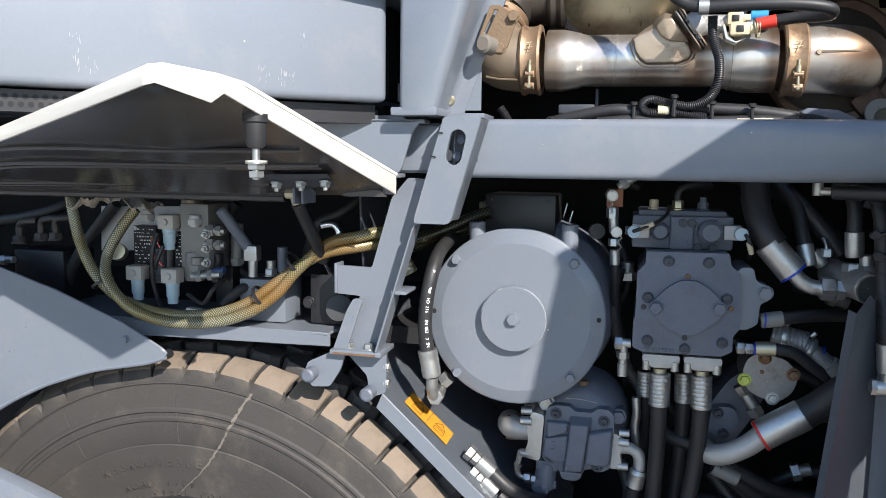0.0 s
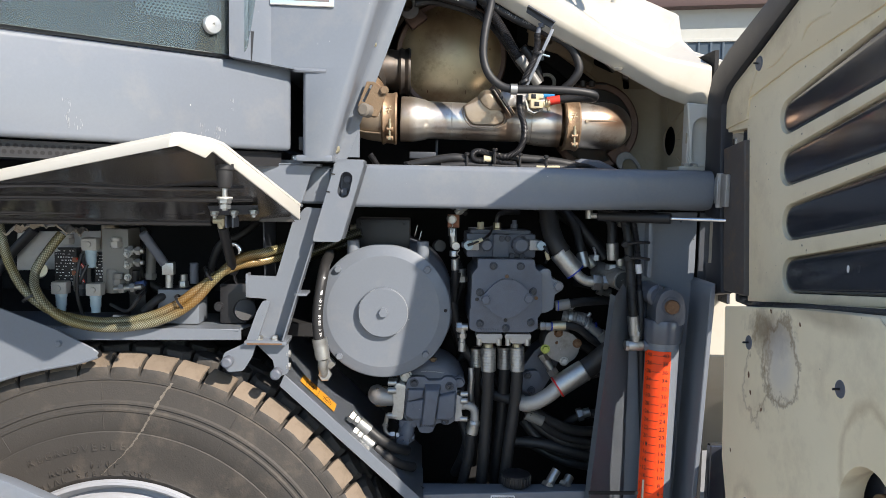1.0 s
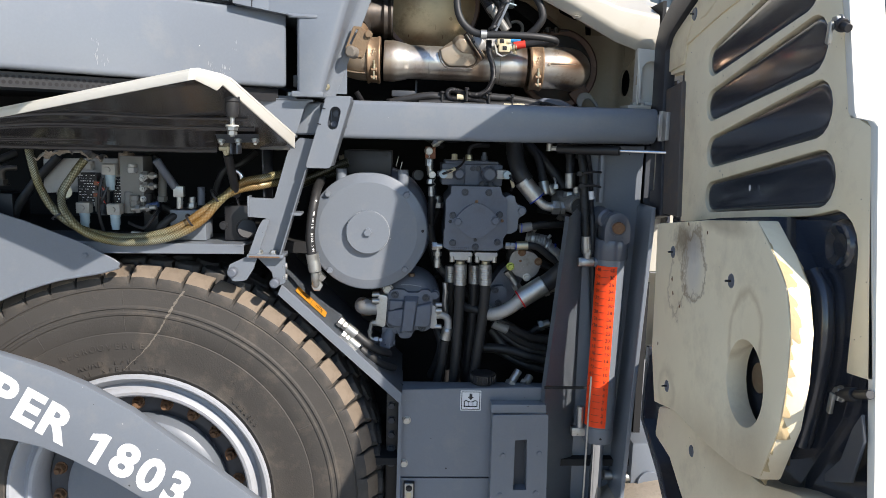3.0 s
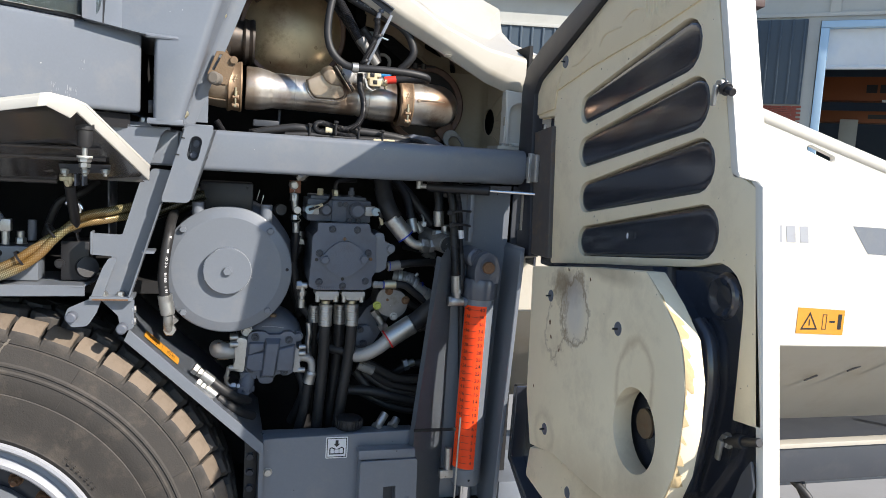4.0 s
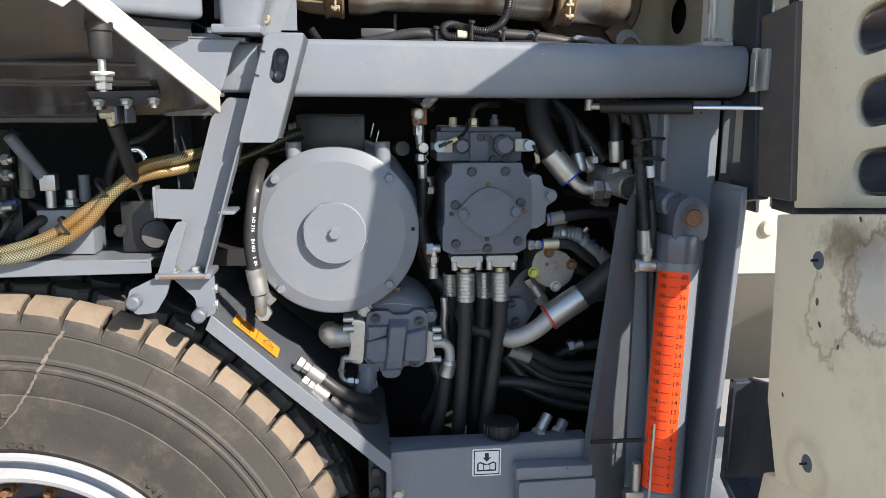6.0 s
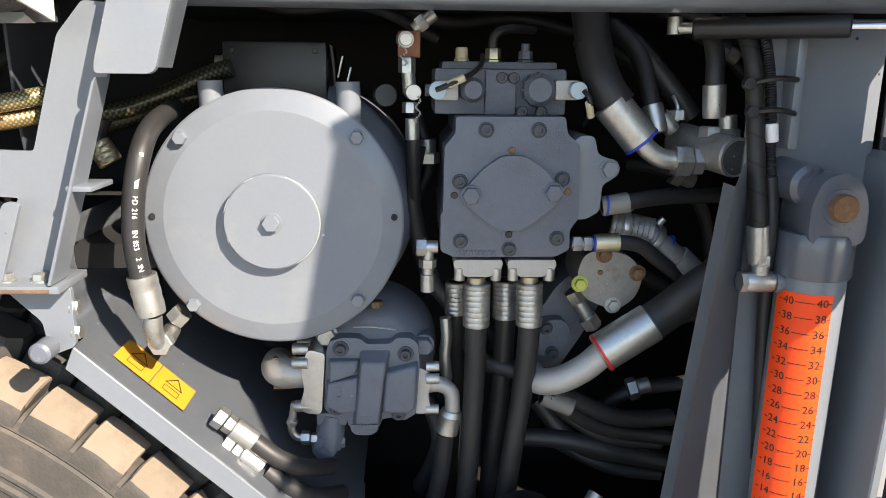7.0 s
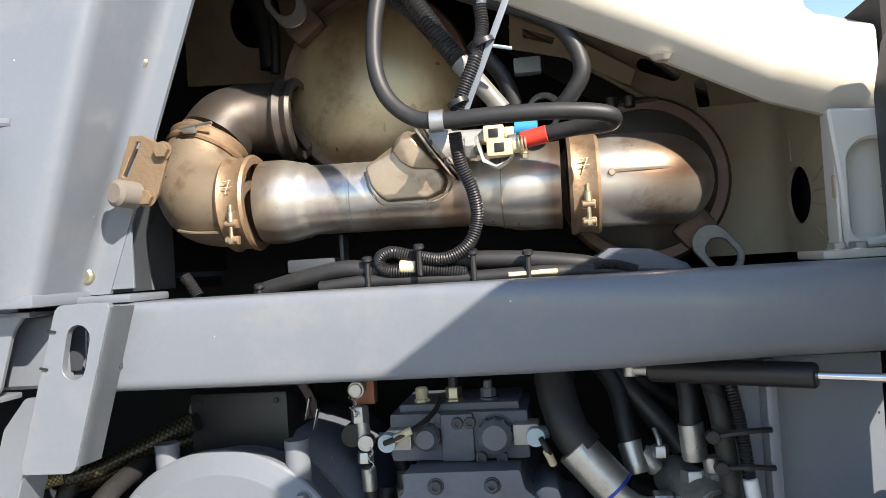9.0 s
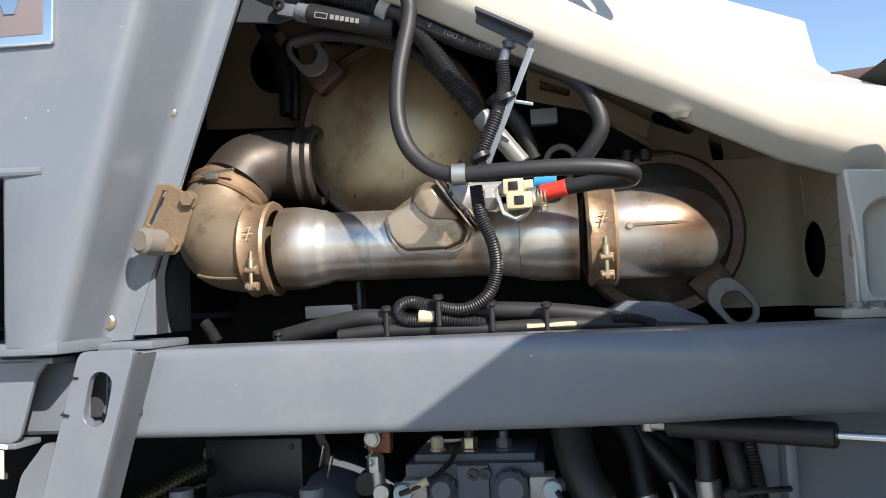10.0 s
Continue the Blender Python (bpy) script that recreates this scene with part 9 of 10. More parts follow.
    h2 = part("bottom_foam", plate(lowf, 0.765, 0.06, "x", bevel=0.01, segs=2), FOAM, t, "frayed cream foam along the bottom")
    part("fixing_washer", lathe([(0, -0.001), (0.013, -0.001), (0.015, 0.002), (0, 0.004)], (0.765, -0.483, 1.035), X, 20), GREY_DULL, h2)
    # dark moulding with ridge and cup
    mo = [(-0.704, 1.595), (-0.891, 1.615), (-0.958, 1.6), (-0.982, 1.567), (-1.004, 1.426), (-0.985, 1.306), (-0.863, 1.118), (-0.786, 1.081), (-0.832, 1.269), (-0.819, 1.479)]
    dm = part("dark_moulding", plate(mo, 0.806, 0.03, "x", bevel=0.012, segs=3, round_by=0.02), SHELL_DARK, t)
    part("ridge", sweep([(0.795, -0.877, 1.52), (0.795, -0.911, 1.488), (0.795, -0.924, 1.403), (0.795, -0.907, 1.297), (0.795, -0.888, 1.227)], 0.02, 16), SHELL_DARK, dm)
    part("cup", lathe([(0, 0.003), (0.018, 0.001), (0.028, -0.005), (0.033, -0.007), (0.038, -0.005), (0.043, 0.004)], (0.806, -0.925, 1.578), X, 36), SHELL_DARK, dm)
    # latches
    for c, d in (((0.79, -0.992, 1.35), (0.79, -1.071, 1.376)), ((0.785, -0.889, 1.933), (0.785, -0.923, 1.92))):
        la = part("latch", join(rod(c, d, 0.007), rod(Vector(c).lerp(Vector(d), 0.3), Vector(c).lerp(Vector(d), 0.55), 0.011)), BLACK, t, "door latch with a plated wing nut")
        cc = Vector(c)
        part("wing_nut", join(hexagon(cc + X * 0.004, -X, 0.02, 0.01), box(cc + Vector((-0.01, 0.002, -0.016)), (0.007, 0.011, 0.036), 0.003, (8, 0, 0))), ZINC, la)
    part("latch_plate", plate([(-1.055, 1.34), (-1.036, 1.311), (-1.014, 1.25), (-0.975, 1.208), (-0.977, 1.196), (-1.046, 1.226), (-1.067, 1.301)], 0.79, 0.006, "x", bevel=0.001), GREY_DARK, t)


access_door()


# ---- hopper beyond the door ----
def hopper():
    t = thing("hopper", "white hopper wing of the machine with a tubular rim", "hopper", (1.8, -0.2, 1.3))
    y0 = -0.22
    def top(x):
        return 1.935 - (x - 1.43) * 0.27
    part("flank", plate([(1.25, top(1.25)), (3.4, top(3.4)), (3.4, 1.28), (1.25, 1.314)], y0, 0.02, bevel=0.004, holes=[slot_of((1.555, 1.878), (1.635, 1.852), 0.007)]), WHITE_EDGE, t, "white flank panel")
    bm = bmesh.new()
    q = [bm.verts.new(p) for p in ((1.25, y0 + 0.004, 1.314), (3.4, y0 + 0.004, 1.28), (3.4, y0 + 0.36, 0.9), (1.25, y0 + 0.36, 0.93))]
    bm.faces.new(q)
    bmesh.ops.solidify(bm, geom=bm.faces[:], thickness=0.01)
    part("lower_flank", bm, CREAM, t, "sloping shaded lower flank")
    part("rim_tube", rod((1.25, y0 + 0.01, top(1.25) + 0.012), (3.4, y0 + 0.01, top(3.4) + 0.012), 0.02, n=20), WHITE_EDGE, t)
    part("flank_knob", lathe([(0, -0.012), (0.014, -0.01), (0.018, -0.003), (0.018, 0.002), (0, 0.002)], (0.89, 0.028, 1.46), Y, 20), CREAM, t)
    part("side_panel", plate([(0.80, 1.75), (1.25, 1.75), (1.25, 1.36), (0.80, 1.36)], 0.03, 0.012, bevel=0.003), CREAM, t, "white panel behind the door gap")
    bm = bmesh.new()
    bm.faces.new([bm.verts.new(p) for p in ((0.8, 0.03, 1.358), (1.25, 0.03, 1.358), (1.25, 0.36, 1.0), (0.8, 0.36, 1.0))])
    bmesh.ops.solidify(bm, geom=bm.faces[:], thickness=0.008)
    part("under_panel", bm, CREAM, t)
    part("end_wall", plate([(-0.2, 1.3), (1.4, 1.3), (1.4, 2.0), (-0.2, top(1.25))], 1.25, 0.02, "x", bevel=0), WHITE_EDGE, t)
    part("lower_end_wall", plate([(0.05, 0.95), (1.2, 0.95), (1.3, 1.3), (-0.18, 1.3)], 1.26, 0.02, "x", bevel=0), CREAM, t)
    part("stripe", plate([(1.735, 1.665), (2.6, 1.645), (2.6, 1.56), (1.8, 1.585)], y0 - 0.001, 0.001, bevel=0), GREY, t, "grey stripe")
    for x, w in ((1.43, 0.028), (1.475, 0.03), (1.52, 0.03), (1.565, 0.028)):
        part("brand_bar", plate([(x - w / 2, 1.658), (x + w / 2, 1.659), (x + w / 2 + 0.008, 1.612), (x - w / 2 + 0.008, 1.612)], y0 - 0.001, 0.001, bevel=0), RIM, t)
    st = part("warning_sticker", plate([(1.577, 1.425), (1.742, 1.417), (1.742, 1.343), (1.577, 1.349)], y0 - 0.0015, 0.001, bevel=0), YELLOW, t, "yellow warning sticker")
    part("pictogram", join(plate([(1.59, 1.36), (1.65, 1.36), (1.62, 1.412)], y0 - 0.0022, 0.0004, bevel=0, holes=[[(1.598, 1.365), (1.642, 1.365), (1.62, 1.403)]]), plate([(1.618, 1.372), (1.622, 1.372), (1.622, 1.39), (1.618, 1.39)], y0 - 0.0022, 0.0004, bevel=0),
                           plate([(1.665, 1.36), (1.68, 1.36), (1.68, 1.405), (1.665, 1.405)], y0 - 0.0022, 0.0004, bevel=0, holes=[[(1.667, 1.362), (1.678, 1.362), (1.678, 1.403), (1.667, 1.403)]]), plate([(1.69, 1.38), (1.71, 1.38), (1.71, 1.386), (1.69, 1.386)], y0 - 0.0022, 0.0004, bevel=0),
                           plate([(1.72, 1.36), (1.733, 1.36), (1.733, 1.405), (1.72, 1.405)], y0 - 0.0022, 0.0004, bevel=0)), INK, st)
    for k in range(4):
        part("drain_slot", box((1.62 + k * 0.13, y0 + 0.14 - k * 0.03, 1.145 + k * 0.036), (0.05, 0.006, 0.004), 0.001, (0, -18, 0)), BLACK, t)
    part("corner_piece", box((2.35, y0 - 0.01, 1.19), (0.03, 0.02, 0.09), 0.008), CREAM, t)


hopper()


def front_gear():
    t = thing("front_axle_frame", "grey front axle frame on small dust-caked wheels", "frame", (1.2, 0.1, 0.0))
    for x, yy in ((0.90, 0.0), (1.66, 0.0)):
        w = part("front_wheel", lathe([(0.2, -0.13), (0.32, -0.14), (0.362, -0.13), (0.377, -0.1), (0.377, 0.1), (0.362, 0.13), (0.2, 0.13)], (x, yy, 0.377), Y, 56), DUSTY, t, "dust-caked solid wheel")
        part("hub", lathe([(0, -0.1), (0.06, -0.1), (0.07, -0.08), (0.2, -0.06), (0.2, 0.06), (0, 0.06)], (x, yy, 0.377), Y, 32), GREY, w)
    part("side_beam", soften(span((0.82, 0.12, 0.72), (2.8, 0.3, 0.9), 0), 0.01, 2), GREY, t)
    part("step_tread", soften(span((1.62, -0.15, 0.86), (3.0, 0.1, 0.98), 0), 0.01, 2), GREY_DARK, t)
    part("step_edge", span((1.62, -0.16, 0.975), (3.0, -0.12, 0.99), 0.003), CREAM, t)
    part("bracket", soften(span((0.775, -0.02, 0.72), (0.86, 0.12, 0.86), 0), 0.012, 2), GREY, t)
    part("eye", rod((0.83, -0.03, 0.74), (0.83, 0.05, 0.74), 0.035), GREY, t)
    part("pipe", rod((0.7, 0.0, 0.752), (0.84, 0.0, 0.74), 0.014), ZINC, t)
    for k in range(3):
        hose([(1.72 + k * 0.02, -0.1, 0.86), (1.76, -0.16, 0.8 - k * 0.03), (1.8, -0.14, 0.7 - k * 0.02), (1.74, -0.1, 0.6)], 0.012, "black hose looped beside the front axle")


front_gear()
# ---- rear wheel and its surroundings ----
def rear_wheel():
    c = Vector((-0.64, 0, 0.688))
    t = thing("rear_wheel", "large worn rear wheel with a dusty tread and light grey rim", "wheel", (c.x, 0.1, 0.0))
    prof = [(0.345, 0.0), (0.36, -0.022), (0.374, -0.033), (0.38, -0.038), (0.385, -0.0365), (0.43, -0.048), (0.4925, -0.055), (0.495, -0.0535), (0.4975, -0.0552), (0.542, -0.0575), (0.545, -0.0605), (0.55, -0.061), (0.554, -0.0575),
            (0.56, -0.0575), (0.563, -0.061), (0.568, -0.0605), (0.572, -0.057), (0.613, -0.0545), (0.616, -0.051), (0.619, -0.0535), (0.632, -0.051), (0.64, -0.042), (0.646, -0.01), (0.652, 0.06), (0.655, 0.14), (0.648, 0.28), (0.63, 0.3), (0.5, 0.31), (0.36, 0.27)]
    tyre = part("tyre", lathe(prof, c, Y, 160), TYRE, t, "black ribbed tyre with moulded lettering")
    # tread blocks of the near shoulder, one by one
    n = 56
    a = 2 * math.pi / n

    def pt(r, g, y):
        return (r * math.cos(g), y, r * math.sin(g))

    def block_mesh(seed):
        rng = random.Random(seed)
        bm = bmesh.new()
        outer = []
        for r, y0, k in ((0.622, -0.0535, 0.9), (0.638, -0.0535, 0.91), (0.648, -0.0515, 0.91), (0.653, -0.0465, 0.9), (0.663, -0.031, 0.885), (0.671, -0.017, 0.87), (0.6745, -0.008, 0.86), (0.674, 0.0, 0.85), (0.62, 0.006, 0.86)):
            sh = 0.2 * max(0.0, y0 + 0.03)
            row = []
            for f in (-1, -0.93, -0.5, 0, 0.5, 0.93, 1):
                w = rng.uniform(-0.0012, 0.0012) * (0.635 < r < 0.687)
                drop = 0.004 * (abs(f) > 0.99) * (r > 0.645)
                row.append(bm.verts.new(pt(r - drop + w, 0.5 * a * f * k - sh, y0 + drop * 0.6)))
            outer.append(row)
        for p, q in zip(outer, outer[1:]):
            for i in range(6):
                bm.faces.new((p[i], p[i + 1], q[i + 1], q[i]))
        for i in (0, 6):
            bm.faces.new([r[i] for r in outer])
        bmesh.ops.recalc_face_normals(bm, faces=bm.faces)
        me = mesh_of(bm, "tread_block", TYRE, 50)
        me.materials.append(TREAD)
        for p in me.polygons:
            if math.hypot(p.center.x, p.center.z) > 0.6495:
                p.material_index = 1
        return me

    meshes = [block_mesh(k) for k in range(5)]
    for k in range(n):
        ob = new("tread_block", meshes[k % 5])
        ob.parent = tyre
        ob.matrix_parent_inverse = Matrix.Identity(4)
        ob.matrix_basis = Matrix.Translation(c) @ Matrix.Rotation(-radians(80.7) - a * k, 4, "Y")
    # inner rows of blocks; the machine's shade on them is put into their colour
    verts, faces = [], []
    plan = [(-0.0345, 0.02), (-0.02, 0.003), (0.018, 0.0), (0.0345, 0.016), (0.0345, 0.05), (0.02, 0.066), (-0.018, 0.069), (-0.0345, 0.053)]
    rng = random.Random(31)
    for row, (y0, top) in enumerate(((0.014, 0.687), (0.088, 0.69), (0.162, 0.688), (0.236, 0.678))):
        for k in range(n):
            m = Matrix.Translation(c) @ Matrix.Rotation(a * (k + 0.5 * (row % 2 == 0) + 0.2), 4, "Y")
            o = len(verts)
            wear = rng.uniform(-0.0015, 0.001)
            for z, f in ((0.63, 1.0), (top - 0.005, 1.0), (top + wear, 0.9)):
                verts += [m @ Vector((u * f, y0 + 0.0345 + (v - 0.0345) * f, z)) for u, v in plan]
            for r in (0, 8):
                faces += [(o + r + q, o + r + (q + 1) % 8, o + r + 8 + (q + 1) % 8, o + r + 8 + q) for q in range(8)]
            faces.append(tuple(o + 16 + q for q in range(8)))
    rows = bmesh.new()
    me = bpy.data.meshes.new("inner_tread")
    me.from_pydata(verts, [], faces)
    rows.from_mesh(me)
    bpy.data.meshes.remove(me)
    bmesh.ops.recalc_face_normals(rows, faces=rows.faces)
    tagged(part("inner_tread", rows, TREAD_DARK, t), kind="stuff")

    # moulded letters on the side wall
    def arc_text(text, r, middle, size, adv, y):
        for i, ch in enumerate(text):
            if ch == " ":
                continue
            g = radians(middle) - (i - (len(text) - 1) / 2) * adv / r
            p = c + Vector((r * math.cos(g), y, r * math.sin(g)))
            fr = facing(p, (math.sin(g), 0, -math.cos(g)), (math.cos(g), 0, math.sin(g)))
            lettering(ch, size, fr, TYRE, tyre, "moulded_letter", 0.0014)
    arc_text("REGROOVEBLE", 0.456, 101, 0.027, 0.0222, -0.0515)
    arc_text("ROAD 170F", 0.412, 100, 0.024, 0.0195, -0.0445)
    arc_text("RADIAL STEEL CORD", 0.388, 100, 0.02, 0.0185, -0.039)
    arc_text("TUBELESS", 0.4, 42, 0.017, 0.0145, -0.0415)
    # chalky scar across the side wall
    random.seed(21)
    run = resample(curve_points([pt(0.383, radians(95), 0), pt(0.41, radians(90.5), 0), pt(0.445, radians(86), 0), pt(0.5, radians(82), 0), pt(0.555, radians(79.7), 0), pt(0.6, radians(78), 0), pt(0.632, radians(76.8), 0)], 6), 0.005)
    wall = lambda r: np.interp(r, [q[0] for q in prof[3:24]], [q[1] for q in prof[3:24]]) - 0.0012
    bm = bmesh.new()
    prev = None
    for i, p in enumerate(run):
        p = Vector(p)
        w = (0.0016 + 0.003 * i / len(run)) * random.uniform(0.4, 1.4)
        o = random.uniform(-0.0016, 0.0016)
        pair = []
        for sgn in (-w, w):
            q = Vector((p.x + sgn + o, 0, p.z + sgn * 0.3))
            q.y = wall(q.length)
            pair.append(bm.verts.new(c + q))
        if prev:
            bm.faces.new((prev[0], prev[1], pair[1], pair[0]))
        prev = pair
    bmesh.ops.recalc_face_normals(bm, faces=bm.faces)
    bmesh.ops.solidify(bm, geom=bm.faces[:], thickness=0.0006)
    part("scar", bm, CHALK, tyre, "pale scar")
    for g in (118, 92, 61, 26, -4):
        gg = radians(g)
        part("mould_line", sweep([c + Vector((math.cos(gg) * r, wall(r) + 0.0009, math.sin(gg) * r)) for r in (0.5, 0.53, 0.575, 0.61)], 0.0012, 5), TYRE, tyre)
    # rim
    k = 1.245
    part("rim", lathe([(r * k, y + 0.152) for r, y in ((0.290, -0.165), (0.298, -0.188), (0.295, -0.196), (0.289, -0.197), (0.283, -0.189), (0.278, -0.168), (0.271, -0.158), (0.264, -0.162), (0.26, -0.174), (0.253, -0.18), (0.246, -0.178), (0.241, -0.17), (0.238, -0.12), (0.236, -0.06), (0.232, 0.0), (0.2, 0.01))], c, Y, 112), RIM, t, "light grey painted rim")
    part("wheel_disc", lathe([(0.0, 0.06), (0.23, 0.06), (0.245, 0.05), (0.285, 0.05), (0.292, 0.06), (0.292, 0.08), (0, 0.08)], c, Y, 72), GREY_DARK, t)
    part("hub", lathe([(0, -0.012), (0.15, -0.012), (0.205, -0.006), (0.219, 0.006), (0.224, 0.03), (0.226, 0.07), (0, 0.07)], c, Y, 64), GREY, t, "round grey hub cover")
    for j in range(20):
        g = 2 * math.pi * (j + 0.3) / 20
        p = c + Vector((0.26 * math.cos(g), 0.05, 0.26 * math.sin(g)))
        part("wheel_nut", join(hexagon(p, -Y, 0.027, 0.02), rod(p, p - Y * 0.034, 0.008, n=10)), RUST, t)


rear_wheel()


def screed_arm():
    t = thing("screed_arm", "grey flat screed arm with large white lettering", "arm", (-0.5, -0.3, 0.9))
    p0, p1 = Vector((-1.0, 0, 1.262)), Vector((-0.2, 0, 0.782))
    d = (p1 - p0).normalized()
    n = Vector((-d.z, 0, d.x)) * -1
    if n.z > 0:
        n = -n
    q = [(-1.25, 1.235), (-1.0, 1.215), (-0.9, 1.193), (-0.819, 1.168), (-0.759, 1.147), (-0.675, 1.109), (-0.568, 1.046), (-0.435, 0.945), (-0.257, 0.806), (-0.1, 0.68),
         (-0.22, 0.58), (-0.4, 0.712), (-0.533, 0.807), (-0.623, 0.866), (-0.716, 0.917), (-0.785, 0.949), (-0.86, 0.968), (-1.0, 0.985), (-1.25, 1.0)]
    part("bar", plate(q, -0.285, 0.03, bevel=0.004, segs=2), GREY, t)
    part("rear_leg", plate([(-1.42, 1.235), (-1.24, 1.235), (-1.24, 0.0), (-1.42, 0.0)], -0.33, 0.045, bevel=0.004), GREY, t, "upright of the screed carrying the arm")
    up = -n
    # the line of lettering runs parallel to the edge
    o = Vector((-0.655, -0.286, 0.943))
    step = 0.0725
    for i, ch in enumerate("SUPER 1803-3"):
        if ch == " ":
            continue
        c = o + d * ((i - 6) * step + (0.008 if ch == "-" else 0) + (0.026 if i < 5 else 0)) + up * 0.008
        fr = facing((c.x, -0.2856, c.z), d, up)
        if ch == "1":
            one = [(-0.005, -0.042), (0.017, -0.042), (0.017, 0.042), (0.0, 0.042), (-0.027, 0.027), (-0.027, 0.009), (-0.005, 0.019)]
            part("letter", transformed(plate(one[::-1], 0.0012, 0.001, "z", bevel=0), fr), WHITE, t)
            continue
        cu = bpy.data.curves.new("t", "FONT")
        cu.body, cu.size, cu.extrude, cu.align_x, cu.align_y, cu.offset, cu.resolution_u = ch, 0.121, 0.0006, "CENTER", "CENTER", 0.0046, 4
        ob = bpy.data.objects.new("t", cu)
        me = bpy.data.meshes.new_from_object(ob)
        bpy.data.objects.remove(ob)
        me.transform(fr)
        me.materials.clear()
        me.materials.append(WHITE)
        part("letter", me, WHITE, t)


screed_arm()


def mudguard():
    """Flat grey side sheet of the mudguard that drops over the tyre."""
    t = thing("mudguard", "broad blue-grey mudguard sheet dropping over the tyre", "mudguard", (-0.9, -0.1, 1.4))
    low = [(-0.651, 1.372), (-0.694, 1.358), (-0.75, 1.347), (-0.812, 1.334), (-0.88, 1.312), (-0.95, 1.284), (-1.04, 1.236), (-1.15, 1.16), (-1.3, 1.02), (-1.5, 0.8)]
    top = [(-1.5, 1.66), (-1.2, 1.585), (-0.89, 1.491), (-0.742, 1.435), (-0.66, 1.392), (-0.647, 1.382)]
    part("sheet", plate(low + top, -0.104, 0.006, bevel=0.0015), GREY, t)
    part("rolled_edge", sweep([(x, -0.101, z) for x, z in low], 0.0045, 8), GREY, t, "rolled lower edge")
    part("upper_fold", plate([(-1.5, -0.1), (-1.2, -0.1), (-1.2, -0.06), (-1.5, -0.06)], 1.585, 0.004, "z", bevel=0), GREY, t)
    part("end_stop", lathe([(0, -0.004), (0.007, -0.004), (0.0095, 0), (0.0095, 0.02), (0, 0.02)], (-0.66, -0.095, 1.373), Y, 18), BLACK, t, "black rubber stop")
    part("bolt", hexagon((-0.735, -0.104, 1.402), -Y, 0.012, 0.006), GREY, t)


mudguard()


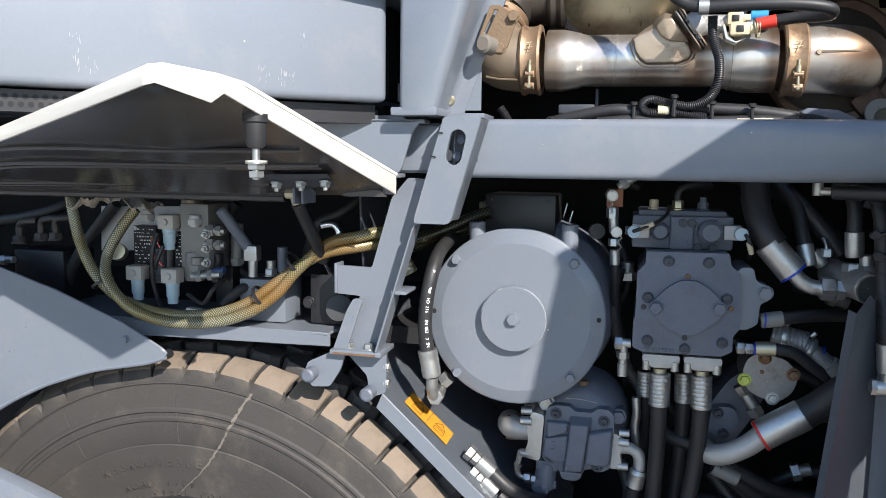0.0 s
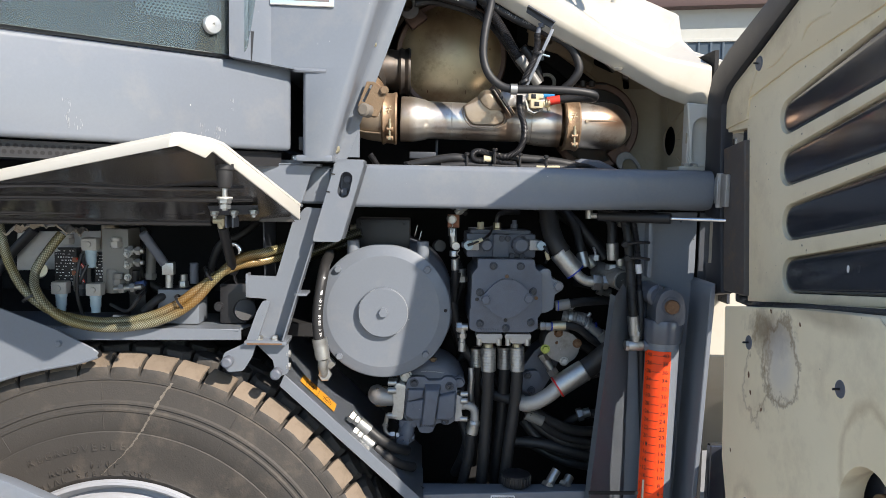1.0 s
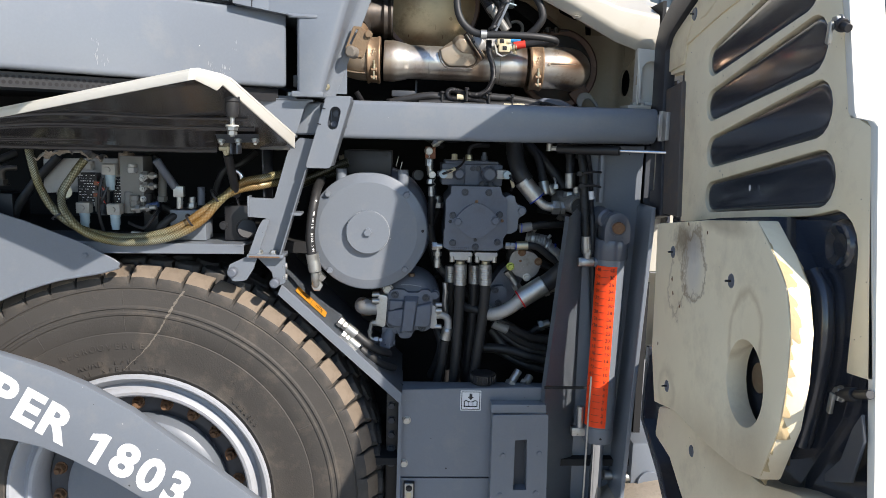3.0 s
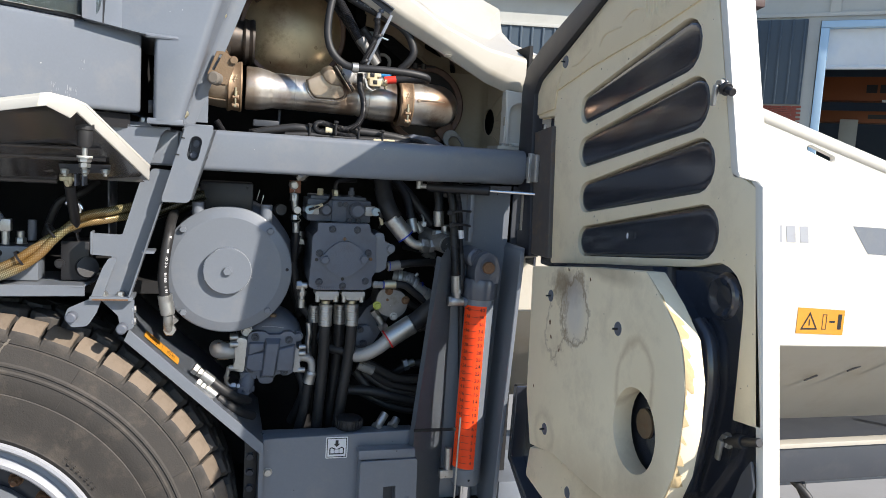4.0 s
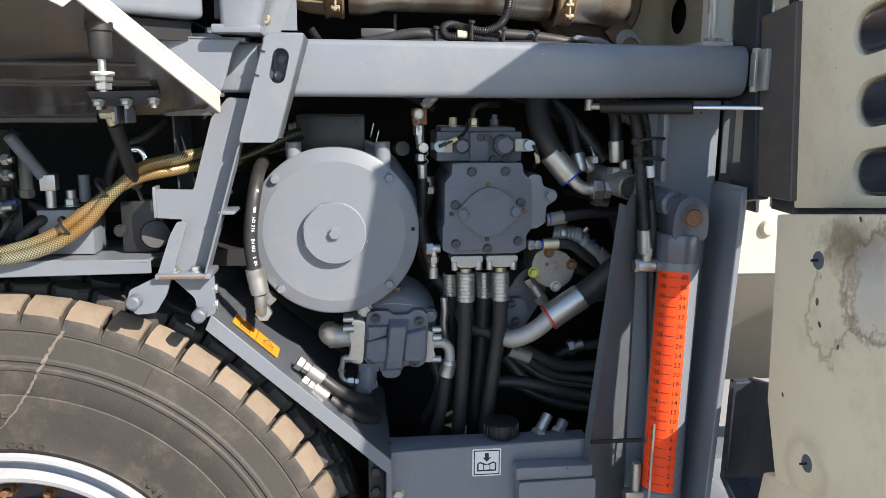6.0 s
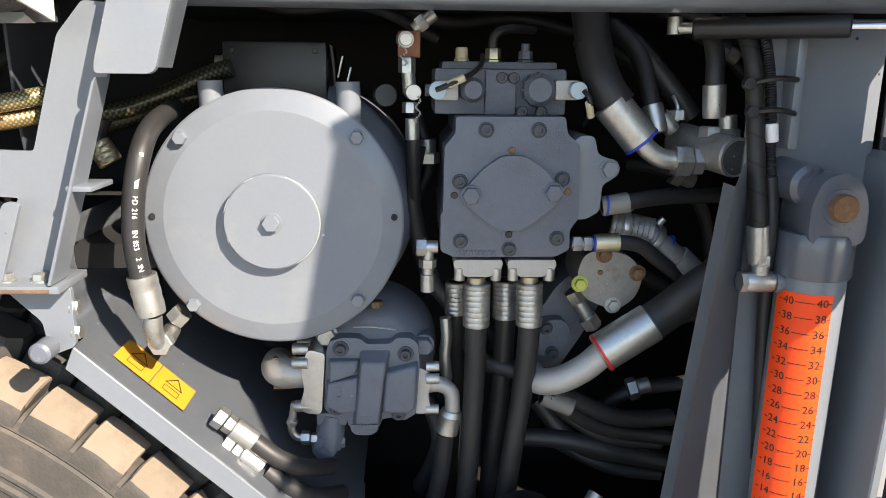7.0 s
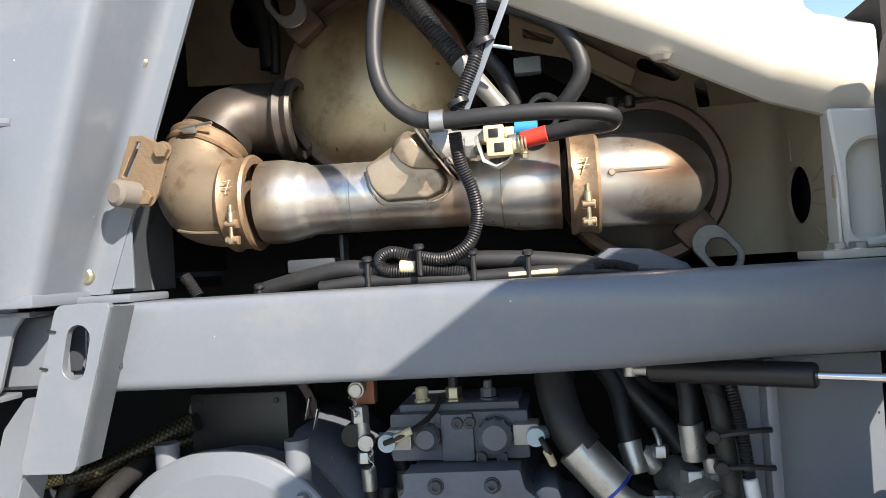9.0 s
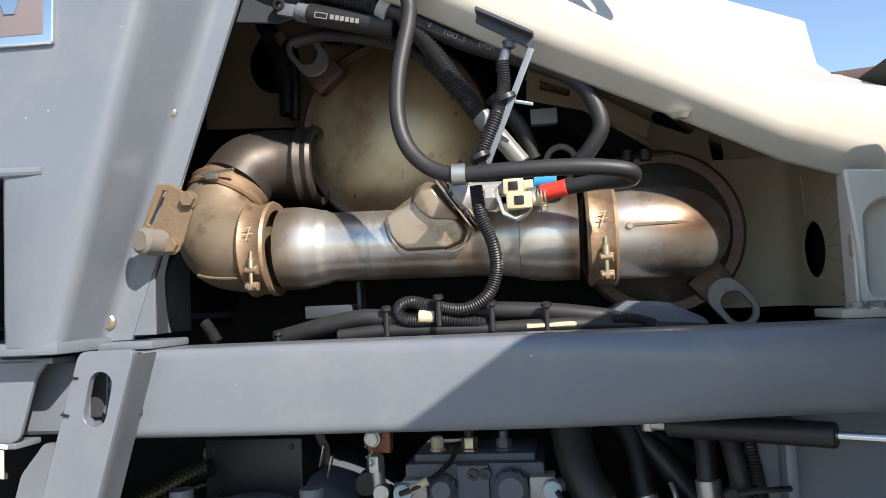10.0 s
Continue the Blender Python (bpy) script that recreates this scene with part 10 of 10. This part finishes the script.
# ---- valve bay above the wheel ----
def valve_bay():
    t = thing("bay_ledge", "grey sheet-metal ledge under the valve bay", "ledge", (-0.5, 0.0, 1.4))
    part("sheet", plate([(-1.2, -0.02), (-0.34, -0.06), (-0.325, 0.0), (-0.325, 0.16), (-1.2, 0.16)], 1.431, 0.005, "z", bevel=0.001), GREY, t)
    part("front_fold", plate([(-1.2, 1.43), (-0.335, 1.431), (-0.335, 1.405), (-1.2, 1.395)], -0.058, 0.005, bevel=0.001), GREY, t)
    # mounting plate and manifolds
    v = thing("valve_manifold", "hydraulic valve manifold with clear-capped solenoids", "valve block", (-0.75, 0.05, 1.43))
    part("mounting_plate", plate([(-0.905, 1.645), (-0.687, 1.65), (-0.69, 1.558), (-0.909, 1.549)], 0.06, 0.005, bevel=0.001), ALU, v, "pale sheet-metal mounting plate")
    part("block", soften(span(((-0.677, 0, 1.66)[0], 0.0, (-0.681, 0, 1.511)[2]), ((-0.614, 0, 1.661)[0], 0.08, (-0.614, 0, 1.659)[2]), 0), 0.003, 2), GREENISH, v)
    rng = random.Random(12)
    for x0, z1, w, hgt in ((-0.797, 1.61, 0.053, 0.093), (-0.702, 1.6, 0.05, 0.086)):
        cd = part("label_plate", plate([(x0, z1), (x0 + w, z1), (x0 + w, z1 - hgt), (x0, z1 - hgt)], 0.016, 0.03, bevel=0.0015), BLACK, v, "black plate with fine white print")
        for r in range(11):
            x = x0 + 0.004
            while x < x0 + w - 0.008:
                wd = rng.choice((0.002, 0.003, 0.005))
                if rng.random() < 0.6:
                    part("print_bar", box((x + wd / 2, 0.0157, z1 - 0.007 - r * 0.0075), (wd, 0.0006, rng.choice((0.0012, 0.002, 0.003))), 0), WHITE, cd)
                x += wd + 0.003
        for cx, cz in ((x0 + 0.006, z1 - 0.005), (x0 + w - 0.006, z1 - hgt + 0.006)):
            part("screw", socket((cx, 0.016, cz), -Y, 0.0045, 0.004), ZINC, cd)
    for p in ((-0.702, 0.0, 1.622), (-0.77, -0.011, 1.518), (-0.6865, -0.017, 1.516)):
        p = Vector(p)
        sl = part("solenoid", soften(box(p, (0.036, 0.03, 0.03), 0), 0.004, 2), SOCKET_GREY, v, "pale grey solenoid socket with a clear blue cap")
        part("boss", join(lathe([(0, -0.004), (0.006, -0.004), (0.007, 0), (0, 0)], p - Y * 0.015, Y, 16), box(p + Vector((0, -0.013, 0.011)), (0.026, 0.006, 0.005), 0.001)), SOCKET_GREY, sl)
        part("cap", lathe([(0, 0), (0.0135, 0), (0.0135, -0.008), (0.0125, -0.009), (0.0125, -0.028), (0.0105, -0.031), (0.0105, -0.042), (0, -0.043)], p - Z * 0.014, Z, 20), CLEAR, sl)
    for p, r in (((-0.668, 0.03, 1.64), 0.02), ((-0.735, 0.025, 1.537), 0.019), ((-0.655, 0.015, 1.536), 0.019)):
        c = Vector(p)
        part("coil", lathe([(0, -0.032), (r, -0.032), (r + 0.001, -0.028), (r + 0.001, 0.022), (r, 0.026), (0.008, 0.026), (0.008, 0.032), (0, 0.032)], c, Z, 24), STEEL_HOT if r > 0.0195 else GREENISH, v, "round metal coil housing")
    for p, q in (((-0.622, 0.0, 1.609), (-0.577, 0.0, 1.607)), ((-0.623, 0.0, 1.58), (-0.578, 0.0, 1.579)), ((-0.641, -0.02, 1.517), (-0.572, -0.03, 1.525))):
        part("fitting", join(rod(p, q, 0.0065), hexagon(Vector(p).lerp(Vector(q), 0.2), Vector(q) - Vector(p), 0.021, 0.012, False), hexagon(Vector(p).lerp(Vector(q), 0.6), Vector(q) - Vector(p), 0.019, 0.01, False)), ZINC, v)
    part("blue_sleeve", rod((-0.601, -0.02, 1.525), (-0.569, -0.02, 1.533), 0.0075), TYRE_BLUE, v)
    part("gauge_plug", rod((-0.82, -0.01, 1.559), (-0.841, 0.03, 1.551), 0.018, n=20), ZINC_Y, v)
    for k, (x, z) in enumerate(((-0.735, 1.58), (-0.737, 1.548))):
        for m, mat in enumerate((TAPE_RED, WHITE, TAPE_RED)):
            part("lead", sweep([(x - 0.008 + 0.005 * m, 0.010, z + 0.002), (x + 0.002 + 0.003 * m, -0.004, z + 0.006 - 0.004 * m), (x + 0.012 + 0.002 * m, -0.002, z - 0.012), (x + 0.01 + 0.003 * m, 0.010, z - 0.024)], 0.0013, 6), mat, v)
        part("lead_plug", box((x - 0.008, 0.01, z + 0.003), (0.014, 0.01, 0.012), 0.002), COPPER, v)
    # more valve bodies, plugs and thin leads behind the cards
    for i, (p, q, m) in enumerate((((-0.578, 0.05, 1.619), (-0.58, 0.05, 1.532), GREENISH), ((-0.763, 0.02, 1.643), (-0.764, 0.02, 1.619), ALU), ((-0.64, -0.005, 1.638), (-0.641, -0.005, 1.614), ALU), ((-0.613, 0.03, 1.557), (-0.614, 0.03, 1.499), BLACK), ((-0.635, -0.008, 1.554), (-0.635, -0.008, 1.524), GREENISH), ((-0.729, 0.01, 1.566), (-0.731, 0.01, 1.496), GREY_DARK))):
        part("cartridge", join(rod(q, p, 0.012, n=18), hexagon(Vector(q) + Z * 0.004, Z, 0.026, 0.012, False)), m, v, "screwed valve cartridge")
    for pts in ([(-0.716, -0.02, 1.6), (-0.722, -0.03, 1.56), (-0.728, -0.02, 1.5), (-0.72, -0.01, 1.45)], [(-0.704, -0.02, 1.575), (-0.714, -0.028, 1.545), (-0.722, -0.02, 1.53)], [(-0.65, -0.02, 1.48), (-0.6, -0.05, 1.47), (-0.572, -0.06, 1.5), (-0.566, -0.03, 1.515)]):
        part("lead", sweep(pts, 0.0045, 8), BLACK, v)
    part("loose_plug", join(box((-0.655, -0.05, 1.445), (0.05, 0.02, 0.014), 0.003, (0, -6, 10)), box((-0.618, -0.05, 1.452), (0.03, 0.018, 0.016), 0.003, (0, 8, 0))), SOCKET_GREY, v)
    for i in range(3):
        p = Vector((-0.613, -0.01, 1.6)) - Z * 0.028 * i
        part("valve_screw", join(hexagon(p, -Y, 0.013, 0.008), rod(p, p - Y * 0.016, 0.004, n=10)), ZINC, v)
    # lever
    lv = thing("hand_lever", "plain steel hand lever on a forked joint", "lever", (-0.519, 0, 1.53))
    part("handle", rod((-0.57, -0.03, 1.653), (-0.528, 0, 1.575), 0.011, n=20, bevel=0.003), GREY_DULL, lv)
    part("fork", join(box((-0.519, 0, 1.566), (0.028, 0.022, 0.03), 0.003), rod((-0.518, 0, 1.558), (-0.519, 0, 1.519), 0.009)), ZINC, lv)
    # grey block on the ledge
    b = thing("distributor_block", "light grey distributor block with screwed plugs", "valve block", (-0.493, 0, 1.453))
    part("block", soften(span(((-0.543, 0, 1.52)[0], -0.01, 1.433), ((-0.446, 0, 1.525)[0], 0.07, (-0.543, 0, 1.516)[2]), 0), 0.003, 2), GREY, b)
    part("plug", join(hexagon((-0.49, 0.02, 1.52), Z, 0.022, 0.014), rod((-0.49, 0.02, 1.52), Vector((-0.49, 0.02, 1.52)) + Z * 0.03, 0.009)), ZINC, b)
    part("plug", join(rod((-0.465, 0.02, 1.528), Vector((-0.465, 0.02, 1.528)) + Z * 0.05, 0.01)), GREY_DULL, b)
    k = thing("black_valve", "black valve body near the strut", "valve block", (-0.37, 0.02, 1.445))
    part("body", join(soften(span(((-0.399, 0, 1.536)[0], 0.0, 1.433), ((-0.333, 0, 1.539)[0], 0.1, (-0.399, 0, 1.531)[2]), 0), 0.006, 2), rod((-0.335, -0.01, 1.469), (-0.347, 0.02, 1.463), 0.026)), BLACK, k)
    part("bolt", hexagon((-0.4, -0.002, 1.475), -Y, 0.018, 0.008), BLACK, k)
    # fittings far left
    f = thing("pipe_fittings", "row of plated pipe elbows on a black block", "fitting", (-1.043, 0.05, 1.549))
    part("block", soften(span(((-1.107, 0.04, 1.541)[0], 0.03, 1.433), ((-0.98, 0.04, 1.547)[0], 0.13, (-1.107, 0.04, 1.548)[2]), 0), 0.006, 2), BLACK, f)
    for x in (36, 74, 100):
        p = {36: (-1.107, 0.05, 1.559), 74: (-1.05, 0.05, 1.567), 100: (-1.013, 0.05, 1.569)}[x]
        q = Vector(p)
        part("elbow", join(hexagon(q, Z, 0.026, 0.016), sweep([q + Z * 0.014, q + Z * 0.035, q + Vector((0.01, 0, 0.046)), q + Vector((0.035, 0.01, 0.048))], 0.0075, 10)), DRUM_DARK, f)
    part("side_fitting", join(rod((-1.134, 0.02, 1.524), (-1.097, 0.02, 1.526), 0.008), hexagon((-1.127, 0.02, 1.524), X, 0.02, 0.012, False)), ZINC, f)
    # blue-black block behind and crumpled wrap
    single("coil_block", soften(span(((-0.637, 0.06, 1.528)[0], 0.06, 1.433), ((-0.596, 0.06, 1.53)[0], 0.12, (-0.637, 0.06, 1.528)[2]), 0), 0.004), BLACK, "dark coil block behind the valves", "valve block")
    bm = bmesh.new()
    bmesh.ops.create_grid(bm, x_segments=34, y_segments=14, size=0.5)
    random.seed(3)
    p = Vector((-0.778, -0.06, 1.669))
    for vv in bm.verts:
        vv.co = p + Vector((vv.co.x * 0.16, vv.co.y * 0.08, -0.006 + random.uniform(-0.004, 0.004) + 0.006 * math.sin(vv.co.x * 23 + vv.co.y * 9) + 0.012 * math.cos(vv.co.x * 5)))
    bmesh.ops.solidify(bm, geom=bm.faces[:], thickness=0.001)
    single("plastic_wrap", bm, WRAP, "crumpled clear plastic wrap round the cables", "plastic wrap")
    # braided supply lines
    y1, y2 = -0.055, -0.03
    hose([(-0.9, -0.04, 1.702), (-0.886, -0.05, 1.646), (-0.867, -0.055, 1.579), (-0.827, -0.06, 1.513), (-0.761, -0.06, 1.465), (-0.667, -0.06, 1.446), (-0.569, -0.06, 1.454), (-0.497, -0.06, 1.48), (-0.441, -0.055, 1.52), (-0.397, -0.05, 1.553), (-0.345, -0.04, 1.579), (-0.286, -0.02, 1.59), (-0.216, 0.04, 1.604)], 0.0108, "greenish braided hose in a clear sheath, tied to its twin", material=BRAID, name="braided_hose", n=20)
    hose([(-0.756, -0.03, 1.648), (-0.783, -0.04, 1.609), (-0.813, -0.045, 1.557), (-0.796, -0.07, 1.51), (-0.744, -0.075, 1.458), (-0.658, -0.075, 1.435), (-0.561, -0.075, 1.441), (-0.491, -0.072, 1.463), (-0.437, -0.065, 1.5), (-0.399, -0.06, 1.544), (-0.343, -0.045, 1.595), (-0.282, -0.03, 1.611), (-0.213, 0.03, 1.627)], 0.0108, "greenish braided hose in a clear sheath with an oily stain", material=BRAID, name="braided_hose", n=20)
    for p, d in (((-0.815, -0.06, 1.502), (0.6, 0, -1)), ((-0.471, -0.062, 1.493), (1, 0, 0.7)), ((-0.406, -0.055, 1.56), (1, 0, 0.7))):
        single("cable_tie", lathe([(0.019, -0.0025), (0.0225, -0.0025), (0.0225, 0.0025), (0.019, 0.0025)], p, d, 18), BLACK, "black cable tie round the braided hoses", "cable tie", "cable ties")
    for pts, r in (([(-0.853, 0.04, 1.653), (-0.927, 0.05, 1.578), (-0.98, 0.05, 1.502), (-1.003, 0.06, 1.424)], 0.012), ([(-0.605, 0.1, 1.656), (-0.632, 0.1, 1.608), (-0.608, 0.1, 1.525), (-0.504, 0.1, 1.469)], 0.012), ([(-0.329, 0.1, 1.675), (-0.37, 0.08, 1.641), (-0.419, 0.08, 1.616), (-0.453, 0.1, 1.531)], 0.01), ([(-0.574, -0.02, 1.463), (-0.536, -0.01, 1.497), (-0.505, 0.05, 1.501)], 0.01), ([(-1.186, 0.08, 1.605), (-1.116, 0.07, 1.614), (-1.049, 0.08, 1.631), (-1.008, 0.12, 1.655)], 0.012)):
        hose(pts, r, "black hose in the shade of the valve bay")
    single("chrome_bend", sweep([(-0.398, 0.06, 1.619), (-0.374, 0.06, 1.622), (-0.362, 0.06, 1.606), (-0.365, 0.06, 1.586)], 0.008, 12), CHROME, "bright bent chrome pipe in the valve bay", "pipe", "hose fittings")
    single("bay_post", plate([(-0.02, 1.73), (0.13, 1.73), (0.13, 1.5), (0.012, 1.5), (-0.012, 1.6)], -0.292, 0.004, "x", bevel=0.001), GREY_DARK, "dark upright sheet behind the strut", "post")


valve_bay()
